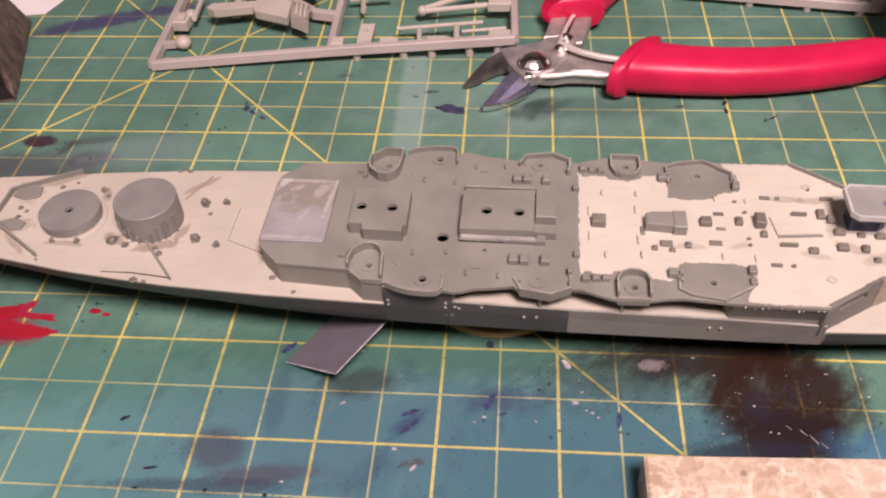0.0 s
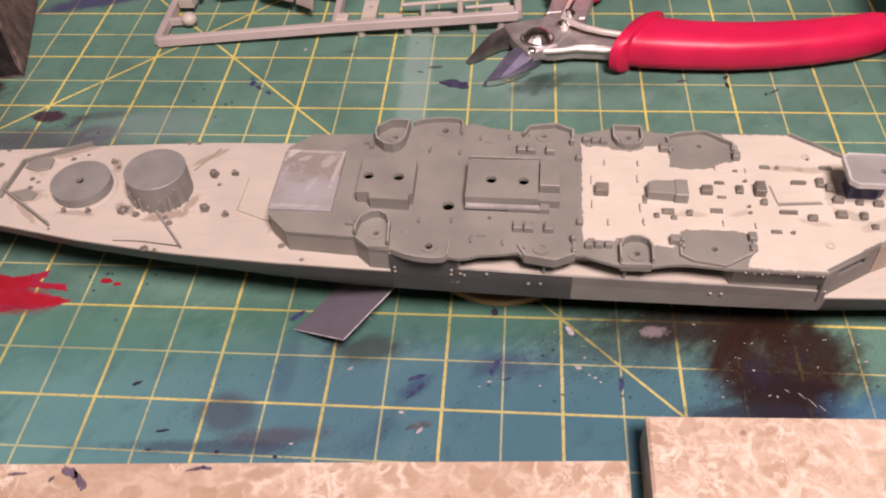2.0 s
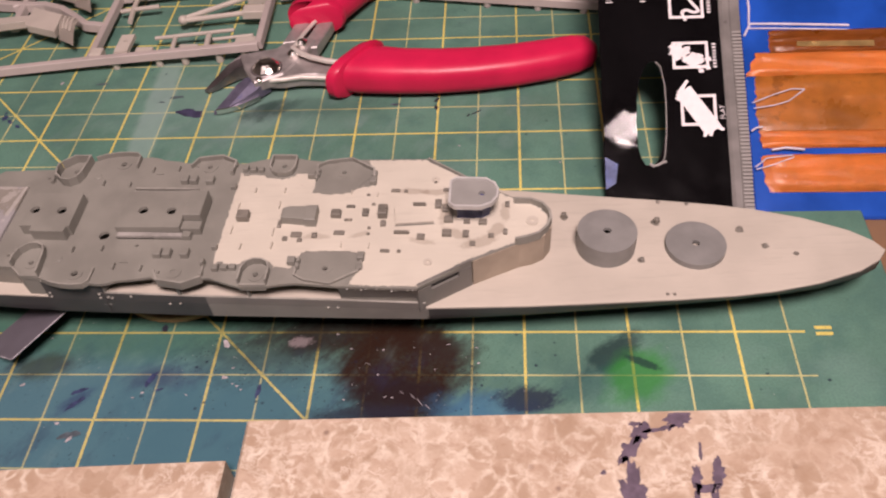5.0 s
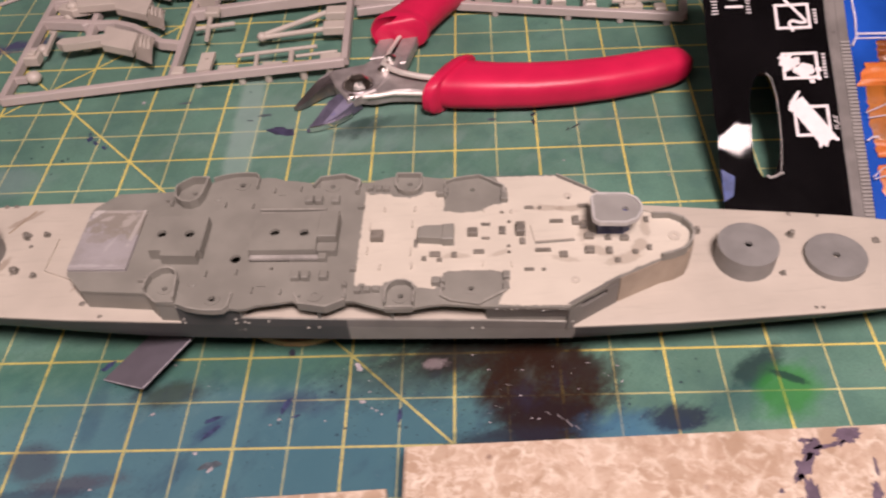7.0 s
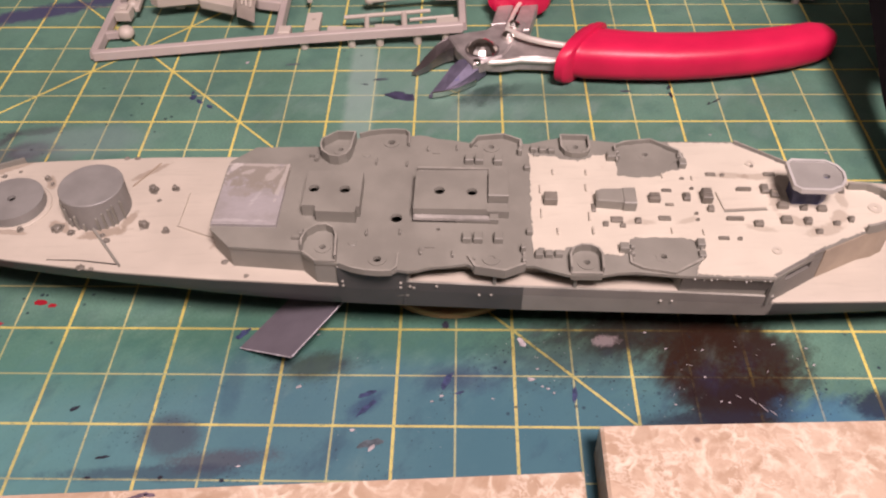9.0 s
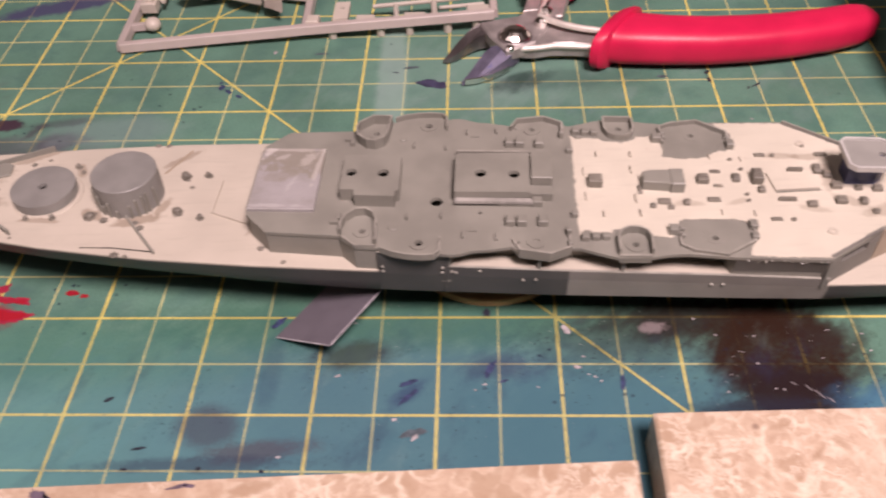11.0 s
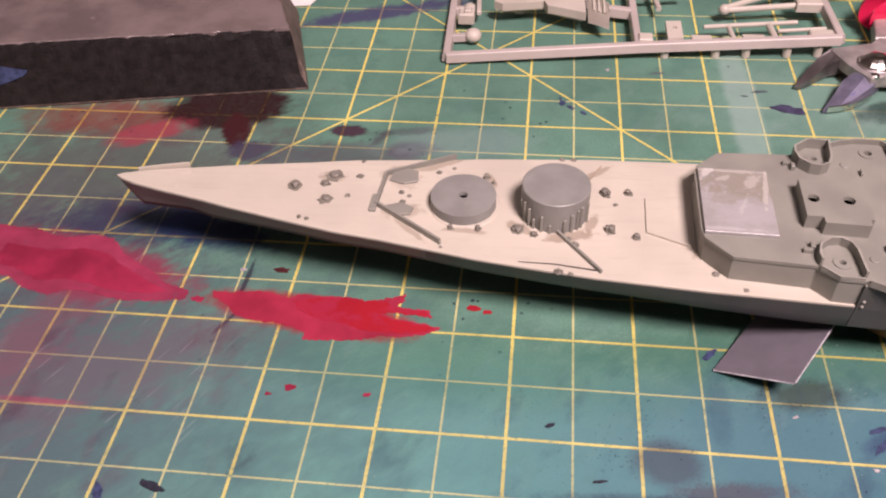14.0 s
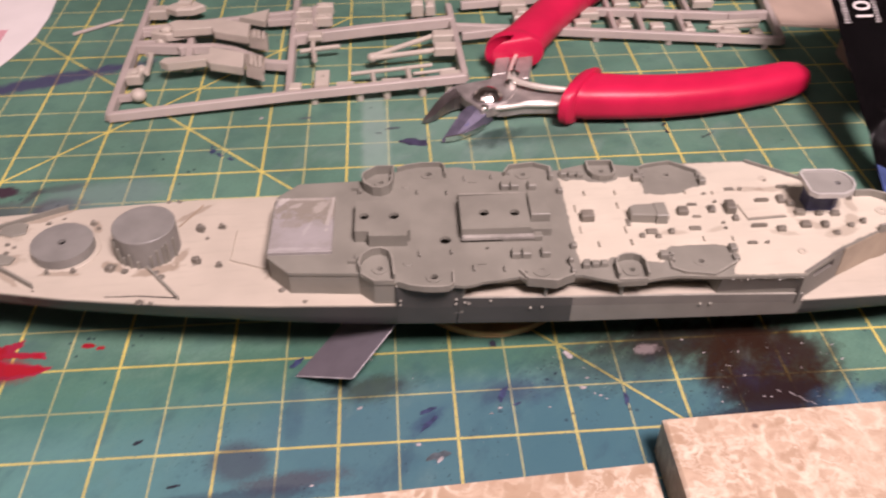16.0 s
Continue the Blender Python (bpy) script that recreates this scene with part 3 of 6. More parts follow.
def fence(bm, pts, z0, z1, thick, closed=False):
    """A thin upright wall along a line."""
    n = len(pts)
    left, right = [], []
    for i, (x, y) in enumerate(pts):
        ax, ay = pts[i - 1] if i > 0 or closed else pts[i]
        bx, by = pts[(i + 1) % n] if i < n - 1 or closed else pts[i]
        dx, dy = bx - ax, by - ay
        d = math.hypot(dx, dy) or 1
        ox, oy = -dy / d * thick / 2, dx / d * thick / 2
        left.append((x + ox, y + oy))
        right.append((x - ox, y - oy))
    rows = [[bm.verts.new((*p, z)) for p in side] for side, z in ((right, z0), (right, z1), (left, z1), (left, z0))]
    for i in range(n if closed else n - 1):
        j = (i + 1) % n
        for a, b in ((0, 1), (1, 2), (2, 3), (3, 0)):
            bm.faces.new((rows[a][i], rows[a][j], rows[b][j], rows[b][i]))
    if not closed:
        bm.faces.new([r[0] for r in rows])
        bm.faces.new([r[-1] for r in rows][::-1])
    return bm


def tube(bm, pts, r, n=10, r_end=None):
    """A round rod along a line of points."""
    rings = []
    for i, p in enumerate(pts):
        p = Vector(p)
        way = (Vector(pts[min(i + 1, len(pts) - 1)]) - Vector(pts[max(i - 1, 0)])).normalized()
        side = way.cross(Vector((0, 0, 1)))
        side = side.normalized() if side.length > 1e-4 else Vector((1, 0, 0))
        up = side.cross(way)
        k = r if r_end is None else r + (r_end - r) * i / (len(pts) - 1)
        rings.append([bm.verts.new(p + side * k * math.cos(a) + up * k * math.sin(a)) for a in (2 * math.pi * j / n for j in range(n))])
    for a, b in zip(rings, rings[1:]):
        ring_ops(bm, a, b)
    bm.faces.new(rings[0][::-1])
    bm.faces.new(rings[-1])
    return bm


def loft(bm, sections, n=24, square=2.6, slant=()):
    """Rounded sections (centre, half width, half height) along a bent grip, square to its way in the plan."""
    rings = []
    for i, (c, a, b) in enumerate(sections):
        c = Vector(c)
        way = Vector(sections[min(i + 1, len(sections) - 1)][0]) - Vector(sections[max(i - 1, 0)][0])
        side = Vector((-way.y, way.x, 0)).normalized()
        ring = []
        for j in range(n):
            u, v = math.cos(2 * math.pi * j / n), math.sin(2 * math.pi * j / n)
            k = (abs(u) ** square + abs(v) ** square) ** (-1 / square)
            lean = way.normalized() * (slant[i] * a * u * k if i < len(slant) else 0)
            ring.append(bm.verts.new(c + side * a * u * k + lean + Vector((0, 0, b * v * k))))
        rings.append(ring)
    for a, b in zip(rings, rings[1:]):
        ring_ops(bm, a, b)
    bm.faces.new(rings[0][::-1])
    bm.faces.new(rings[-1])
    return bm


def ball(bm, x, y, z, r, squash=1.0):
    bmesh.ops.create_icosphere(bm, subdivisions=2, radius=r, matrix=Matrix.Translation((x, y, z)) @ Matrix.Diagonal((1, 1, squash, 1)))
    return bm


def ragged(pts, step, amount, seed):
    """The polygon's outline cut into short steps and pushed in and out, as hand-brushed paint."""
    rng = random.Random(seed)
    out = []
    for (ax, ay), (bx, by) in zip(pts, pts[1:] + pts[:1]):
        n = max(1, round(math.hypot(bx - ax, by - ay) / step))
        for i in range(n):
            k = i / n
            out.append((ax + (bx - ax) * k + rng.uniform(-amount, amount), ay + (by - ay) * k + rng.uniform(-amount, amount)))
    return out


def sheet(bm, pts, z0, z1):
    """A thin flat patch over any outline."""
    low = [bm.verts.new((x, y, z0)) for x, y in pts]
    top = [bm.verts.new((x, y, z1)) for x, y in pts]
    ring_ops(bm, low, top)
    edges = [bm.edges.get((top[i], top[(i + 1) % len(top)])) for i in range(len(top))]
    bmesh.ops.triangle_fill(bm, use_beauty=True, use_dissolve=False, edges=edges, normal=(0, 0, 1))
    return bm


def mesh_of(name, bm, mats, smooth=False):
    bmesh.ops.recalc_face_normals(bm, faces=bm.faces)
    bmesh.ops.scale(bm, vec=(MM, MM, MM), verts=bm.verts)
    data = bpy.data.meshes.new(name)
    bm.to_mesh(data)
    bm.free()
    for m in mats if isinstance(mats, (list, tuple)) else [mats]:
        data.materials.append(m)
    if smooth:
        for p in data.polygons:
            p.use_smooth = True
        data.set_sharp_from_angle(angle=radians(35))
    return data


def part(name, bm, mats, parent=None, label="", smooth=False):
    ob = new(name, mesh_of(name, bm, mats, smooth))
    ob.parent = parent
    return tagged(ob, label) if label else ob


def thing(name, label, category, m=None, group="", kind=""):
    ob = new(name)
    ob.empty_display_size = 0.01
    if m is not None:
        ob.matrix_world = m
    return tagged(ob, label, category, group, kind)


# ---- room, table and mat ----
def room():
    for name, x0, x1, y0, y1, z0, z1 in (("floor", -1300, 1300, -1300, 1300, -800, -750), ("ceiling", -1300, 1300, -1300, 1300, 1500, 1550),
                                         ("wall_north", -1300, 1300, 1300, 1360, -750, 1500), ("wall_south", -1300, 1300, -1360, -1300, -750, 1500),
                                         ("wall_east", 1300, 1360, -1300, 1300, -750, 1500), ("wall_west", -1360, -1300, -1300, 1300, -750, 1500)):
        ob = part(name, box(bmesh.new(), x0, x1, y0, y1, z0, z1, 0), TABLE if name == "floor" else WALL_PAINT)
        tagged(ob, kind="structure")
    table = thing("work_table", "brown wooden work table under the cutting mat", "table")
    part("tabletop", box(bmesh.new(), -620, 520, -330, 420, -30, -2.2, 3), TABLE, table)
    for x in (-560, 460):
        for y in (-280, 370):
            part("leg", box(bmesh.new(), x - 30, x + 30, y - 30, y + 30, -750, -30, 0), TABLE, table)


HALF_INCH = 12.7


def cutting_mat():
    mat = thing("cutting_mat", "green cutting mat with yellow grid, stained with paint", "cutting mat")
    part("vinyl_sheet", box(bmesh.new(), -285, 168, -118, 262, -2.2, 0, 0.4), MAT, mat)
    for i in range(-21, 12):
        bold = i % 2 == 0
        w = 0.33 if bold else 0.22
        part("grid_line", box(bmesh.new(), i * HALF_INCH - w, i * HALF_INCH + w, -8 * HALF_INCH, 19 * HALF_INCH, 0.0, 0.05, 0), BOLD if bold else THIN, mat)
    for j in range(-8, 20):
        bold = j % 2 == 0
        w, lift = (0.29, 0.06) if bold else (0.20, 0.055)
        part("grid_line", box(bmesh.new(), -21 * HALF_INCH, 11.3 * HALF_INCH, j * HALF_INCH - w, j * HALF_INCH + w, 0.0, lift, 0), BOLD if bold else THIN, mat)
    for ax, ay, bx, by in ((-18, 18, 4.5, -4.5), (-20, -2, -4, 14)):
        part("diagonal_line", fence(bmesh.new(), [(ax * HALF_INCH, ay * HALF_INCH), (bx * HALF_INCH, by * HALF_INCH)], 0.0, 0.07, 0.62), BOLD, mat)
    for y in (1.2, -0.6):
        part("scale_mark", box(bmesh.new(), 146, 150, y - 0.5, y + 0.5, 0, 0.05, 0), BOLD, mat)


def paint_patch(name, label, pts, mats, seed, thick=0.16):
    ob = part(name, sheet(bmesh.new(), ragged(pts, 0.45, 0.26, seed), 0.0, thick), mats)
    return tagged(ob, label, "paint stain")


def paint_smear(name, label, pts, mats, seed, coats):
    """A thin first coat and the thicker patches of paint that lie on it."""
    t = thing(name, label, "paint stain")
    part("thin_coat", sheet(bmesh.new(), ragged(pts, 0.45, 0.3, seed), 0.0, 0.08), mats, t)
    for k, (outline, paint, words) in enumerate(coats):
        part("thick_coat", sheet(bmesh.new(), ragged(outline, 0.5, 0.32, seed + 20 + k), 0.06, 0.14 + 0.02 * k), paint, t, words)


room()
cutting_mat()

paint_smear("red_paint_smear", "long smear of dried glossy red paint on the mat",
            [(-170.9, 8.4), (-166, 8.1), (-161.5, 8.8), (-156.8, 8.9), (-152.6, 7.4), (-149.3, 8.8), (-144, 8.6), (-138.7, 8.9), (-134.6, 8.0), (-129.5, 9.0), (-126.4, 10.7), (-125.8, 8.6), (-127.8, 6.6), (-124.5, 6.4), (-120.2, 6.2), (-119.4, 3.9), (-122.3, 4.3),
             (-125.2, 4.8), (-128.8, 5.4), (-130.6, 4.5), (-127.8, 3.2), (-123.9, 2.6), (-120.6, 2.1), (-117, 1.1), (-120.2, -0.8), (-125, -1.9), (-130, -2), (-133.6, -3.3), (-139.7, -4.0), (-146.6, -4.3), (-146.5, -2.3), (-149.4, -1), (-154.2, -0.1), (-158.9, 0.2), (-163.4, 1.9), (-165.4, 4.2), (-168.8, 6.2)], RED_THIN, 3,
            [([(-151.0, 6.6), (-146, 7.9), (-139, 8.3), (-134.6, 7.4), (-130.0, 8.2), (-128.6, 6.4), (-125.0, 5.9), (-120.6, 5.8), (-120.2, 4.4), (-124.6, 4.4), (-129.0, 4.9), (-131.4, 4.2), (-128.0, 2.8), (-123.8, 2.1), (-118.4, 1.0), (-122.0, -0.6), (-128.0, -0.8), (-133.0, -0.9), (-138.0, 0.6), (-143.0, 1.4), (-146.6, 2.6), (-149.8, 4.4)], RED_PAINT, "bright red thicker paint")])
paint_smear("crimson_paint_smear", "wide smear of dried crimson paint on the mat",
            [(-238, 27), (-229.4, 26.4), (-220.2, 25.4), (-212.2, 23.0), (-205.1, 24.4), (-199.9, 23.6), (-195.3, 18.5), (-187.8, 14.2), (-181.9, 9.9), (-175.6, 7.7), (-175.9, 5.4), (-181.7, 4.3), (-189.2, 3.8), (-194.2, 4.3), (-199.7, 5.7), (-204.9, 6.2), (-208.3, 4.1), (-215.1, 5.8), (-220.7, 9.6), (-230, 7.0), (-238, 9)], CRIMSON_THIN, 4,
            [([(-226, 20), (-214, 18.4), (-205, 19.6), (-199.6, 18.4), (-194.0, 14.4), (-187.2, 10.6), (-181.0, 7.2), (-186.0, 6.2), (-193.8, 6.6), (-200.4, 8.4), (-206.0, 9.2), (-213.0, 8.4), (-220.0, 12.0), (-226, 13)], PINK_PAINT, "darker crimson thicker paint")])
for (px, py), pr, pm, seed in (((-110.5, 7.5), 1.6, RED_PAINT, 8), ((-107.5, 6.6), 1.1, RED_PAINT, 9), ((-173, 5.5), 1.6, PINK_PAINT, 10), ((-146, -17), 1.3, PINK_PAINT, 11), ((-150, -19), 0.8, PINK_PAINT, 12), ((-130, -17.5), 0.9, PINK_PAINT, 13)):
    paint_patch("paint_drop", "small dried drop of red paint on the mat", disc(px, py, pr, 9, pr * 0.55), pm, seed, 0.13)


spot_rng = random.Random(9)


def spot(x, y, turn, rx, ry, mats):
    """A small dab of dried paint with broken edges."""
    c, t = math.cos(radians(turn)), math.sin(radians(turn))
    pts = []
    phase = spot_rng.uniform(0, 6)
    for k in range(22):
        a = k * 2 * math.pi / 22
        q = 0.72 + 0.14 * math.sin(2 * a + phase) + 0.10 * math.sin(5 * a + 2 * phase) + spot_rng.uniform(-0.07, 0.07)
        u, v = rx * q * math.cos(a), ry * q * math.sin(a)
        pts.append((x + u * c - v * t, y + u * t + v * c))
    tagged(part("paint_spot", sheet(bmesh.new(), pts, 0.0, 0.10), mats), "small dark dab of dried paint on the mat", "paint stain", "paint dabs on the mat")


spot(-30, 88.5, -4, 5.8, 3.0, INK_PLUM)
spot(-92.2, 88.0, -20, 1.7, 1.5, INK_BLUE)
spot(-156, 16, 10, 2.6, 1.2, INK_RED)
spot(-166.5, -41.5, -25, 3.8, 1.2, INK_BLACK)
spot(-176, -44, -60, 3, 1.4, INK_BLUE)
spot(-14.6, -14, 60, 2.8, 1.2, INK_BLUE)
spot(-31.4, -21, 50, 3.4, 0.9, INK_BLUE)
spot(-31.5, -17.5, 20, 2.4, 0.9, INK_BLUE)
spot(-61, -1.5, 40, 2.6, 1.1, INK_BLUE)
spot(12.6, -17.4, 85, 3.4, 0.6, INK_BLUE)
spot(-30, -29.5, 20, 3.2, 1.4, INK_GREY)
spot(-93.3, -21.7, 20, 1.6, 0.6, INK_BLACK)
spot(-84, -33.2, 10, 1.7, 0.5, INK_BLACK)
spot(-85.6, -37.8, 0, 0.8, 0.5, INK_BLACK)
spot(-71.1, -37.6, 0, 0.8, 0.5, INK_BLACK)
spot(-58.7, -38.1, 0, 0.8, 0.5, INK_BLACK)
spot(-15.1, 1.3, 60, 1.6, 1.1, INK_BLACK)
spot(-89.8, 85.9, -35, 1.6, 1.0, INK_BLUE)
spot(-92.8, 90.4, -60, 0.9, 0.6, INK_BLUE)
spot(-86.3, 83.5, -30, 1.3, 1.0, INK_BLUE)
spot(-36.5, 97, 10, 2.6, 0.9, INK_GREY)
spot(-41, 94.5, 0, 1.2, 0.5, INK_GREY)
spot(-11.8, -17.0, 20, 1.2, 0.5, INK_BLUE)
spot(50.2, 92.6, 70, 1.5, 0.9, INK_BLACK)
spot(50.1, 88.8, 110, 1.7, 0.8, INK_BLACK)
spot(37.0, 90.7, 0, 2.6, 0.7, INK_GREY)
spot(-64.6, 105.1, 5, 2.4, 0.7, INK_GREY)
spot(63, 86, 35, 3.0, 0.35, INK_BLACK)
spot(60.5, 84.6, 60, 1.2, 0.4, INK_BLACK)

flake_rng = random.Random(5)


def flake(x, y, r, ry=0.6, turn=0.0):
    """A thin curled shard of old paint."""
    bm = bmesh.new()
    pts = []
    for k in range(9):
        a = k * 2 * math.pi / 9
        q = flake_rng.uniform(0.55, 1.05)
        u, v = r * q * math.cos(a), r * ry * q * math.sin(a)
        c, t = math.cos(radians(turn)), math.sin(radians(turn))
        pts.append((x + u * c - v * t, y + u * t + v * c))
    prism(bm, pts, 0.05, 0.17 + 0.05 * r, 0.05)
    tagged(part("paint_flake", bm, FLAKE), "small pale flake of dried paint on the mat", "paint flake", "paint flakes on the mat")


flake(-79, 106, 0.8, 0.8, 70)
flake(2.0, -3.6, 1.7, 0.6, 110)
flake(5.1, -10.8, 0.5)
flake(3.6, -13.5, 0.9)
flake(7.1, -16.0, 0.5)
flake(5.9, -15.3, 0.4)
flake(8.3, -17.0, 0.4)
flake(-15.7, -17.9, 0.6)
flake(-17.7, -19.3, 0.4)
flake(29.7, -0.6, 0.45)
flake(40.9, -12.6, 0.45)
flake(44.8, -19.1, 0.35)
flake(33.5, -19.7, 0.35)
flake(-4.8, -18.5, 0.35)
flake(64.5, -4.8, 0.4)
flake(43.1, -18.9, 0.4, 0.4, 20)
flake(49.8, -18.8, 1.2, 0.09, -50)
flake(51.6, -20.4, 1.5, 0.07, -55)
flake(53.4, -21.6, 1.1, 0.08, -48)
flake(47.0, -17.6, 0.7, 0.12, -40)
flake(41.7, -5.4, 0.4, 0.4, 30)
flake(33.7, -5.1, 0.4)
flake(38.4, -9.6, 0.6, 0.12, -20)
flake(54.6, -11.2, 0.5, 0.3, 60)
flake(65.0, -9.3, 0.5, 0.5, 20)
flake(57.6, -3.8, 0.7, 0.12, 10)
flake(-165, 15.5, 1.0)
flake(-46.4, -15.8, 0.8, 0.5, 30)
flake(-33.9, -26.4, 0.7)
flake(-29.6, -30.6, 1.1, 0.5, 40)
flake(-43.9, -1.7, 0.5)
flake(-56, -35, 0.5)
flake(88, 62, 0.5)
flake(58, 70, 0.5)

# ---- the model ship: s along it from the middle, p to its far side, z up ----
SHIP = Matrix(((0.99974, 0.02050, 0.00960, 0), (-0.02050, 0.99979, -0.00020, 17.3 * MM), (-0.00960, 0, 0.99995, 0), (0, 0, 0, 1)))


def line(x, xs, ys):
    return float(np.interp(x, xs, ys))


def deck_z(s):
    return line(s, [-195, -175, -150, -110, -50, 0, 55, 90, 170], [20.6, 19.8, 19.0, 18.4, 17.8, 16.8, 15.6, 15.2, 15.2])


def bow_bend(s):
    """How far the fore part is drawn in and bent to the far side (0 to 1)."""
    return line(s, [-187, -172, -130, -106], [0, 1, 1, 0])


def beam(s):
    """Half the deck's width."""
    return -0.6 * bow_bend(s) + line(s, [-191.5, -190.5, -187, -180, -165, -140, -128, -110, -86, -64, -44, 0, 54, 77, 100, 112, 125, 134, 145, 155, 160, 162],
                [0.15, 0.9, 2.2, 4.2, 7.8, 12.7, 14.2, 16.5, 18.9, 20.0, 20.4, 20.6, 20.5, 19.2, 17.3, 16.3, 14.9, 13.4, 10.6, 6.6, 3.2, 0.2])


STATIONS = [-191.5, -190.5, -189, -187, -184, -180, -175, -170, -165, -158, -150, -140, -130, -120, -110, -98, -86, -75, -64, -54, -44, -30, -15, 0, 20, 40, 54, 66, 77, 90, 100, 112, 120, 125, 130, 134, 140, 145, 150, 155, 158, 160, 161.4, 162]


def keel_z(s):
    return line(s, [-187, -154, -125, -81, -55, -30, 0, 40, 75, 113, 162], [13.0, 13.7, 13.2, 12.5, 11.2, 10.4, 9.9, 9.9, 10.4, 11.2, 11.6])


def hull_mesh():
    bm = bmesh.new()
    rows = []
    for s in STATIONS:
        w, z = beam(s), deck_z(s) - 0.45
        foot = min(max(s, -187 + (s + 191.5) * 0.25), 160)
        flare = line(s, [-191.5, -170, -130, -80, -40, 60, 130, 162], [0.1, 1.6, 2.0, 1.4, 0.5, 0.5, 1.6, 0.1])
        wb = max(0.08, w - flare)
        if s < -170:
            wb = max(0.08, beam(foot) * 0.62 - 0.6)
        rows.append([(s, w, z), (s * 0.6 + foot * 0.4, w * 0.55 + wb * 0.45, z * 0.55 + keel_z(s) * 0.45), (foot, wb, keel_z(s) + 0.9), (foot, wb * 0.97, keel_z(s))])
    verts = []
    for r in rows:
        mid = 0.4 * bow_bend(r[0][0])
        ring = [bm.verts.new((s, mid - w, z)) for s, w, z in r] + [bm.verts.new((s, mid + w, z)) for s, w, z in r[::-1]]
        verts.append(ring)
    for k, (a, b) in enumerate(zip(verts, verts[1:])):
        mid = (STATIONS[k] + STATIONS[k + 1]) / 2
        paint = 2 if mid < -118 else 0 if mid < -1 or mid > 54 else 1
        for i in range(8):
            j = (i + 1) % 8
            f = bm.faces.new((a[i], b[i], b[j], a[j]))
            f.material_index = 3 if i in (2, 3, 4) else paint
    bm.faces.new(verts[0])
    bm.faces.new(verts[-1][::-1])
    return bm


def deck_mesh():
    """The beige main deck, a thin skin over the whole hull with its edge."""
    bm = bmesh.new()
    rows = [[bm.verts.new((s, 0.4 * bow_bend(s) + q * (beam(s) - 0.12), deck_z(s) - drop)) for q, drop in ((-1, 0.5), (-1, 0.06), (-0.97, 0), (0, 0), (0.97, 0), (1, 0.06), (1, 0.5))] for s in STATIONS]
    for a, b in zip(rows, rows[1:]):
        for i in range(6):
            bm.faces.new((a[i], b[i], b[i + 1], a[i + 1]))
    return bm


NEAR_EDGE = [(-65.7, -9.0), (-65.2, -11.2), (-60.3, -16.2), (-44.8, -17.0), (-44.6, -17.6), (-41.6, -20.0), (-37.0, -20.2), (-36.4, -20.6), (-34.0, -21.8), (-31.0, -22.5), (-28.0, -22.7), (-25.5, -22.5),
             (-24.4, -21.6), (-22.2, -21.9), (-20.3, -21.6), (-18.0, -20.7), (-14.5, -20.3), (-10.2, -19.4), (-8.6, -20.6), (-2.4, -21.6), (1.6, -19.6),
             (3.6, -19.5), (6.3, -20.5), (9.1, -21.4), (10.9, -21.9), (17.4, -21.7), (20.5, -21.0), (24.0, -20.6), (26.0, -20.7), (32.0, -21.2), (33.6, -21.3), (51.8, -21.7), (63.6, -13.2), (74.6, -7.3)]
STERN_ROUND = [(77.8, -6.3), (80.5, -4.6), (82.0, -1.8), (82.2, 0.8)]
TOP = 24.05


def mirrored(pts):
    return [(x, -y) for x, y in pts]


ship = thing("model_ship", "half-painted plastic warship kit, grey superstructure and beige decks", "model ship", SHIP)
hull = part("hull", hull_mesh(), [GREY_HULL, GREY_LIGHT, GREY_BOW, BLACK_PAINT], ship, "grey camouflage hull with black waterline", True)
main_deck = part("main_deck", deck_mesh(), BEIGE, ship, "beige painted main deck")


def superstructure_mesh():
    bm = bmesh.new()
    full = NEAR_EDGE + STERN_ROUND + mirrored(STERN_ROUND[:3])[::-1] + mirrored(NEAR_EDGE)[::-1]
    holes = [(-25.7, -6.5, 1.3), (-40.4, -15.8, 0.6), (-40.4, 15.8, 0.6), (-28.7, -18.9, 0.85), (-28.7, 18.9, 0.85), (14.4, -18.4, 0.6), (14.4, 18.4, 0.6), (30.3, -16.2, 0.6), (30.3, 16.2, 0.6), (-5.2, 17.9, 0.6), (-16.5, -9.7, 0.45), (-44.0, -1.0, 1.2), (-37.2, -1.1, 1.25), (-16.6, -0.8, 1.25), (-9.5, -1.0, 1.2)]
    pierced(bm, full, 23.3, TOP, holes, 0.7)
    # the houses below the deck slab, down to the main deck
    fore = [(-65.5, -8.9), (-65.0, -11.0), (-60.2, -16.0), (-44.9, -16.8), (-41.6, -19.8), (-22.3, -20.5), (-21.0, -16.6), (32.5, -16.6), (33.8, -20.1), (51.4, -20.2), (63.2, -12.4), (74.6, -7.0)] + [(x - 0.2, y * 0.96) for x, y in STERN_ROUND]
    prism(bm, fore + mirrored(fore[:-1])[::-1], 14.6, 23.35, 0.0, False)
    return bm


house = part("superstructure", superstructure_mesh(), GREY, ship, "bare grey plastic superstructure with round locating holes")


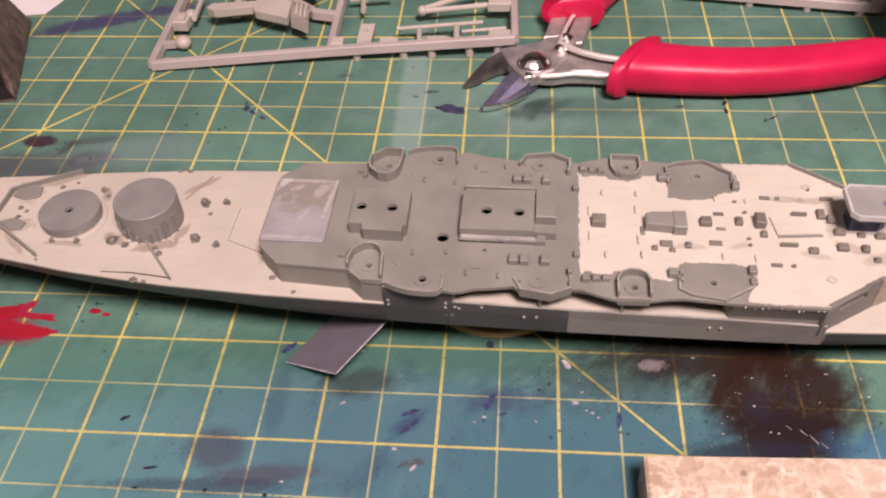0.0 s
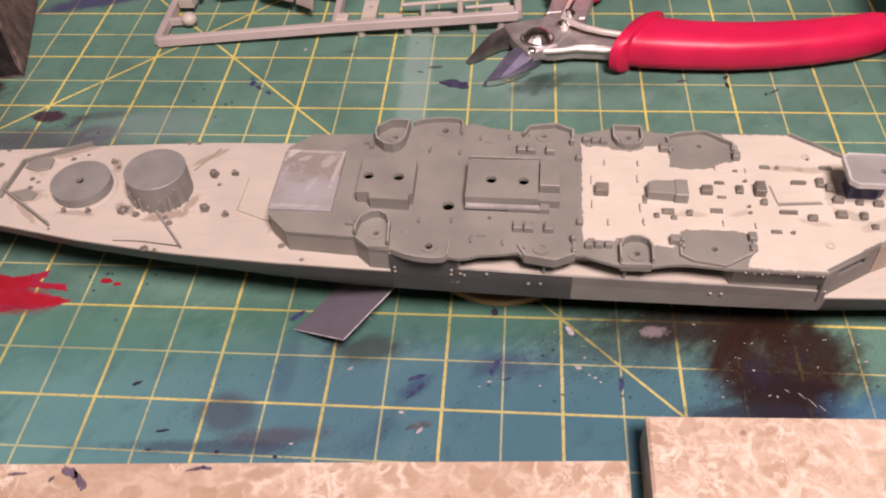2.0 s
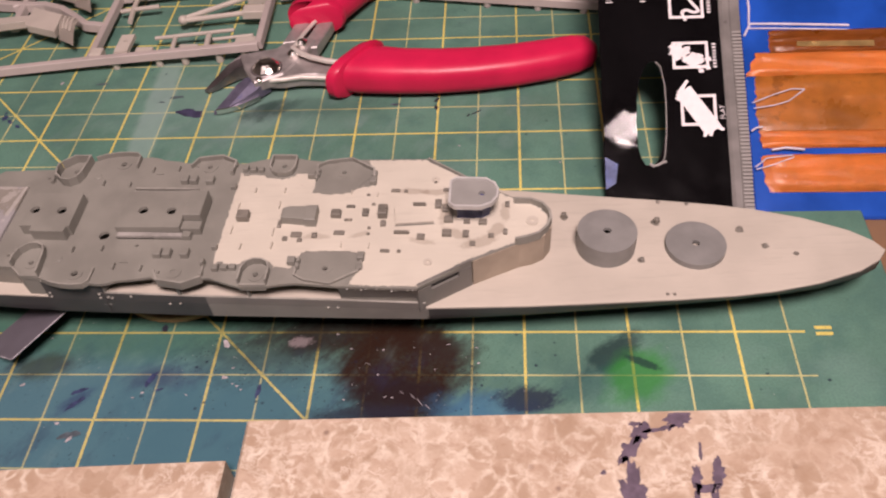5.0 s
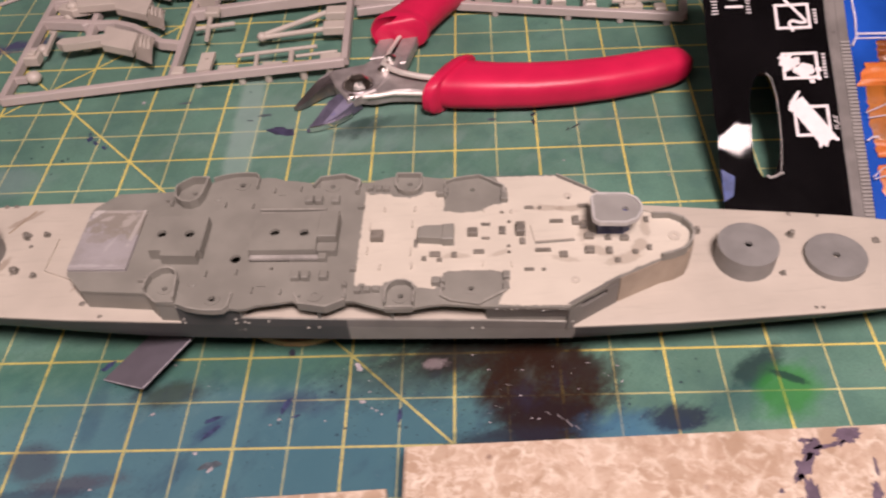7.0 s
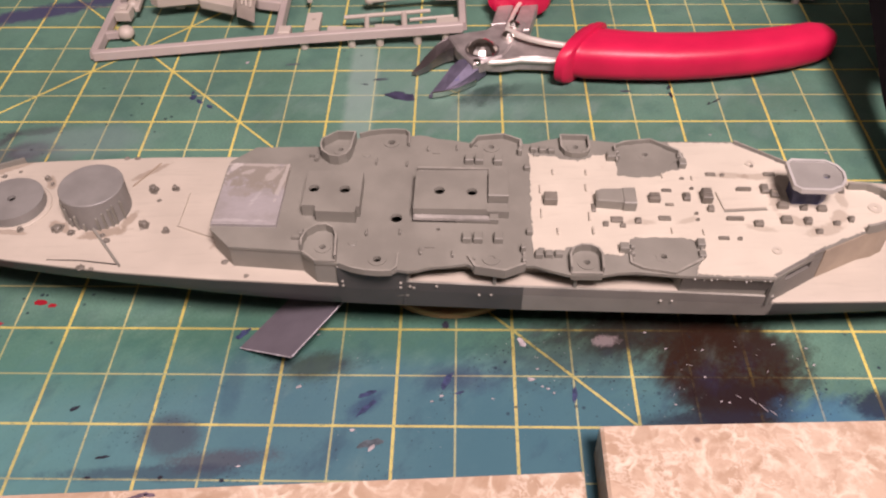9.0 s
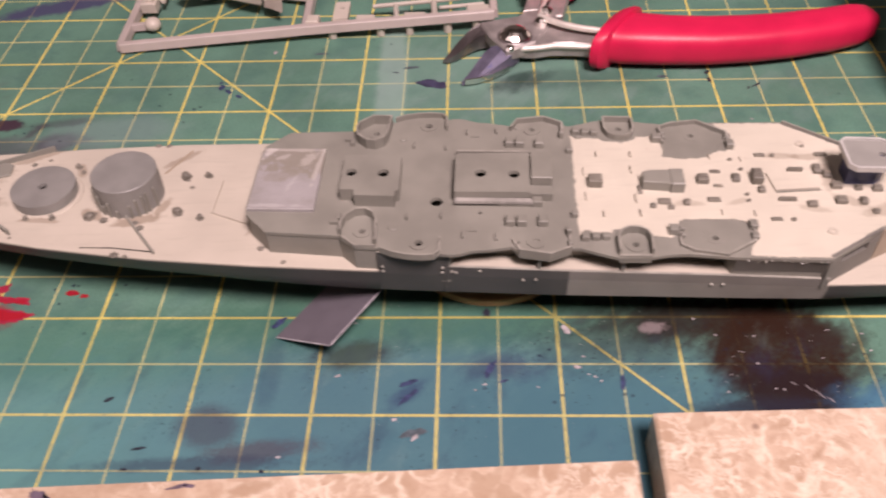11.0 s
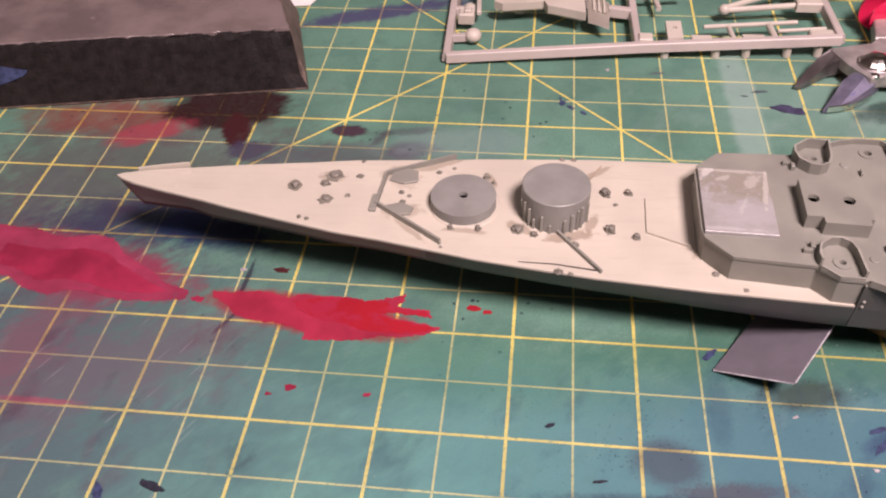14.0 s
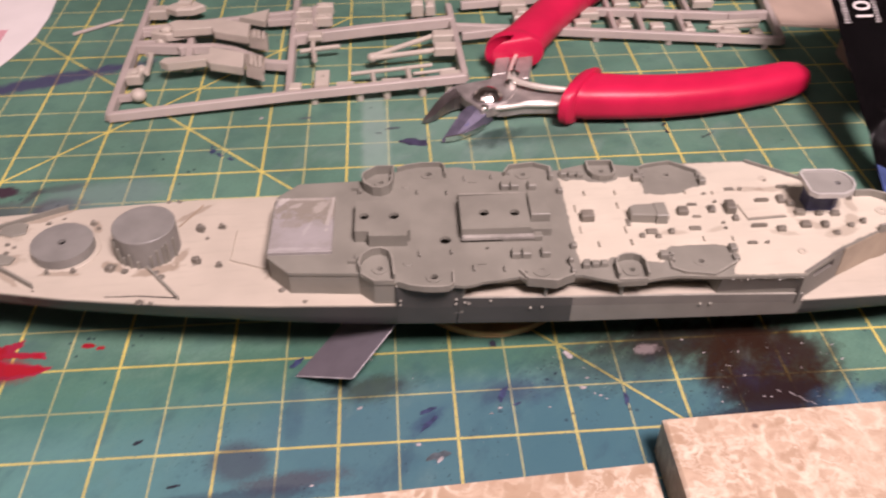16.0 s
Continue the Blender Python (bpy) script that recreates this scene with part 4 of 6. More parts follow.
def boat_deck():
    near = [(3.5, -16.4), (4.0, -15.4), (9.5, -15.0), (11.3, -14.0), (14.5, -13.5), (17.2, -14.6), (18.2, -15.8), (22.2, -16.2), (23.6, -12.5), (24.6, -10.8), (34.8, -10.6), (38.8, -11.6), (38.9, -16.6), (37.0, -18.6), (36.2, -20.9), (51.4, -21.2), (63.2, -12.7), (74.4, -6.8), (77.4, -5.8), (80.0, -4.2), (81.4, -1.4)]
    pts = near + mirrored(near)[::-1]
    return part("boat_deck", sheet(bmesh.new(), ragged(pts, 0.55, 0.28, 21), TOP - 0.3, TOP + 0.10), BEIGE_PALE, house, "beige hand-painted deck with ragged edge")


boat_deck()
BD = TOP + 0.1


def on_house(name, bm, label="", mats=GREY, smooth=False):
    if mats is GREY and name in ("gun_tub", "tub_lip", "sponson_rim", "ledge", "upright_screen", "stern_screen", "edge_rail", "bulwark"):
        # upward-facing tops go paler: edge wear plus light put into the colour
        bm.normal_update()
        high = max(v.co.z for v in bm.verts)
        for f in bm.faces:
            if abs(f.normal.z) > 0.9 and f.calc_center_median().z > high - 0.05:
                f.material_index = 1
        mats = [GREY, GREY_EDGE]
    return part(name, bm, mats, house, label, smooth)


on_house("filler_plate", box(bmesh.new(), -65.2, -51.1, -10.2, 9.7, TOP - 0.2, 24.9, 0.15), "sanded plate with shiny filler patches", PUTTY)
on_house("deck_block", pierced(bmesh.new(), [(-46.0, -6.4), (-43.0, -6.4), (-42.8, -8.1), (-34.3, -8.3), (-34.2, -6.5), (-33.5, -6.5), (-33.7, 4.9), (-46.0, 4.8)], TOP - 0.2, 27.2, [(-44.0, -1.0, 1.15), (-37.2, -1.1, 1.2)], 0.8), "grey raised block with two holes")
on_house("deck_block", pierced(bmesh.new(), [(-22.0, -6.7), (-6.2, -6.5), (-6.2, 6.2), (-22.0, 5.6)], TOP - 0.2, 27.2, [(-16.6, -0.8, 1.2), (-9.5, -1.0, 1.15)], 0.8), "grey raised block with two holes")
on_house("ledge", box(bmesh.new(), -22.0, -5.6, -7.9, -6.72, 24.9, 25.6, 0.3), "glossy plastic ledge, lightened for its highlight", GREY_SHINY)
on_house("ledge", box(bmesh.new(), -21.8, -5.6, 5.9, 7.2, 24.9, 26.0, 0.2))
on_house("upright_screen", box(bmesh.new(), -22.0, -5.6, 8.3, 8.9, TOP - 0.1, 25.6, 0.1))
on_house("side_box", box(bmesh.new(), -6.0, -1.6, -3.2, 5.4, TOP - 0.2, 28.3, 0.15))
on_house("side_box", box(bmesh.new(), -6.3, -1.5, -5.9, -3.3, TOP - 0.2, 26.2, 0.15))
on_house("side_box", box(bmesh.new(), -5.7, -3.7, -7.8, -6.0, TOP - 0.2, 25.6, 0.15))
on_house("side_box", box(bmesh.new(), -12.7, -5.8, -7.7, -6.72, TOP - 0.2, 24.8, 0.1))

TUB_U = [(-44.6, -17.0), (-44.8, -15.2), (-44.2, -12.8), (-42.2, -11.0), (-40.2, -10.7), (-38.5, -11.7), (-37.7, -13.7), (-37.2, -19.8)]
TUB_LIP = [(-37.2, -19.9), (-41.5, -19.9), (-44.5, -17.3)]
TUB_SMALL = [(11.0, -21.3), (11.0, -17.4), (11.9, -15.6), (13.4, -14.8), (15.4, -14.8), (16.8, -15.6), (17.5, -17.4), (17.4, -21.2)]
SPONSON_A = [(-36.4, -20.5), (-34.0, -21.6), (-31.0, -22.3), (-28.0, -22.5), (-25.6, -22.3), (-24.6, -21.2), (-24.5, -17.4)]
SPONSON_B = [(-10.0, -17.6), (-8.5, -20.5), (-2.4, -21.5), (1.6, -19.5), (1.5, -15.0)]
SPONSON_C = [(23.6, -13.0), (23.4, -18.4), (25.8, -19.8), (32.0, -20.9), (38.0, -17.0), (38.7, -11.9)]


def gallery(side):
    """Side skin from the waterline up past the deck edge, and the beige walkway behind it."""
    bm, fl = bmesh.new(), bmesh.new()
    ss = [-37.0, -32.5, -28.0, -22.62] + [-22.6] + list(range(-20, 1, 3)) + [1.7] + list(range(4, 53, 3)) + [53.5]
    rows, floor = [], []
    for s in ss:
        w, foot = beam(s) + 0.12, beam(s) - 0.5 + 0.12
        z = 23.2 if s < -22.61 else line(s, [-23, 0, 30, 53], [19.4, 18.8, 18.3, 17.6])
        rows.append([bm.verts.new((s, side * u, h)) for u, h in ((foot, keel_z(s) + 0.92), (w, deck_z(s) - 0.6), (w, z - 0.15), (w - 0.12, z), (w - 0.45, z), (w - 0.75, keel_z(s) + 0.92))])
        if s >= -22.61:
            floor.append([fl.verts.new((s, side * (w - 0.3), z - 0.12)), fl.verts.new((s, side * 14.0, z - 0.12)), fl.verts.new((s, side * 14.0, z - 0.6)), fl.verts.new((s, side * (w - 0.3), z - 0.6))])
    for k, (a, b) in enumerate(zip(rows, rows[1:])):
        for i in range(6):
            f = bm.faces.new((a[i], b[i], b[(i + 1) % 6], a[(i + 1) % 6]))
            # the lit line along the bulwark's top is painted in the edge grey
            f.material_index = 3 if i in (2, 3) else 0 if ss[k] < 1.69 else 2 if i == 0 else 1
    bm.faces.new(rows[0][::-1])
    bm.faces.new(rows[-1])
    for a, b in zip(floor, floor[1:]):
        for i in range(4):
            fl.faces.new((a[i], b[i], b[(i + 1) % 4], a[(i + 1) % 4]))
    skin = part("side_bulwark", bm, [GREY_HULL, GREY_BULWARK, GREY_LIGHT, GREY_EDGE], ship, "two-tone grey hull side that rises into a bulwark")
    # rivets in the same paler grey, which carries their highlight
    for s, z in ((-36.1, 19.0), (-36.1, 17.7), (-23.9, 19.0), (-24.0, 17.6), (-22.0, 17.95), (-21.2, 17.6), (-7.5, 15.85), (-4.95, 16.0), (-16.4, 18.3), (30.5, 15.5), (32.8, 15.5)):
        part("rivet", ball(bmesh.new(), s, side * (beam(s) + 0.2), z, 0.36), GREY_EDGE, skin)
    part("walkway", fl, BEIGE, ship, "beige walkway under the overhanging deck")


gallery(-1)
gallery(1)
for side in (-1, 1):
    def flip(pts):
        return pts if side < 0 else mirrored(pts)
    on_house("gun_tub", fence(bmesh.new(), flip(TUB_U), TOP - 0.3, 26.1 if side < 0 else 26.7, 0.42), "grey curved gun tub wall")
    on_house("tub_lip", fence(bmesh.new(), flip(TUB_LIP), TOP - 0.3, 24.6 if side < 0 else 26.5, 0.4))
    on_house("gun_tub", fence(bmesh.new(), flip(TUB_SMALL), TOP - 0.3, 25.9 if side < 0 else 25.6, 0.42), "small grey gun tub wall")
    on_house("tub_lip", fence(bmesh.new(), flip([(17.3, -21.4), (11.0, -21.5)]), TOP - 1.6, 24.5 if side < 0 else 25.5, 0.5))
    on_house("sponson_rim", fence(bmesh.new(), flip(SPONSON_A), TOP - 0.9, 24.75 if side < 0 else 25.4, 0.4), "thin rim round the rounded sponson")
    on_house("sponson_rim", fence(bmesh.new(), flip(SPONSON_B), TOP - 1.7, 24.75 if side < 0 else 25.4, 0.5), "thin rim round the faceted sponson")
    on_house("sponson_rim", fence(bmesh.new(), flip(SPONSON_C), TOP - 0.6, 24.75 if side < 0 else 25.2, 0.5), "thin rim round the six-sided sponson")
    on_house("sponson_floor", pierced(bmesh.new(), ragged(([(24.0, -11.2), (23.8, -18.3), (26.0, -19.6), (32.0, -20.6), (37.8, -16.9), (38.4, -12.0), (34.6, -10.8)] if side < 0 else [(34.6, 10.6), (36.4, 13.6), (37.9, 15.4), (37.8, 16.9), (32.0, 20.6), (26.0, 19.6), (23.8, 18.3), (23.2, 9.0), (26.0, 8.3), (30.5, 8.4), (33.4, 9.0)]), 0.7, 0.22, 31 + side), TOP - 0.1, TOP + 0.16, [(30.3, 16.2 * side, 0.66)], 0.25), "grey six-sided gun platform floor")
    for s, p, r in ((-40.4, -15.8, 1.75), (-28.7, -18.9, 1.85), (-5.2, -17.9, 1.9), (14.4, -18.4, 2.0), (30.3, -16.2, 1.7)):
        on_house("mount_ring", pierced(bmesh.new(), disc(s, p * -side, r, 28), TOP - 0.1, TOP + 0.24, [(s, p * -side, 0.85 if s < -28 and s > -30 else 0.68)], 0.33))
    on_house("round_hatch", prism(bmesh.new(), disc(-34.3, -14.3 * -side, 0.95, 20), TOP - 0.1, TOP + 0.22, 0.08))
    for s, p, w, d, h in ((-31.6, -11.5, 0.35, 1.6, 1.0), (-24.5, -11.0, 0.35, 1.5, 0.9), (-19.9, -16.6, 0.4, 1.7, 0.9), (-13.2, -17.1, 0.4, 1.6, 0.9), (-18.0, -15.2, 1.9, 0.3, 0.35), (-46.4, -13.4, 1.7, 0.9, 0.9), (-45.4, -12.2, 0.8, 1.5, 1.2),
                         (-8.7, -18.2, 0.5, 0.5, 0.6)):
        on_house("deck_fitting", box(bmesh.new(), s - w / 2, s + w / 2, p * -side - d / 2, p * -side + d / 2, TOP - 0.1, TOP + h, 0.08))
    for s, p in ((-10.3, -12.6), (-8.0, -12.6), (-3.7, -12.5)):
        on_house("locker", box(bmesh.new(), s - 0.95, s + 0.95, p * -side - 1.1, p * -side + 1.1, TOP - 0.1, TOP + 1.6, 0.2))
    for s, p, w, d, h in ((1.4, -15.6, 0.9, 1.3, 1.9), (1.6, -18.6, 0.9, 1.2, 1.2), (2.9, -10.3, 1.3, 1.3, 1.3), (4.6, -16.9, 1.5, 1.5, 1.4), (6.7, -16.7, 1.6, 1.4, 1.3), (8.7, -16.6, 1.5, 1.3, 1.3), (5.2, -15.2, 1.4, 0.8, 0.6), (22.3, -14.6, 1.9, 1.8, 1.7), (38.3, -12.8, 1.6, 2.0, 1.5), (38.2, -15.6, 1.4, 1.6, 1.0), (23.9, -14.6, 0.8, 0.9, 1.6), (23.9, -16.2, 0.8, 0.9, 1.4)):
        on_house("locker", box(bmesh.new(), s - w / 2, s + w / 2, p * -side - d / 2, p * -side + d / 2, TOP - 0.1, TOP + h, 0.15))
    # pillars and the open gallery under the overhang
    for s in (-4.4, 12.3):
        on_house("pillar", box(bmesh.new(), s - 0.35, s + 0.35, 20.2 * side - 0.35, 20.2 * side + 0.35, 16.0, 22.6, 0))
    def along(u):
        return (51.9 + 11.9 * u, -20.75 + 7.85 * u)
    bm = fence(bmesh.new(), flip([along(0), along(1)]), 15.0, 20.8, 0.7)
    fence(bm, flip([along(0), along(1)]), 22.4, 24.3, 0.5)
    fence(bm, flip([along(0), along(0.25)]), 20.8, 22.4, 0.7)
    fence(bm, flip([along(0.76), along(1)]), 20.8, 22.4, 0.7)
    on_house("bulwark", bm, "grey slanting bulwark with a long slot", GREY_BULWARK)
    bm = bmesh.new()
    rows = [[bm.verts.new((s, p * -side, z)) for p, z in ((-19.95, 17.0), (-20.0, 18.2), (-21.25 - (s - 33.8) * 0.012, 23.5), (-20.7, 23.6), (-19.6, 17.0))] for s in (33.8, 38.0, 42.5, 47.0, 51.9)]
    for a, c in zip(rows, rows[1:]):
        ring_ops(bm, a, c)
    bm.faces.new(rows[0][::-1])
    bm.faces.new(rows[-1])
    on_house("side_plating", bm, "grey side plating that leans outwards", GREY_BULWARK)
    # black sheet behind the opening, put in for the shade inside
    on_house("slot", fence(bmesh.new(), flip([(54.9, -18.35), (61.2, -14.2)]), 20.7, 22.5, 0.12), "black sheet that paints the shade inside the slot", BLACK_PAINT)
    for k, (s, r) in enumerate(((36.0, 0.2), (37.9, 0.13), (39.3, 0.24), (40.4, 0.15), (42.9, 0.2), (44.2, 0.12), (46.3, 0.22), (47.2, 0.15), (49.9, 0.2), (51.0, 0.17))):
        on_house("rivet", ball(bmesh.new(), s, (21.45 + (s - 34) * 0.02) * side, 23.3 + 0.25 * math.sin(5 * k), r), "", RIM if k % 3 == 0 else GREY_EDGE)

for side in (-1, 1):
    def flip(pts):
        return pts if side < 0 else mirrored(pts)
    on_house("side_plating", fence(bmesh.new(), flip([(64.1, -12.85), (74.7, -7.15), (77.9, -6.15), (80.6, -4.5), (82.15, -1.8), (82.4, 0.0)]), 14.9, 23.75, 0.5), "beige-washed side of the after deckhouse", BEIGE_THIN)
rim = [(73.6, 5.9), (77.6, 5.9), (80.4, 4.5), (82.0, 1.9), (82.3, -0.4), (81.4, -3.0), (79.6, -5.3), (76.8, -6.6), (74.0, -7.4)]
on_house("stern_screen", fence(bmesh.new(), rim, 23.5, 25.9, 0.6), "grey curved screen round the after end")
on_house("mount_ring", pierced(bmesh.new(), disc(78.0, -0.2, 1.5, 24), TOP, BD + 0.2, [(78.0, -0.2, 0.45)], 0.9), "", BEIGE)
for side in (-1, 1):
    on_house("mount_ring", pierced(bmesh.new(), disc(53.9, 13.8 * side, 1.05, 20), TOP, BD + 0.2, [(53.9, 13.8 * side, 0.4)], 0.5), "", BEIGE)

# after control platform on its column, the blue shade below put into the column's colour
on_house("platform_column", prism(bmesh.new(), [(60.0, 0.6), (66.0, 0.6), (67.6, 1.8), (68.0, 3.2), (66.0, 5.0), (60.0, 5.0)], BD - 0.1, 30.3), "column under the platform, dark blue for the shade there", BLUE_SHADE)
PLAT = [(58.5, -1.5), (59.7, -2.6), (65.8, -2.7), (68.3, -1.4), (69.6, 0.8), (69.8, 3.0), (68.9, 5.2), (66.8, 6.7), (59.7, 6.9), (58.5, 5.8)]
on_house("platform", pierced(bmesh.new(), PLAT, 30.2, 31.2, [(66.0, 1.9, 0.75)], 0.8), "grey rounded control platform", PLATFORM_GREY)
on_house("platform_rim", fence(bmesh.new(), PLAT, 30.4, 31.6, 0.55, True), "whitish plastic rim of the platform", RIM)

# boxes and fittings on the beige boat deck: s, p, length, breadth, height
def deck_box(name, s, p, w, d, h):
    bm = bmesh.new()
    box(bm, s - w / 2, s + w / 2, p - d / 2, p + d / 2, TOP - 0.1, BD + h, 0.16)
    if name in ("winch", "vent"):
        box(bm, s - w * 0.3, s + w * 0.45, p - d * 0.35, p + d * 0.2, BD + h - 0.05, BD + h + 0.35, 0.12)
    if name == "skylight":
        box(bm, s - w * 0.42, s + w * 0.42, p - d * 0.10, p + d * 0.42, BD + h - 0.05, BD + h + 0.25, 0.1)
    on_house(name, bm, "", GREY_DAUB)


deck_box("box_house", 7.7, -0.3, 2.9, 2.6, 1.9)
on_house("box_house", prism(bmesh.new(), [(17.5, -2.0), (23.5, -2.5), (23.5, 1.9), (19.0, 1.9), (17.5, 1.1)], TOP - 0.1, BD + 2.4, 0.2), "grey six-sided deckhouse")
on_house("box_house", prism(bmesh.new(), [(23.3, -2.9), (26.1, -2.9), (26.1, 2.2), (23.3, 2.1)], TOP - 0.1, BD + 2.6, 0.2))
deck_box("skylight", 30.5, 0.9, 2.4, 1.9, 1.4)
deck_box("skylight", 41.9, 1.6, 2.2, 3.2, 2.0)
deck_box("skylight", 42.3, -2.0, 1.3, 1.3, 1.0)
deck_box("hatch", 33.6, 4.0, 2.2, 0.9, 0.35)
deck_box("hatch", 33.6, -0.6, 1.9, 0.7, 0.35)
deck_box("hatch", 32.0, -5.0, 2.6, 1.2, 0.5)
deck_box("hatch", 21.7, -5.8, 2.6, 1.5, 0.6)
deck_box("vent", 19.2, -7.2, 1.1, 1.1, 0.7)
deck_box("vent", 26.2, -6.1, 1.2, 1.3, 0.9)
deck_box("vent", 22.8, -7.6, 1.2, 0.9, 0.6)
deck_box("vent", 37.6, 1.7, 1.5, 2.1, 1.0)
deck_box("vent", 39.2, 4.7, 0.9, 0.5, 0.4)
deck_box("vent", 39.0, -3.3, 0.8, 0.5, 0.4)
deck_box("vent", 39.0, -5.2, 0.8, 0.5, 0.4)
deck_box("hatch", 44.2, 9.6, 2.2, 0.9, 0.5)
deck_box("vent", 46.8, 9.4, 0.9, 0.6, 0.5)
deck_box("hatch", 43.6, -10.6, 2.2, 0.8, 0.5)
deck_box("vent", 46.9, -10.7, 0.9, 0.6, 0.5)
deck_box("boat_chock", 50.6, 4.6, 3.2, 0.5, 1.0)
deck_box("boat_chock", 47.0, -4.8, 3.6, 0.6, 0.9)
deck_box("winch", 51.7, -6.2, 1.8, 1.4, 1.0)
deck_box("skylight", 55.2, 4.8, 1.6, 2.4, 1.0)
deck_box("skylight", 57.0, 3.4, 1.6, 2.0, 0.9)
deck_box("hatch", 57.4, 10.0, 2.6, 0.9, 0.6)
deck_box("skylight", 58.0, -0.5, 2.2, 1.4, 1.1)
deck_box("skylight", 57.8, -5.0, 2.2, 1.6, 1.1)
deck_box("winch", 62.4, -0.9, 1.5, 1.2, 0.8)
deck_box("winch", 62.3, -5.1, 1.4, 1.7, 1.1)
deck_box("skylight", 66.2, -1.2, 2.0, 1.2, 1.0)
deck_box("winch", 64.0, -8.0, 1.3, 1.2, 0.7)
deck_box("winch", 68.3, -5.4, 1.3, 1.0, 0.7)
deck_box("vent", 71.6, -4.2, 1.0, 1.3, 1.0)
deck_box("vent", 72.0, 5.0, 1.0, 1.4, 0.9)
deck_box("vent", 54.0, 12.8, 0.7, 0.4, 0.3)
deck_box("vent", 37.5, 8.0, 1.0, 0.5, 0.3)
deck_box("hatch", 17.0, -2.2, 0.9, 2.4, 0.5)
for s, p, w, d, h in ((5.6, 3.4, 0.3, 2.6, 0.5), (5.6, -4.4, 0.3, 2.6, 0.5), (8.7, 9.2, 0.35, 1.5, 0.7), (8.9, -9.8, 0.35, 1.7, 0.7), (16.2, 9.3, 0.35, 1.5, 0.7), (15.8, 4.2, 0.35, 2.2, 0.6), (15.9, -5.0, 0.35, 2.4, 0.6), (16.4, -9.4, 0.4, 1.8, 0.8), (33.0, -8.8, 0.3, 1.6, 0.5), (39.6, -9.0, 0.3, 1.6, 0.5), (33.2, 8.8, 0.3, 1.4, 0.5), (39.8, 8.2, 0.3, 1.4, 0.5)):
    on_house("stanchion", box(bmesh.new(), s - w / 2, s + w / 2, p - d / 2, p + d / 2, TOP, BD + h, 0.08), "", BEIGE)
on_house("spar", fence(bmesh.new(), [(44.4, 3.5), (45.2, -1.9), (54.4, -1.0)], TOP, BD + 0.45, 0.32), "", BEIGE)
on_house("spar", fence(bmesh.new(), [(45.2, -2.4), (54.6, -1.5)], TOP, BD + 0.25, 0.3))
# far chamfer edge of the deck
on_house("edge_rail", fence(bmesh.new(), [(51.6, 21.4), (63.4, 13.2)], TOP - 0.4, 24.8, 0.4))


# ---- barbettes and fittings on the main deck ----
def barbette(s, p, r, top, hole):
    bm = bmesh.new()
    base = deck_z(s) - 0.4
    if hole:
        pierced(bm, disc(s, p, r, 64), base, top, [(s, p, hole)], 0.8)
    else:
        prism(bm, disc(s, p, r, 64), base, top, 0.15)
    return part("barbette", bm, BARBETTE_GREY, ship, "round grey barbette", True)


barbette(-113.8, 0.0, 7.0, 21.2, 0.95)
tall = barbette(-94.4, 0.3, 7.1, 25.6, 0)
barbette(96.0, 0.2, 7.15, 20.7, 0.95)
barbette(117.5, 0.1, 7.2, 16.8, 0.9)
part("barbette_plinth", prism(bmesh.new(), disc(-113.4, -0.1, 7.7, 48), deck_z(-113) - 0.3, deck_z(-113) + 0.35, 0.2), BEIGE, ship)
for angle, h in ((-110, 5.0), (-96, 2.8), (-72, 4.4), (-60, 5.6), (-48, 6.2), (-40, 6.6), (-22, 6.4), (200, 6.0), (212, 6.4), (225, 5.6), (235, 3.2)):
    x, y = -94.4 + 7.25 * math.cos(radians(angle)), 0.3 + 7.25 * math.sin(radians(angle))
    part("pipe", box(bmesh.new(), x - 0.26, x + 0.26, y - 0.26, y + 0.26, 17.9, 18.0 + h * 0.86, 0.12), GREY, tall)


def on_deck(name, bm, label="", mats=GREY):
    return part(name, bm, mats, main_deck, label)


for side in (-1, 1):
    on_deck("breakwater", fence(bmesh.new(), [(-131.8, 2.6 + 5.4 * side), (-117.2, 1.4 + 14.2 * side)], 17.8, 20.0 if side < 0 else 19.9, 0.5), "thin grey slanting breakwater")
    on_deck("breakwater", fence(bmesh.new(), [(-95.0 + (6 if side > 0 else 0), (5.0 if side < 0 else 8.0) * side), (-84.6, (17.4 if side < 0 else 16.4) * side)], 17.8, 19.1 if side < 0 else 18.45, 0.5 if side < 0 else 0.35), "thin slanting breakwater", GREY if side < 0 else BEIGE_THIN)
on_deck("breakwater", fence(bmesh.new(), [(-131.8, 8.0), (-132.3, -2.8)], 17.8, 20.0, 0.5))
on_deck("breakwater", box(bmesh.new(), -133.6, -132.2, -4.6, 0.6, 18.0, 19.5, 0.15))
on_deck("splash_rail", fence(bmesh.new(), [(-75.1, 6.1), (-75.2, -4.6), (-66.6, -7.9)], 17.7, 18.5, 0.4), "", BEIGE)
on_deck("gun_plate", prism(bmesh.new(), [(-131, 6.0), (-127.5, 5.0), (-124.6, 6.2), (-125.0, 9.6), (-127.4, 10.4), (-130.4, 9.0)], 18.2, 19.2, 0.1))
on_deck("gun_plate", prism(bmesh.new(), [(-130.8, -2.8), (-127.0, -5.2), (-124.6, -4.8), (-124.2, -2.6), (-127.2, -1.2)], 18.2, 19.2, 0.1))
on_deck("bow_bulwark", fence(bmesh.new(), [(-187.4, 2.4), (-182.0, 4.0), (-176.5, 5.4)], 19.4, 20.9, 0.4), "low beige bulwark at the bow", BEIGE)

rng = random.Random(12)


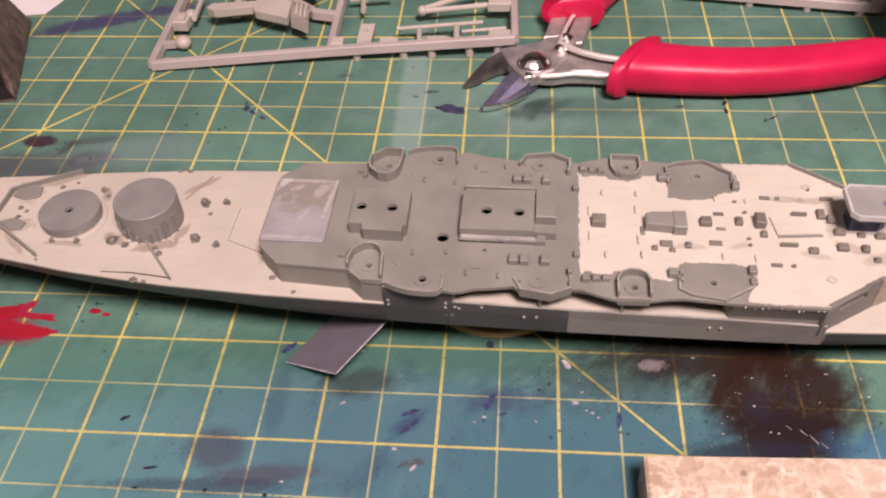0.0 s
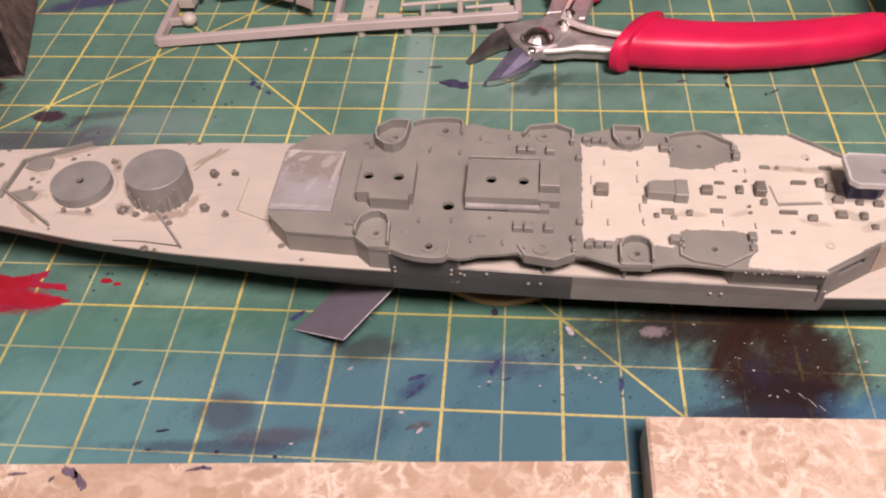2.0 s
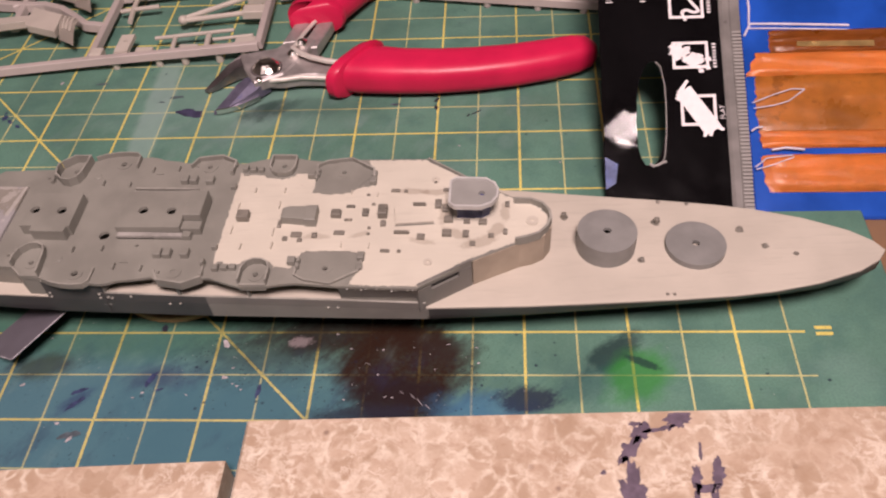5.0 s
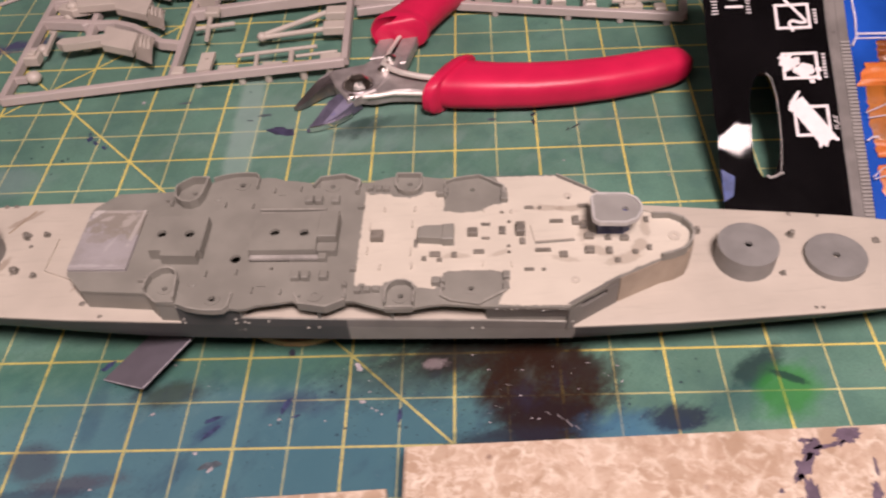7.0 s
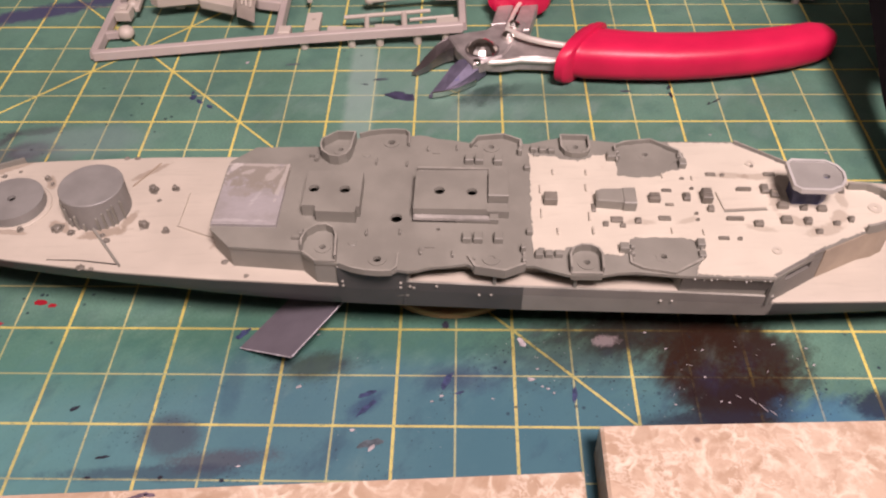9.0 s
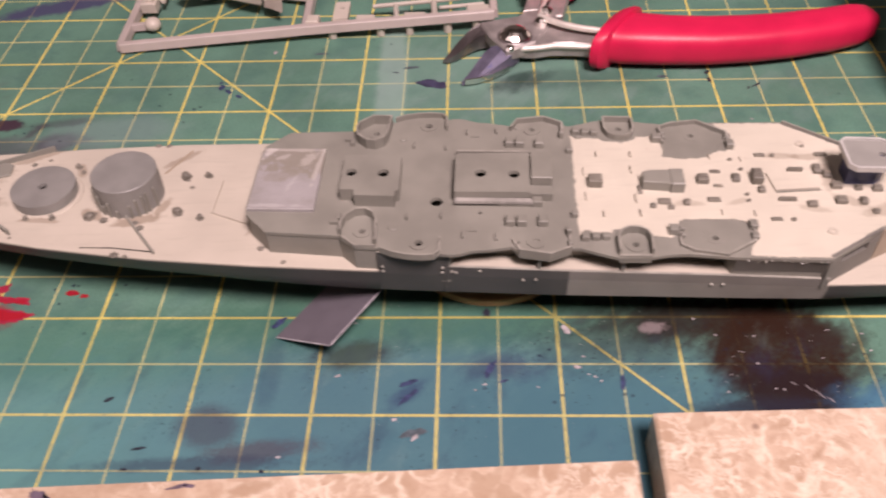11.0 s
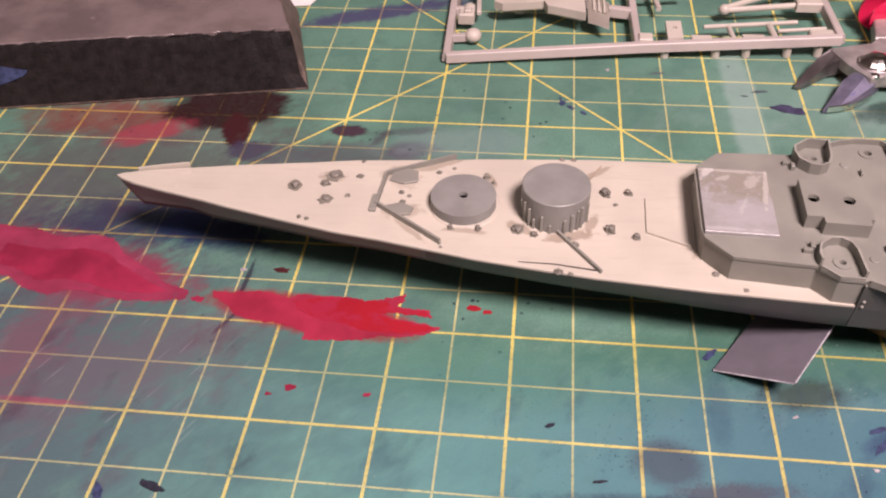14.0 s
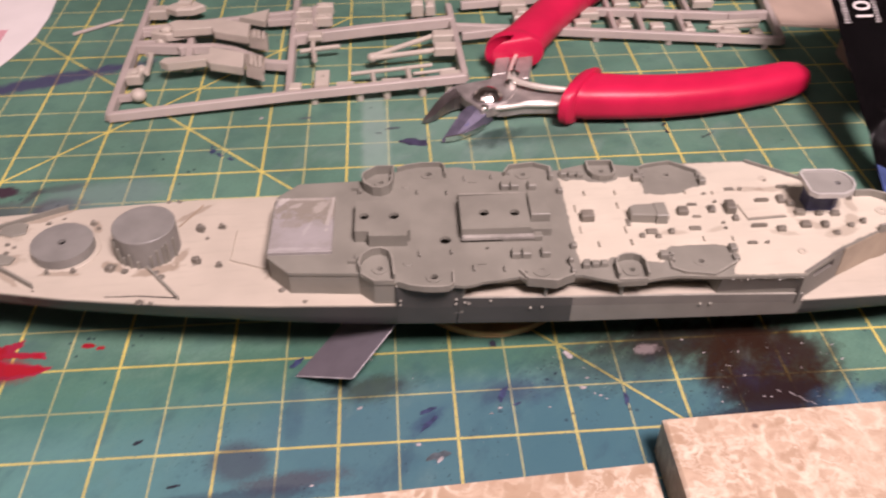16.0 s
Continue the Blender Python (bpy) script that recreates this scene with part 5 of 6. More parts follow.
def fitting(s, p, r, h, name="bollard"):
    """A knobbly little casting: a foot, a drum and a bit or two."""
    bm = bmesh.new()
    z = deck_z(s) - 0.15
    prism(bm, ragged(disc(s, p, r * 1.1, 16), 9, r * 0.26, rng.random()), z, z + 0.26, 0.05)
    prism(bm, disc(s + rng.uniform(-0.2, 0.2) * r, p + rng.uniform(-0.2, 0.2) * r, r * 0.62, 10), z, z + h, 0.18)
    for _ in range(3):
        a = rng.uniform(0, 6.28)
        prism(bm, disc(s + 0.65 * r * math.cos(a), p + 0.65 * r * math.sin(a), r * 0.3, 6), z, z + h * rng.uniform(0.5, 0.95), 0.1)
    on_deck(name, bm, "", GREY_DAUB)


fitting(-151.4, 2.0, 1.5, 1.2, "capstan")
fitting(-143.4, 6.4, 1.9, 0.9, "capstan")
fitting(-145.0, 3.6, 1.1, 0.7, "cable_holder")
fitting(-143.8, -1.8, 1.5, 0.8, "cable_holder")
fitting(-139.2, 0.0, 0.6, 0.5, "bollard")
fitting(-148.0, -8.0, 0.5, 0.7, "bollard")
fitting(-146.3, -8.4, 0.5, 0.7, "bollard")
fitting(-137.8, 6.8, 0.8, 0.3, "hatch")
fitting(-115.6, -7.6, 0.75, 1.1, "bollard")
fitting(-110.0, -7.4, 0.75, 1.1, "bollard")
fitting(-109.6, 9.6, 0.8, 1.3, "bollard")
fitting(-108.0, 7.9, 0.5, 0.9, "bollard")
fitting(-120.4, 10.2, 0.6, 0.6, "bollard")
fitting(-117.2, 12.0, 0.4, 0.4, "bollard")
fitting(-117.0, -13.6, 0.35, 0.4, "bollard")
fitting(-101.8, -6.6, 1.4, 1.2, "winch")
fitting(-98.4, -7.6, 0.9, 0.9, "bollard")
fitting(-89.8, -9.8, 0.8, 0.8, "bollard")
fitting(-91.2, -8.2, 0.6, 0.6, "bollard")
fitting(-83.8, 7.0, 1.25, 1.5, "winch")
fitting(-78.8, 7.6, 0.85, 1.2, "bollard")
fitting(-81.6, 3.6, 0.5, 0.4, "bollard")
fitting(-82.7, -4.8, 1.2, 1.7, "winch")
fitting(-77.5, -6.2, 0.85, 1.2, "bollard")
fitting(-127.0, -0.6, 0.6, 0.7, "bollard")
fitting(-127.6, 2.4, 0.6, 0.7, "bollard")
fitting(-125.8, 1.4, 0.5, 0.5, "bollard")
fitting(108.9, 8.4, 1.0, 1.8, "winch")
fitting(104.2, -4.4, 0.8, 1.1, "bollard")
fitting(86.2, 9.6, 0.9, 2.0, "winch")
fitting(129.0, 6.2, 1.0, 0.4, "hatch")
fitting(134.2, 0.8, 0.8, 0.9, "bollard")
fitting(141.0, -1.6, 0.6, 0.7, "bollard")
fitting(109.4, -14.8, 0.4, 0.5, "bollard")
fitting(110.9, -14.8, 0.4, 0.5, "bollard")
fitting(-62.4, -15.0, 0.7, 0.5, "bollard")
fitting(-57.0, -18.8, 0.5, 0.35, "bollard")
fitting(-138.0, 12.2, 0.5, 0.5, "bollard")
fitting(-93.4, 18.0, 0.6, 0.5, "bollard")
fitting(-90.8, 18.1, 0.6, 0.4, "bollard")
fitting(-90.5, -18.2, 0.5, 0.4, "bollard")
fitting(-93.0, -17.9, 0.9, 0.4, "cable_holder")
fitting(110.2, 15.6, 0.5, 0.5, "bollard")
fitting(117.2, 15.0, 0.5, 0.5, "bollard")
on_deck("deck_seam", fence(bmesh.new(), [(-101, -16.0), (-94.0, -15.9), (-85.2, -16.8)], 17.6, deck_z(-92) + 0.12, 0.26), "", BLACK_PAINT)
for s, p in ((-177.5, 3.4), (-178.5, -1.6)):
    on_deck("hawse_plate", prism(bmesh.new(), disc(s, p, 1.9, 18, 0.7), 19.3, deck_z(s) + 0.16, 0.06), "", BEIGE)
part("hull_strake", fence(bmesh.new(), [(-23.2, -beam(-23) - 0.02), (-23.2, -beam(-23) - 0.26)], 11.8, 19.3, 0.4), GREY_HULL, hull)


# ---- what carries the ship ----
def wooden_disc():
    stand = thing("wooden_stand", "pale wooden disc on the mat that carries the ship hull", "stand")
    part("disc", prism(bmesh.new(), disc(-14.0, 24.4, 21.2, 72), 0.08, 1.9, 0.25), WOOD, stand, "", True)
    part("foot", prism(bmesh.new(), disc(-14.0, 20.0, 8.0, 40), 1.8, 9.9), WOOD, stand, "", True)


wooden_disc()
def plastic_card():
    """A thin strip that leans from the mat up against the stand, with whitened cut edges."""
    card = thing("plastic_card", "dark grey plastic card strip under the ship hull", "plastic card")
    low = [(-60.8, -5.8, 0.15), (-47.5, -12.8, 6.2), (-32.0, 10.0, 8.2), (-46.0, 15.0, 2.3)]
    bm = bmesh.new()
    a = [bm.verts.new(v) for v in low]
    b = [bm.verts.new((x - 0.12, y, z + 0.4)) for x, y, z in low]
    ring_ops(bm, a, b)
    bm.faces.new(a[::-1])
    bm.faces.new(b)
    bmesh.ops.bevel(bm, geom=bm.edges[:], offset=0.08, segments=1, affect="EDGES")
    part("strip", bm, CARD, card)
    for k in (0, 1):
        ends = [Vector(low[k]), Vector(low[k + 1])]
        pts = [ends[0].lerp(ends[1], q) + Vector((-0.06, 0, 0.30)) for q in (0.01, 0.3, 0.62, 0.99)]
        part("cut_edge", tube(bmesh.new(), [tuple(p) for p in pts], 0.15, 6), CARD_EDGE, card, "whitened cut edge")


plastic_card()


# ---- marble tiles ----
def tile(pts, top, label, strokes):
    """A marble slab with dried paint strokes on it: x, y, turn, half length, half width."""
    t = thing("marble_tile", label, "marble tile", None, "marble tiles at the mat's near edge")
    part("slab", prism(bmesh.new(), pts, 0.08, top, 0.5), MARBLE, t)
    for x, y, turn, rx, ry in strokes:
        c, d = math.cos(radians(turn)), math.sin(radians(turn))
        outline = []
        for k in range(64):
            a = 2 * math.pi * k / 64
            u, v = rx * math.cos(a), ry * math.sin(a)
            px, py = x + u * c - v * d, y + u * d + v * c
            q = 0.92 + 0.75 * noise.noise(Vector((px * 0.45, py * 0.45, 2.0))) + 0.45 * noise.noise(Vector((px * 1.5, py * 1.5, 5.0)))
            q = max(0.35, q)
            outline.append((x + (px - x) * q, min(y + (py - y) * q, line(x, [11.6, 15.2, 216], [-40.8, -32.2, -25.8]) if x > 0 else -40)))
        part("paint_stroke", sheet(bmesh.new(), outline, top - 0.05, top + 0.07), PLUM_STROKE, t, "ragged stroke of dried plum paint")


tile([(15.2, -31.6), (15.0, -110.0), (215.0, -106.0), (216.0, -25.2)], 10.7, "thick beige veined marble tile with paint marks",
     [(107.4, -30.9, 52, 3.4, 2.0), (103.6, -33.2, 14, 2.8, 0.6), (99.2, -34.6, 62, 2.8, 1.8), (98.6, -32.0, 0, 1.4, 0.6), (96.9, -38.0, 52, 3.8, 1.4),
      (95.0, -40.6, 40, 1.6, 0.8), (96.6, -47.8, 86, 5.6, 2.5), (109.7, -44.2, 84, 2.9, 1.1), (111.6, -46.4, 0, 3.0, 1.1), (114.0, -43.6, 76, 3.8, 1.4),
      (112.6, -50.0, 86, 4.2, 1.1), (108.8, -50.0, 86, 3.4, 0.8), (111.2, -38.5, 84, 2.2, 0.35), (91.3, -43.3, 0, 0.8, 0.8)])
tile([(11.6, -40.1), (-190.0, -51.2), (-187.0, -118.0), (11.2, -112.0)], 8.5, "thinner beige veined marble tile beside the thick one",
     [(-95.6, -48.0, 140, 2.2, 0.9), (-92.6, -50.0, 130, 2.4, 0.8), (-98.6, -49.6, 60, 0.8, 0.5), (-71.2, -46.1, 20, 2.0, 0.45), (-68.6, -45.9, 0, 1.0, 0.35), (-106, -48.9, 10, 2.0, 0.35), (-146, -52.4, 170, 3.0, 0.5)])


# ---- side cutters ----
def side_cutters():
    tool = thing("side_cutters", "steel side cutters with red rubber grips lying open", "cutters")
    # jaws: flat tapering blades that dip to the mat
    def blade(top, low, name, mats):
        bm = bmesh.new()
        a = [bm.verts.new(v) for v in low]
        b = [bm.verts.new(v) for v in top]
        ring_ops(bm, a, b)
        bm.faces.new(a[::-1])
        bm.faces.new(b)
        return part(name, bm, mats, tool)
    far_top = [(-27.0, 98.4, 1.6), (-25.6, 98.0, 1.9), (-22.6, 99.6, 3.0), (-19.6, 102.4, 4.4), (-16.4, 104.6, 5.6), (-12.6, 105.6, 6.5), (-12.9, 111.2, 6.9), (-16.2, 110.2, 6.6), (-19.8, 107.4, 5.4), (-23.2, 103.6, 3.6)]
    far_low = [(x, y, 0.4 + 0.12 * z) for x, y, z in far_top]
    near_top = [(-21.4, 87.0, 1.5), (-17.0, 87.9, 2.2), (-12.6, 90.2, 3.2), (-7.8, 94.0, 4.8), (-4.4, 97.8, 6.4), (-8.2, 98.2, 6.9), (-12.4, 98.6, 6.0), (-15.0, 96.6, 4.9), (-18.2, 91.6, 3.1)]
    near_low = [(x, y - 0.2, 1.1 if k in (2, 3, 4) else 0.5) for k, (x, y, z) in enumerate(near_top)]
    blade(far_top, far_low, "jaw", STEEL_JAW)
    blade(near_top, near_low, "jaw", STEEL_STAINED)
    part("bevel", fence(bmesh.new(), [(-20.4, 86.9), (-16.8, 87.7), (-12.3, 90.0), (-7.4, 93.8)], 0.7, 2.4, 0.5), CHROME, tool, "bright ground edge of the jaw")
    part("pivot_plate", prism(bmesh.new(), [(-16.1, 109.9), (-13.3, 102.6), (-10.9, 98.4), (-8.4, 94.6), (-5.4, 95.6), (0.4, 98.8), (3.6, 104.6), (6.6, 110.6), (8.4, 117.6), (2.6, 120.0), (-1.2, 120.0), (-1.8, 116.4), (-4.2, 113.6), (-9.1, 112.2)], 3.6, 7.2, 0.5), STEEL, tool)
    part("arm_bar", prism(bmesh.new(), [(-2.6, 115.6), (1.9, 116.2), (4.4, 126.0), (6.6, 135.6), (1.6, 136.2), (-0.4, 126.8)], 3.8, 7.4, 0.4), STEEL, tool)
    part("arm_bar", prism(bmesh.new(), [(3.6, 113.0), (9.2, 113.8), (12.2, 126.0), (14.0, 135.0), (9.0, 135.6), (6.8, 126.2)], 3.0, 6.8, 0.4), STEEL, tool)
    # dark box put in for the shade between the two bars
    part("gap", box(bmesh.new(), 2.4, 8.8, 118.6, 134.0, 2.0, 3.4, 0), STEEL_DARK, tool)
    part("inner_arm", prism(bmesh.new(), [(-4.0, 97.6), (0.0, 97.4), (5.0, 98.6), (11.5, 98.4), (16.4, 97.6), (25.0, 97.0), (26.0, 104.0), (20.4, 104.4), (15.4, 105.0), (10.4, 107.0), (6.6, 109.6), (2.0, 110.0), (-2.0, 106.0)], 2.4, 6.7, 0.8), STEEL, tool)
    # tube in the pale wire tone paints the highlight on the arm's edge
    part("arm_edge", tube(bmesh.new(), [(-6.6, 97.2, 5.8), (-3.0, 97.0, 5.9), (1.2, 97.4, 5.9), (6.0, 98.4, 5.9), (14.0, 97.8, 5.8), (24.0, 97.0, 5.8)], 0.75, 10), WIRE, tool, "rounded edge of the arm, its highlight painted pale", True)
    bolt = part("pivot_bolt", prism(bmesh.new(), disc(-5.6, 102.0, 5.2, 28), 6.8, 7.6, 0.3), STEEL_JAW, tool, "", True)
    dome = bmesh.new()
    rings = []
    for r, h in ((4.9, 7.4), (4.5, 8.0), (3.5, 9.0), (2.5, 9.7), (1.3, 10.1)):
        rings.append([dome.verts.new((-5.6 + r * math.cos(a), 102.0 + r * math.sin(a), h)) for a in (k * math.pi / 7 for k in range(14))])
    for a, b in zip(rings, rings[1:]):
        ring_ops(dome, a, b)
    dome.faces.new(rings[-1])
    part("bolt_head", dome, CHROME, bolt, "faceted polished bolt head")
    part("arm_nub", ball(bmesh.new(), -7.2, 96.3, 6.6, 1.5, 0.7), CHROME, tool, "rounded bright end of the arm", True)
    part("spring_pin", prism(bmesh.new(), disc(4.2, 114.4, 2.0, 24), 6.4, 9.4, 0.9), CHROME, tool, "", True)
    part("spring_pin", prism(bmesh.new(), disc(2.6, 108.4, 2.1, 24), 6.4, 9.4, 0.8), CHROME, tool, "", True)
    part("spring_wire", tube(bmesh.new(), [(2.0, 110.3, 9.0), (5.0, 107.4, 9.0), (8.6, 105.0, 9.0), (14, 102.9, 8.9), (24, 100.4, 8.8)], 0.95, 12), WIRE, tool, "", True)
    part("spring_wire", tube(bmesh.new(), [(2.0, 110.3, 8.6), (2.8, 114, 8.4), (4.2, 120, 8.0), (6.0, 126, 7.6), (8.6, 132, 7.4)], 0.7, 12), WIRE, tool, "", True)
    # grips
    grip = loft(bmesh.new(), [((20.6, 101.2, 7.0), 1.6, 1.2), ((21.0, 101.4, 6.8), 8.4, 5.4), ((22.2, 101.1, 6.8), 10.2, 6.6), ((24.4, 100.8, 6.9), 10.6, 7.0), ((25.7, 100.6, 7.0), 10.3, 6.9), ((26.1, 100.5, 7.0), 8.0, 6.0), ((26.9, 100.4, 7.0), 7.9, 5.9), ((28.2, 100.2, 7.0), 8.1, 6.1), ((38, 99.1, 6.9), 7.5, 5.9),
                              ((50, 98.9, 6.7), 7.4, 5.7), ((62, 99.6, 6.6), 7.1, 5.6), ((74, 101.3, 6.5), 6.8, 5.5), ((86, 104.0, 6.4), 6.5, 5.4), ((94.6, 106.7, 6.4), 5.9, 5.2), ((98.8, 108.2, 6.4), 4.7, 4.4), ((100.9, 109.0, 6.4), 2.8, 2.7), ((101.6, 109.3, 6.4), 0.8, 0.8)], 32, 3.0, (0.5, 0.5, 0.5, 0.5, 0.5, 0.49, 0.48, 0.42, 0.2))
    part("grip", grip, RED_GRIP, tool, "red rubber grip", True)
    grip = loft(bmesh.new(), [((6.2, 131.6, 6.9), 4.0, 2.0), ((6.0, 129.8, 7.1), 8.2, 5.4), ((6.4, 130.6, 7.4), 9.6, 6.4), ((7.0, 132.2, 7.4), 9.9, 6.6), ((7.8, 134.0, 7.4), 9.4, 6.4), ((8.2, 134.9, 7.4), 8.0, 6.0), ((9.4, 136.4, 7.4), 7.8, 6.0), ((11.4, 139.0, 7.4), 7.6, 6.0), ((16, 146.5, 7.3), 7.3, 6.0), ((23, 157.5, 7.2), 7.3, 6.0),
                              ((31, 168.5, 7.0), 7.2, 5.8), ((40, 179.0, 7.0), 7.0, 5.7), ((50, 188.5, 7.0), 6.6, 5.6), ((57, 194.0, 7.0), 5.2, 4.8), ((60, 196.0, 7.0), 2.4, 2.4), ((60.6, 196.4, 7.0), 0.6, 0.6)], 28, 2.4, (-0.25, -0.25, -0.25, -0.22, -0.2, -0.18, -0.12))
    part("grip", grip, RED_GRIP, tool, "red rubber grip", True)


side_cutters()


# ---- sprue frames with kit parts ----
def runner(bm, pts, r):
    """A moulded runner: flat top and bottom, sides that taper a little."""
    shape = [(-1.0, -0.85), (-0.8, -1.0), (0.8, -1.0), (1.0, -0.85), (0.76, 0.82), (0.56, 1.0), (-0.56, 1.0), (-0.76, 0.82)]
    rings = []
    for i, p in enumerate(pts):
        p = Vector(p)
        way = Vector(pts[min(i + 1, len(pts) - 1)]) - Vector(pts[max(i - 1, 0)])
        side = Vector((way.y, -way.x, 0)).normalized()
        rings.append([bm.verts.new(p + side * r * a + Vector((0, 0, r * b))) for a, b in shape])
    for a, b in zip(rings, rings[1:]):
        ring_ops(bm, a, b)
    bm.faces.new(rings[0][::-1])
    bm.faces.new(rings[-1])
    return bm


def sprue_bar(frame_ob, pts, r=1.45):
    if r < 1.1:
        part("rod", tube(bmesh.new(), pts, r, 10), KIT_PART, frame_ob, "", True)
    else:
        part("runner", runner(bmesh.new(), pts, r), SPRUE, frame_ob)


def first_sprue():
    f = thing("sprue_frame", "grey plastic sprue frame with deckhouse and crane parts", "sprue", None, "kit sprues")

    def z(x):
        return 2.2 + (x + 127) / 115 * 3.6

    def run(*pts, r=1.45):
        sprue_bar(f, [(x, y, z(x)) for x, y in pts], r)
    run((-127.4, 107.2), (-128.6, 150), (-129.6, 196))
    run((-127.4, 107.2), (-70, 113.0), (-11.6, 117.2))
    run((-11.6, 117.2), (-12.6, 150), (-13.4, 172))
    run((-70.2, 113.2), (-71.2, 150), (-71.8, 196))
    run((-71.2, 153.4), (-58, 155.0), (-42, 157.0), (-13.0, 159.6), r=1.9)
    run((-128.8, 168), (-100, 171), (-71.6, 174))

    def piece(name, bm, label="", smooth=False):
        part(name, bm, KIT_PART, f, label, smooth)
    # two deckhouse halves, stepped blocks on narrow strips
    halves = (([(-114.6, 132.0), (-111.8, 130.2), (-98.7, 132.6), (-97.6, 129.8), (-85.8, 125.4), (-86.4, 136.2), (-98.8, 141.6), (-98.3, 136.4), (-113.6, 134.4)], (-85.9, 135.3), (-85.0, 125.2), (-78.6, 121.4), (-78.8, 132.4)),
              ([(-116.6, 161.4), (-114.2, 155.4), (-100.0, 156.6), (-99.2, 153.4), (-86.4, 147.8), (-86.8, 158.6), (-99.1, 164.2), (-100.4, 162.6), (-114.4, 163.4)], (-86.5, 153.7), (-86.2, 146.4), (-79.0, 142.4), (-79.4, 149.9)))
    for outline, a, b, c, d in halves:
        bm = prism(bmesh.new(), outline, 5.4, 8.2, 0.25)
        prism(bm, [(-100 + (x + 100) * 0.94, y + 0.8) for x, y in outline], 4.6, 5.5)
        piece("deckhouse_half", bm, "grey stepped deckhouse moulding")
        # arched shield: a curved shell with three ribs on its back
        bm = bmesh.new()
        rows = []
        for i in range(9):
            u = i / 8
            lift = 9.4 - 4.4 * u ** 2.4 - 0.9 * (1 - u) ** 3
            rows.append([bm.verts.new((a[0] * (1 - v) * (1 - u) + b[0] * u * (1 - v) + d[0] * v * (1 - u) + c[0] * u * v, a[1] * (1 - v) * (1 - u) + b[1] * u * (1 - v) + d[1] * v * (1 - u) + c[1] * u * v, lift - 0.5 * abs(v - 0.4))) for v in (0, 0.25, 0.5, 0.75, 1)])
        for r0, r1 in zip(rows, rows[1:]):
            for k in range(4):
                bm.faces.new((r0[k], r1[k], r1[k + 1], r0[k + 1]))
        bmesh.ops.solidify(bm, geom=bm.faces[:], thickness=1.4)
        shield = part("curved_shield", bm, KIT_PART, f, "grey arched shield with ribs", True)
        for v in (0.30, 0.52, 0.76):
            x0, y0, x1, y1 = a[0] + (d[0] - a[0]) * v, a[1] + (d[1] - a[1]) * v, b[0] + (c[0] - b[0]) * v, b[1] + (c[1] - b[1]) * v
            part("rib", tube(bmesh.new(), [(x0 + (x1 - x0) * u, y0 + (y1 - y0) * u, 9.65 - 4.4 * u ** 2.4 - 0.9 * (1 - u) ** 3) for u in (0.1, 0.3, 0.5, 0.68)], 0.42, 6), KIT_PART, shield)
    run((-108.8, 158.7), (-107.8, 148.0), (-106.7, 136.0), r=1.5)
    run((-112.1, 149.6), (-110.0, 150.9), (-99.5, 150.2), (-91.7, 146.6), (-85.9, 141.9), (-78.8, 135.4), (-71.0, 133.4), r=1.6)
    run((-128.6, 154.5), (-118, 152.6), (-108, 150.8), r=1.7)
    # fittings along the outer runner: balls on stubs, a block, an angle
    for x, y, r in ((-120.3, 119.3, 2.7), (-122.8, 136.6, 2.1), (-119.4, 157.6, 2.4), (-117.6, 166.2, 2.3)):
        piece("knob", ball(bmesh.new(), x, y, z(x) + 0.4, r, 0.85), "", True)
        run((-127.8, y - 0.6), (x, y), r=1.15)
    knob_block = box(bmesh.new(), -125.6, -120.6, 126.4, 130.6, 2.6, 6.0, 0.4)
    box(knob_block, -123.6, -121.4, 127.2, 130.0, 5.8, 7.0, 0.3)
    piece("knob_block", knob_block)
    piece("angle_strip", prism(bmesh.new(), [(-120.0, 130.2), (-118.6, 130.4), (-119.6, 144.8), (-122.4, 145.2), (-122.4, 144.0), (-120.9, 143.6)], 3.8, 5.0, 0.15))
    mast = box(bmesh.new(), -127.2, -120.6, 176.0, 181.2, 2.6, 6.2, 0.5)
    piece("mount_block", mast)
    # a winch drum moulded to the far half's strip
    winch = prism(bmesh.new(), [(-122.8, 157.4), (-116.6, 155.2), (-109.6, 157.0), (-110.4, 160.6), (-117.0, 161.6), (-122.4, 160.8)], 3.8, 6.6, 0.4)
    ball(winch, -117.2, 158.2, 7.0, 2.2, 0.7)
    ball(winch, -112.4, 158.6, 6.6, 1.6, 0.7)
    piece("winch", winch)
    # stacked blocks in the corner of the other window
    for x, y, w, d, h in ((-68.2, 172.6, 6.0, 4.4, 6.6), (-60.4, 176.4, 6.4, 3.6, 6.4), (-60.6, 166.4, 6.6, 3.8, 6.6), (-67.6, 162.0, 7.0, 4.6, 7.0), (-25.2, 172.4, 4.6, 5.0, 8.0), (-20.2, 173.6, 3.6, 6.0, 7.0)):
        bm = box(bmesh.new(), x - w / 2, x + w / 2, y - d / 2, y + d / 2, 3.0, h, 0.4)
        box(bm, x - w * 0.3, x + w * 0.2, y - d * 0.35, y + d * 0.1, h - 0.3, h + 0.7, 0.2)
        piece("small_part", bm)
    run((-64.0, 160.0), (-64.4, 178.0), r=1.2)
    piece("arrow_part", prism(bmesh.new(), [(-92, 168), (-82, 163.4), (-81.4, 173.6)], 4.0, 6.6, 0.3))
    run((-81.6, 168.4), (-71.8, 168.4), r=1.3)
    boat = prism(bmesh.new(), [(-121.6, 180.0), (-117.0, 176.8), (-110.6, 177.0), (-106.4, 180.4), (-110.0, 184.4), (-117.4, 184.6)], 3.4, 6.2, 0.7)
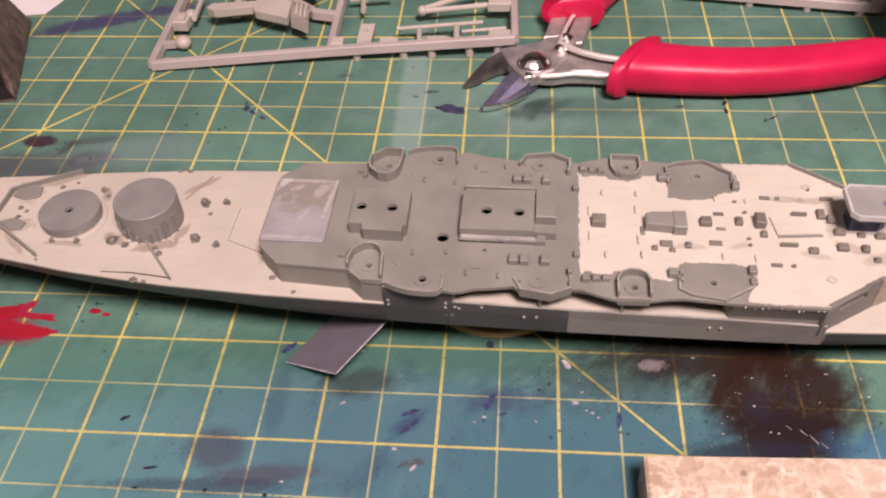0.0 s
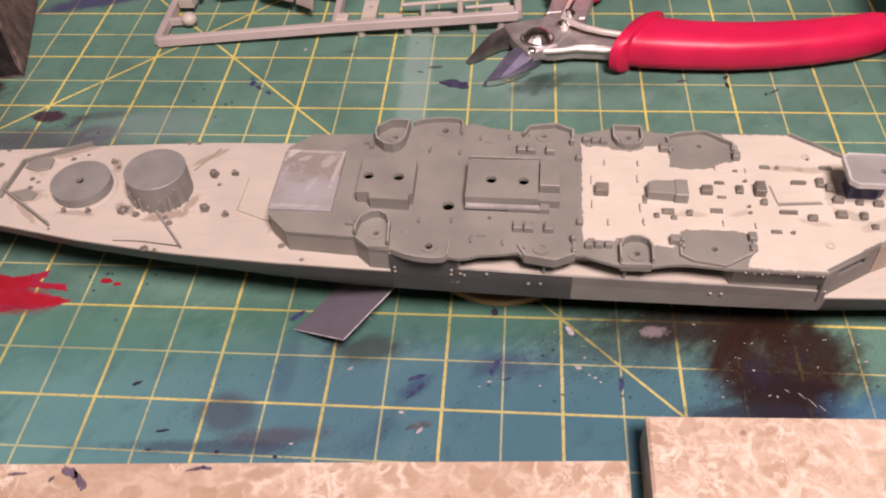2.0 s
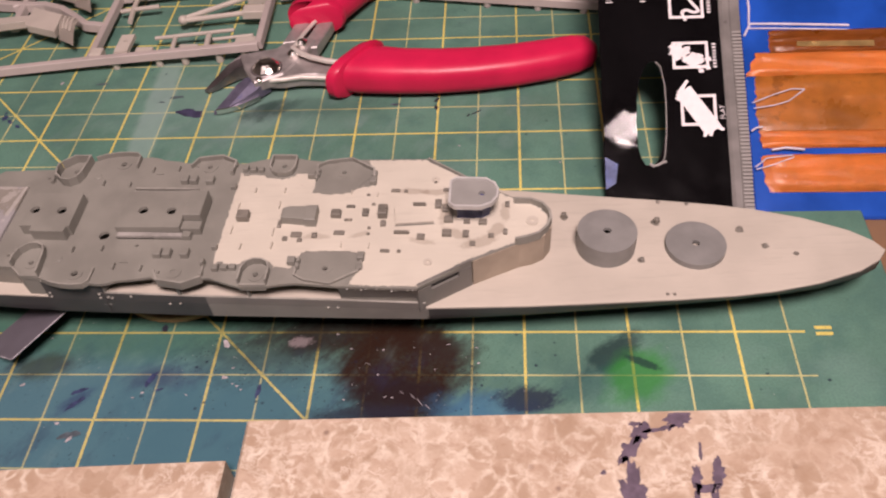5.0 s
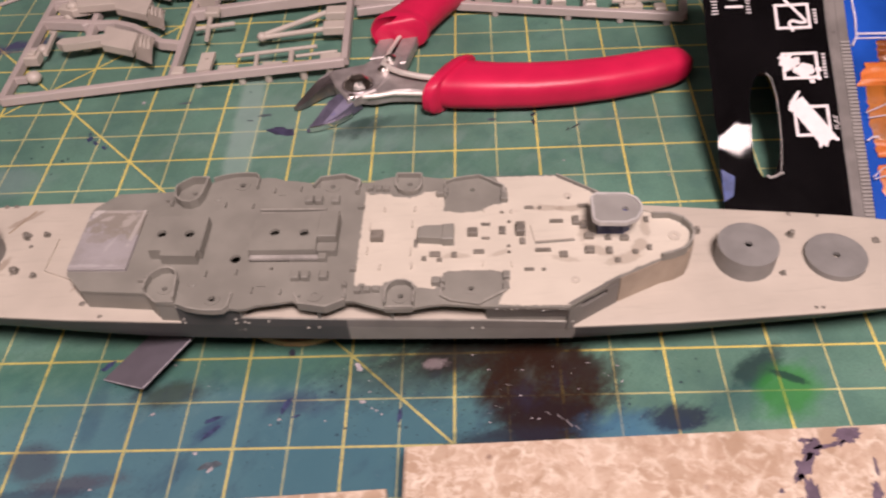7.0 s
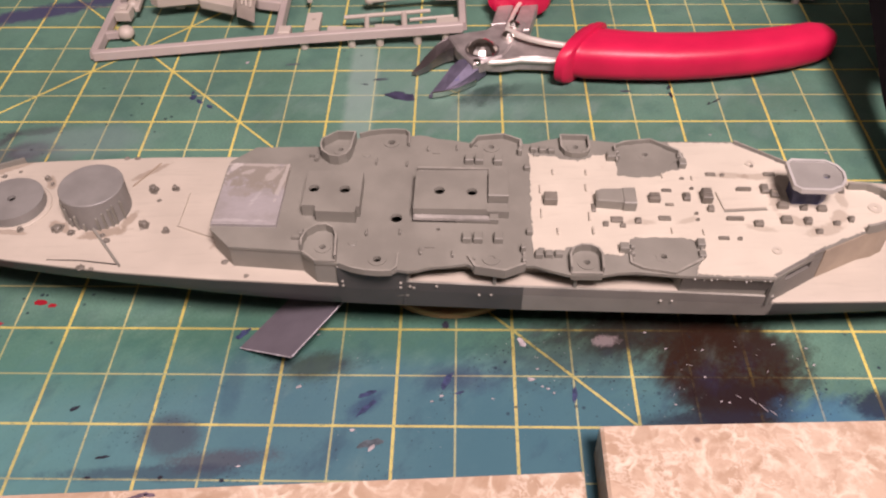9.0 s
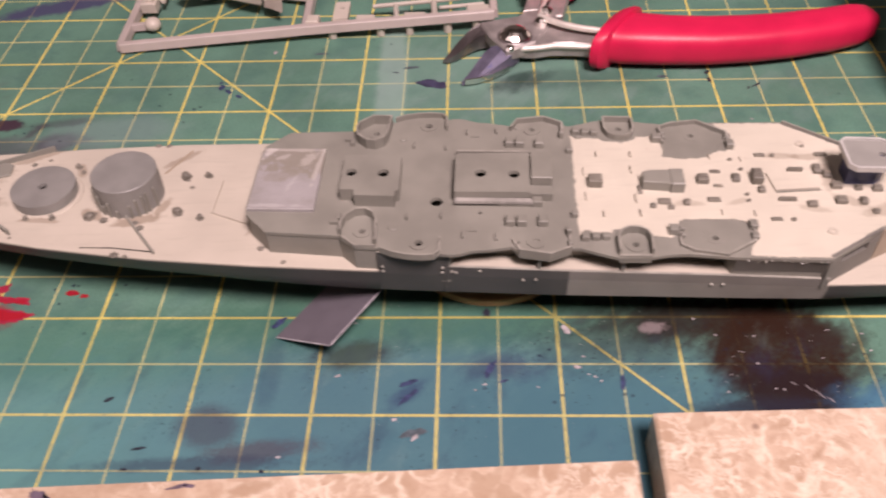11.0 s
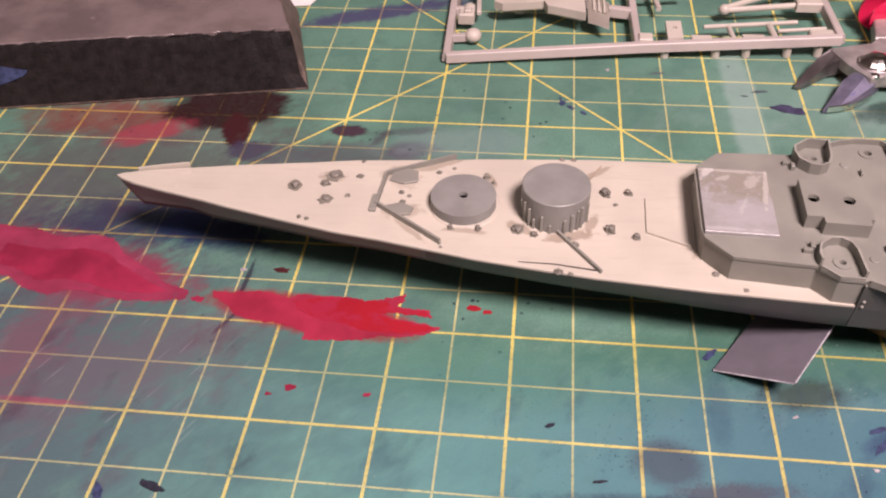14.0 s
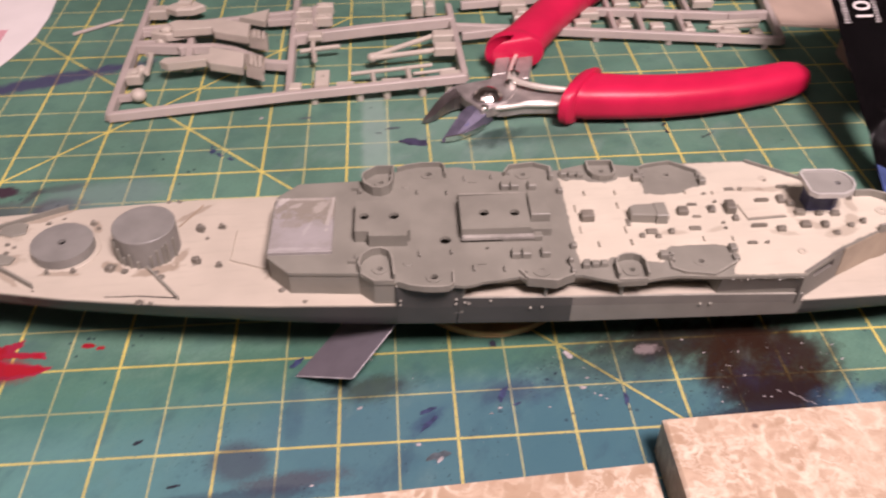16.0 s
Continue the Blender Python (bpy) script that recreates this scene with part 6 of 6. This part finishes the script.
    prism(boat, [(-116.6, 179.6), (-111.4, 179.4), (-111.0, 182.6), (-116.2, 182.8)], 6.0, 7.8, 0.4)
    piece("boat_half", boat)
    # small parts inside the right-hand window
    tab = bmesh.new()
    pierced(tab, [(-61.6, 114.8), (-57.0, 115.2), (-57.0, 125.4), (-61.6, 125.0)], 4.6, 6.2, [(-59.2, 121.2, 0.7)], 0.9)
    piece("tab", tab, "small flat tab with a hole")
    piece("peg", box(bmesh.new(), -70, -66, 113.8, 117.8, 3.6, 6.2, 0.3))
    run((-68.2, 143.4), (-61, 144.6), (-54.1, 145.4), r=0.85)
    run((-64.1, 153.4), (-63.8, 146.0), (-62.6, 136.0), r=0.9)
    piece("propeller", box(bmesh.new(), -65.6, -60.4, 149.6, 153.6, 4.8, 6.8, 0.5))
    for a, b, r in (((-43.4, 135.8), (-20, 149.0), 0.95), ((-42.4, 135.0), (-20.2, 137.8), 0.95)):
        run(a, b, r=r)
    piece("crane_head", ball(bmesh.new(), -42.6, 135.4, z(-43), 1.8), "", True)
    for y in (138.0, 147.6):
        piece("crane_foot", box(bmesh.new(), -20.8, -13.0, y - 2.4, y + 2.4, 4.4, 7.4, 0.4))
    run((-49.9, 124.7), (-22.1, 127.3), r=0.7)
    run((-28.6, 122.1), (-14.5, 123.5), r=0.6)
    run((-42.6, 124.4), (-41.8, 115.0), r=0.8)
    run((-30.6, 125.4), (-29.9, 116.0), r=1.0)
    piece("tab", box(bmesh.new(), -54.5, -48.6, 114.6, 117.9, 4.2, 5.8, 0.2))
    piece("peg", box(bmesh.new(), -39.5, -33, 114.8, 119.0, 4.2, 5.8, 0.2))
    piece("peg", box(bmesh.new(), -20, -13, 117.4, 121.6, 4.4, 6.6, 0.3))
    for x in (-62, -47, -38, -26, -17):
        piece("foot_stub", prism(bmesh.new(), disc(x, 113.6 + (x + 70) * 0.07, 1.3, 10), 0.2, z(x)))


def second_sprue():
    f = thing("sprue_frame", "second grey plastic sprue frame behind the red grip", "sprue", None, "kit sprues")

    def run(*pts, r=1.45, z=3.4):
        sprue_bar(f, [(x, y, z) for x, y in pts], r)
    run((-12, 159.5), (30, 152.6), (68, 146.0), (105.4, 139.6))
    run((105.4, 139.6), (108, 156), (112.5, 186))
    run((-10, 150.4), (8, 153.4), (22, 154.5), z=4.4)
    run((20, 171), (60, 165.5), (92, 160.2), z=3.6)
    run((-8, 178), (46, 184), (110, 180))
    for x, y0, y1 in ((30, 152.6, 171), (47, 149.6, 176), (57, 148, 166), (72, 146, 164), (24, 153.6, 184), (78, 163, 184)):
        run((x, y0), (x + 1.5, y1), r=1.2)
    for k, (x, y, w, d) in enumerate(((36, 158, 6, 4), (51, 155, 5, 6), (63, 153, 5, 4), (74, 150, 4, 5), (40, 166, 7, 4), (88, 146.5, 8, 3), (98, 145, 4, 4), (66, 171, 8, 5), (54, 174, 6, 6), (15, 166, 8, 6), (12, 176, 10, 5), (86, 174, 8, 6))):
        bm = bmesh.new()
        box(bm, x - w / 2, x + w / 2, y - d / 2, y + d / 2, 2.0, 5.0, 0.5)
        if k % 2:
            box(bm, x - w / 3, x + w / 5, y - d / 3, y + d / 3, 4.8, 6.4, 0.3)
        part("small_part", bm, KIT_PART, f)
    for y, x0, x1 in ((151.5, 82, 101), (155.2, 84, 103), (160.2, 92, 107)):
        run((x0, y), (x1, y + 0.6), r=0.9 if y < 158 else 1.6)
    for x in (-2, 40, 66, 84, 100):
        part("foot_stub", prism(bmesh.new(), disc(x, 154.6 - (x + 12) * 0.1695 + 4.9 - 0.0, 1.3, 10), 0.2, 3.4), SPRUE, f)


first_sprue()
second_sprue()


# ---- dark stone block, papers, pouch ----
def stone_block():
    b = thing("stone_block", "black speckled stone block with chipped edges and paler top", "stone block")
    low = [(-166.4, 90.4), (-180.5, 136.0), (-300.0, 118.0), (-292.0, 68.6)]
    top = [(-170.6, 95.0), (-185.5, 132.0), (-298.0, 114.0), (-290.0, 75.6)]
    bm = bmesh.new()
    rings = []
    steps = 44
    for k, (q, h) in enumerate(((0.0, 0.3), (0.0, 0.9), (0.25, 4.6), (0.5, 8.6), (0.72, 12.2), (0.9, 15.2), (1.0, 16.7), (1.06, 17.5))):
        pts = [(ax + (bx - ax) * q, ay + (by - ay) * q) for (ax, ay), (bx, by) in zip(low, top)]
        out = []
        for (ax, ay), (bx, by) in zip(pts, pts[1:] + pts[:1]):
            for i in range(steps):
                u = i / steps
                x, y = ax + (bx - ax) * u, ay + (by - ay) * u
                rough = 0.35 if k > 1 else 0.12
                end = max(0.0, 1 - math.hypot(x - pts[0][0], y - pts[0][1]) / 7) * (1.5 if k > 1 else 0.3)
                p = Vector((x * 0.35, y * 0.35, h * 0.4))
                x -= end * (0.6 + 1.2 * noise.noise(p * 1.6))
                y += end * (0.4 + 0.8 * noise.noise(p * 1.9 + Vector((9, 0, 0))))
                out.append(bm.verts.new((x + rough * noise.noise(p * 2.3), y + rough * noise.noise(p * 2.1 + Vector((0, 5, 0))), h + (0.3 * noise.noise(p * 2.7) if k > 4 else 0))))
        rings.append(out)
    for a, c in zip(rings, rings[1:]):
        ring_ops(bm, a, c)
    bm.faces.new(rings[0][::-1])
    bm.normal_update()
    for f in bm.faces:
        if f.normal.x > 0.45 and abs(f.normal.z) < 0.8 or 0.31 < f.calc_center_median().z < 0.8:
            f.material_index = 1
    part("block", bm, [STONE, STONE_CHIP], b)
    bm = bmesh.new()
    prism(bm, ragged([(ax + (bx - ax) * 1.06, ay + (by - ay) * 1.06) for (ax, ay), (bx, by) in zip(low, top)], 2.2, 0.25, 6), 16.6, 17.7, 0.3)
    part("worn_top", bm, STONE_TOP, b, "grey-brown worn top face, paled for the glare on it")
    # a dab of blue paint on the sloping long side
    bm = bmesh.new()
    way = Vector((low[0][0] - low[3][0], low[0][1] - low[3][1], 0)).normalized()
    up = Vector((top[3][0] - low[3][0], top[3][1] - low[3][1], 15.8)).normalized()
    rim_pts = []
    for k in range(26):
        a = 2 * math.pi * k / 26
        q = 1 + 0.25 * noise.noise(Vector((math.cos(a) * 2, math.sin(a) * 2, 4)))
        rim_pts.append(Vector((-268, low[3][1] + (268 - 292) * -(low[0][1] - low[3][1]) / (low[0][0] - low[3][0]), 0.9)) + way * 21 * q * math.cos(a) + up * (9.5 + 3.4 * q * math.sin(a)) + way.cross(up) * 0.45)
    bm.faces.new([bm.verts.new(v) for v in rim_pts])
    part("paint_dab", bm, INK_BLUE, b, "dab of dark blue paint")


stone_block()


def paper_sheet():
    bm = bmesh.new()
    outline = [(-300, 150), (-190, 139), (-177.5, 140.6), (-173, 153), (-169, 170), (-168.5, 186), (-170, 204), (-176, 240), (-300, 240)]
    sheet(bm, outline, 0.3, 0.6)
    p = part("paper_sheet", bm, PAPER)
    tagged(p, "white paper sheet with faint pink print beside the stone", "paper")
    part("print_mark", box(bmesh.new(), -184, -181, 158, 176, 0.6, 0.66, 0), PINK_INK, p, "faded pink print")
    part("print_mark", box(bmesh.new(), -205, -202, 150, 166, 0.6, 0.66, 0), PINK_INK, p, "faded pink print")


paper_sheet()
tagged(part("cardboard_piece", prism(bmesh.new(), [(112, 157), (150, 150), (160, 205), (118, 212)], 0.2, 1.4, 0.2), TAN_CARD), "tan cardboard piece at the back of the mat", "cardboard")
tagged(part("plastic_offcut", tube(bmesh.new(), [(-155, 170, 0.8), (-139, 181, 0.8)], 0.7, 8), SPRUE), "thin pale plastic offcut rod on the mat", "plastic rod")


# ---- pouch and bag, propped on a box: u across, v up the slope, n out of it ----
SLOPE = pose(0, 0.0500, 0.00638, 28.29)


def prop_box():
    b = thing("cardboard_box", "tan cardboard box under the sloping pouch", "box")
    part("carton", box(bmesh.new(), 124.0, 186.0, 108.0, 134.0, 0.1, 33.4, 0.6), TAN_CARD, b)
    part("flap", box(bmesh.new(), 124.4, 185.6, 108.6, 122.0, 33.3, 34.0, 0.2), TAN_CARD, b)


def swell(u, v):
    """Height of the film over its flat sheet: a crease beside the hang hole and slight buckles."""
    crease = 0.0
    wide = line(u, [99.4, 101.6, 105.0, 108.6], [3.2, 5.6, 7.4, 7.0])
    d = v - 10.6
    wide += 0.5 * math.sin(u * 1.1)
    across = 0.11 * (u - 99.4)
    if -3.0 < d <= 0:
        crease = across * (d + 3.0) / 3.0
    elif 0 < d < wide:
        crease = across + 0.204 * d
    elif wide <= d < wide + 6.8:
        crease = (across + 0.204 * wide) * 0.5 * (1 + math.cos(math.pi * (d - wide) / 6.8))
    crease *= max(0.0, min(1.0, (111.4 - u) / 2.6))
    buckle = 0.35 * noise.noise(Vector((u * 0.07, v * 0.05, 3.0))) + 0.10 * noise.noise(Vector((u * 0.2, v * 0.16, 7.0)))
    return crease + buckle * (1.0 if crease < 0.05 else 0.2)


def patch_on(bm, pts, lift):
    """A flat shape laid on the film, cut fine enough to follow it."""
    n = 5
    a, b, c, d = pts
    grid = []
    for i in range(n + 1):
        row = []
        for j in range(n + 1):
            p, q = i / n, j / n
            u = (a[0] * (1 - p) + b[0] * p) * (1 - q) + (d[0] * (1 - p) + c[0] * p) * q
            v = (a[1] * (1 - p) + b[1] * p) * (1 - q) + (d[1] * (1 - p) + c[1] * p) * q
            row.append(bm.verts.new((u, v, swell(u, v) + lift)))
        grid.append(row)
    for i in range(n):
        for j in range(n):
            bm.faces.new((grid[i][j], grid[i + 1][j], grid[i + 1][j + 1], grid[i][j + 1]))
    return bm


def pouch():
    p = thing("zip_pouch", "glossy black zip pouch with white symbols and hang hole", "pouch", SLOPE)
    bm = bmesh.new()
    us = [99.4 + (134.2 - 99.4) * i / 46 for i in range(47)]
    vs = [-13.0 + i * 0.8 for i in range(122)]

    def in_hole(u, v):
        """Below 1 inside the long hang hole, which is widest below its middle."""
        mid = 113.0 + 0.055 * (v - 18)
        half = line(v, [2.2, 3.4, 7, 14, 21, 28, 32, 33.7], [0.6, 2.2, 3.3, 4.3, 4.2, 3.3, 1.9, 0.3])
        return 9.0 if v < 2.2 or v > 33.7 else abs(u - mid) / half
    edge = [99.4 + 0.25 * noise.noise(Vector((0, v * 0.12, 2))) for v in vs]
    grid = [[bm.verts.new((u if j else e, v, swell(u, v))) for j, u in enumerate(us)] for v, e in zip(vs, edge)]
    for i in range(len(vs) - 1):
        for j in range(len(us) - 1):
            f = (grid[i][j], grid[i][j + 1], grid[i + 1][j + 1], grid[i + 1][j])
            c = sum((w.co for w in f), Vector()) / 4
            if in_hole(c.x, c.y) > 1:
                bm.faces.new(f)
    for w in [w for w in bm.verts if not w.link_faces]:
        bm.verts.remove(w)
    for w in bm.verts:  # draw the cut edge of the hole smooth
        if w.is_boundary and in_hole(w.co.x, w.co.y) < 2.0:
            mid = 113.0 + 0.055 * (w.co.y - 18)
            w.co.x = mid + (w.co.x - mid) / in_hole(w.co.x, w.co.y)
    bmesh.ops.solidify(bm, geom=bm.faces[:], thickness=0.5)
    part("black_film", bm, BLACK_FILM, p, "crumpled glossy black film", True)
    # pale tubes on the hole's rim: lamp glare put into colour and shape
    for pts, r, label in (([(115.6, 2.9), (116.3, 5.3), (117.0, 12.0), (117.3, 20.0), (117.2, 26.0), (116.4, 31.6), (115.0, 33.4)], 0.16, "pale line of glare along the lip of the hang hole"), ([(112.0, 2.6), (112.9, 1.9), (114.4, 2.3), (115.4, 2.9), (116.6, 3.2)], 0.42, "pale glare at the puckered end of the hang hole")):
        part("hole_lip_glare", tube(bmesh.new(), [(u, v, swell(u, v) + 0.12) for u, v in pts], r, 8), CLEAR_ZIP, p, label, True)
    part("blue_print", patch_on(bmesh.new(), [(99.6, -4.8), (102.4, -3.0), (103.2, 2.6), (99.7, 4.8)], 0.12), BLUE_PRINT, p, "blue print on the black film")
    # clear zip strip, smooth along the film and ribbed outside
    bm = bmesh.new()
    rows = []
    for i in range(60):
        v = -13.0 + i * 1.65
        bend = 0.4 * noise.noise(Vector((2, v * 0.06, 5)))
        rows.append([bm.verts.new((u + bend, v, h)) for u, h in ((133.7, 0.15), (134.6, 0.55), (136.4, 0.5), (137.0, 0.15), (139.6, -0.1), (139.6, -0.6), (133.7, -0.5))])
    for a, b in zip(rows, rows[1:]):
        ring_ops(bm, a, b)
    bm.faces.new(rows[0][::-1])
    bm.faces.new(rows[-1])
    zip_strip = part("zip_strip", bm, ZIP_BASE, p, "cloudy clear zip strip")
    rib = mesh_of("zip_rib", box(bmesh.new(), 136.9, 139.5, -0.30, 0.30, -0.1, 0.5, 0.12), CLEAR_ZIP)
    for i in range(50):
        v = -12.0 + i * 1.1
        ob = new("zip_rib", rib)
        ob.parent = zip_strip
        ob.matrix_local = pose(0.4 * noise.noise(Vector((2, v * 0.06, 5))) * MM, v * MM, 0)

    def mark(name, pts, lift=0.10):
        part(name, patch_on(bmesh.new(), pts, lift), WHITE_INK, p)

    def frame_mark(u0, u1, v0, v1, e=0.85):
        for a0, a1, b0, b1 in ((u0, u1, v1 - e, v1), (u0, u1, v0, v0 + e), (u0, u0 + e, v0 + e, v1 - e), (u1 - e, u1, v0 + e, v1 - e)):
            mark("symbol_frame", [(a0, b0), (a1, b0), (a1, b1), (a0, b1)])

    def stroke(name, a, b, w0, w1, lift=0.16):
        du, dv = b[0] - a[0], b[1] - a[1]
        d = math.hypot(du, dv)
        nu, nv = -dv / d, du / d
        mark(name, [(a[0] - nu * w0, a[1] - nv * w0), (b[0] - nu * w1, b[1] - nv * w1), (b[0] + nu * w1, b[1] + nv * w1), (a[0] + nu * w0, a[1] + nv * w0)], lift)
    # a thin bent wire, a crumpled heap and a broad brush stroke, each over its frame
    frame_mark(119.5, 129.5, 46.8, 55.0)
    for a, b in (((122.6, 56.6), (127.4, 50.2)), ((127.4, 50.2), (128.2, 49.0)), ((128.2, 49.0), (126.6, 48.6)), ((126.6, 48.6), (124.6, 49.6)), ((124.6, 49.6), (123.2, 48.8)), ((123.2, 48.8), (124.2, 46.0))):
        stroke("symbol_stroke", a, b, 0.42, 0.42)
    frame_mark(119.8, 130.0, 31.0, 39.4)
    rngp = random.Random(41)
    for k in range(54):
        q = k / 53
        u, v, a, r = 120.4 + 8.4 * q + rngp.uniform(-1.2, 1.2), 37.0 - 5.4 * q + rngp.uniform(-2.0, 2.3), rngp.uniform(0, 3), rngp.uniform(0.8, 1.5)
        mark("symbol_stroke", [(u + r * math.cos(a + t), v + r * 0.7 * math.sin(a + t)) for t in (0, 1.6, 3.1, 4.7)], 0.14 + 0.015 * (k % 4))
    frame_mark(121.3, 131.2, 13.6, 23.0)
    stroke("symbol_stroke", (122.2, 24.4), (130.0, 12.0), 2.5, 2.6)
    for a, b in (((121.0, 23.4), (123.6, 27.4)), ((128.0, 12.8), (127.4, 10.2)), ((129.4, 12.4), (129.0, 10.4)), ((131.2, 13.2), (132.8, 12.2)), ((120.4, 22.4), (121.4, 21.2))):
        stroke("symbol_stroke", a, b, 0.7, 0.4)
    for u, v0, v1 in ((130.9, 48.4, 53.2), (131.6, 31.2, 38.4)):
        k = 0
        while v0 + 1.0 * k < v1:
            mark("caption_bar", [(u - 0.5, v0 + 1.0 * k), (u + 0.5, v0 + 1.0 * k), (u + 0.5, v0 + 1.0 * k + 0.5), (u - 0.5, v0 + 1.0 * k + 0.5)])
            k += 1
    for u, w in ((102.6, 1.0), (112.2, 0.8)):
        for k in range(11):
            short = w * (0.55 + 0.45 * abs(math.sin(2.3 * k + u)))
            mark("caption_bar", [(u - short, 52.4 + 1.0 * k), (u + short, 52.4 + 1.0 * k), (u + short, 52.72 + 1.0 * k), (u - short, 52.72 + 1.0 * k)])

    def words(text, u, v, size, turn):
        curve = bpy.data.curves.new("words", "FONT")
        curve.body, curve.size, curve.extrude = text, size * MM, 0.00004
        tmp = bpy.data.objects.new("words", curve)
        scene.collection.objects.link(tmp)
        bpy.context.view_layer.update()
        data = bpy.data.meshes.new_from_object(tmp.evaluated_get(bpy.context.evaluated_depsgraph_get()))
        bpy.data.objects.remove(tmp)
        data.materials.clear()
        data.materials.append(WHITE_INK)
        ob = new("printed_word", data)
        ob.parent = p
        ob.matrix_local = pose(u * MM, v * MM, (swell(u, v) + 0.3) * MM, 0, 0, turn)
        return ob
    words("FLAT", 133.3, 15.4, 1.9, 90)
    words("10", 110.7, 52.6, 7.6, 90)


def snack_bag():
    b = thing("wrapper_bag", "blue plastic bag with orange wrapped packs inside", "bag", SLOPE)
    part("blue_film", prism(bmesh.new(), [(139.9, -13.0), (192.0, -14.0), (194.0, 78.0), (139.7, 78.0)], -4.6, -1.2, 0.6), BLUE_FILM, b, "glossy blue film")

    def pack(pts, h, puffed, seed, mats, label, name="wrapped_pack"):
        """A crinkled flat pack over four corners."""
        bm = bmesh.new()
        rows = []
        for i in range(15):
            p = i / 14
            row = []
            for j in range(29):
                q = j / 28
                u = (pts[0][0] * (1 - p) + pts[1][0] * p) * (1 - q) + (pts[3][0] * (1 - p) + pts[2][0] * p) * q
                v = (pts[0][1] * (1 - p) + pts[1][1] * p) * (1 - q) + (pts[3][1] * (1 - p) + pts[2][1] * p) * q
                puff = min(1, 6 * p, 6 * (1 - p)) ** 0.5 * min(1, 10 * q, 10 * (1 - q)) ** 0.5
                u += 0.9 * noise.noise(Vector((v * 0.6, seed, 1.0))) if j == 0 else 0
                row.append(bm.verts.new((u, v, h + puffed * puff + 0.35 * noise.noise(Vector((u * 0.06, v * 0.55, seed))) + 0.16 * noise.noise(Vector((u * 0.2, v * 1.3, seed))))))
            rows.append(row)
        for a, c in zip(rows, rows[1:]):
            for j in range(28):
                bm.faces.new((a[j], a[j + 1], c[j + 1], c[j]))
        bmesh.ops.solidify(bm, geom=bm.faces[:], thickness=0.4)
        part(name, bm, mats, b, label, True)
    pack([(146.8, 43.2), (146.4, 35.4), (188, 35.0), (188, 43.0)], -1.6, 1.4, 1.0, BROWN_PACK, "brown printed pack")
    pack([(141.6, 29.6), (142.0, 10.4), (188, 10.0), (188, 29.6)], -1.4, 1.0, 2.0, ORANGE_PACK, "crinkled orange-brown pack")
    pack([(143.4, 35.8), (140.4, 28.6), (188, 28.8), (188, 35.4)], -0.8, 0.9, 3.0, ORANGE, "bright orange pack end")
    pack([(142.4, 12.0), (143.2, 7.0), (188, 6.6), (188, 11.8)], -0.8, 0.8, 4.0, ORANGE, "bright orange pack end")
    pack([(142.4, 5.2), (143.6, -5.8), (188, -6.2), (188, 5.0)], -1.2, 1.4, 5.0, ORANGE, "crinkled orange pack")
    part("gold_strip", prism(bmesh.new(), [(154.6, 36.8), (176, 36.4), (176, 38.2), (154.6, 38.4)], -1.0, 0.6, 0.2), GOLD_FOIL, b, "gold foil strip")
    # thin pale tubes draw the glints on the film's creases
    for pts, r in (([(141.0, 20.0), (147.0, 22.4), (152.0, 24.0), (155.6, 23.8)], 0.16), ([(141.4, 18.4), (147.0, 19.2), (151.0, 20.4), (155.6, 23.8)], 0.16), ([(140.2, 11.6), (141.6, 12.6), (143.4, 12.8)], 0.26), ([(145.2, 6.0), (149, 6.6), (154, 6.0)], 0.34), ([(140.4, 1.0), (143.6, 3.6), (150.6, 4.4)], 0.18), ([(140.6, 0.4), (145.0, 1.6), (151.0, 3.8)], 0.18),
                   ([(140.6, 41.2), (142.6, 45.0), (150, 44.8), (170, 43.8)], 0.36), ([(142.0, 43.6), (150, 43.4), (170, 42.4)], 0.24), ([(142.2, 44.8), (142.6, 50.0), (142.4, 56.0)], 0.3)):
        part("crease_glint", tube(bmesh.new(), [(u, v, 0.35 if v < 40 else -0.9) for u, v in pts], r, 6), CREASE, b)


prop_box()
pouch()
snack_bag()
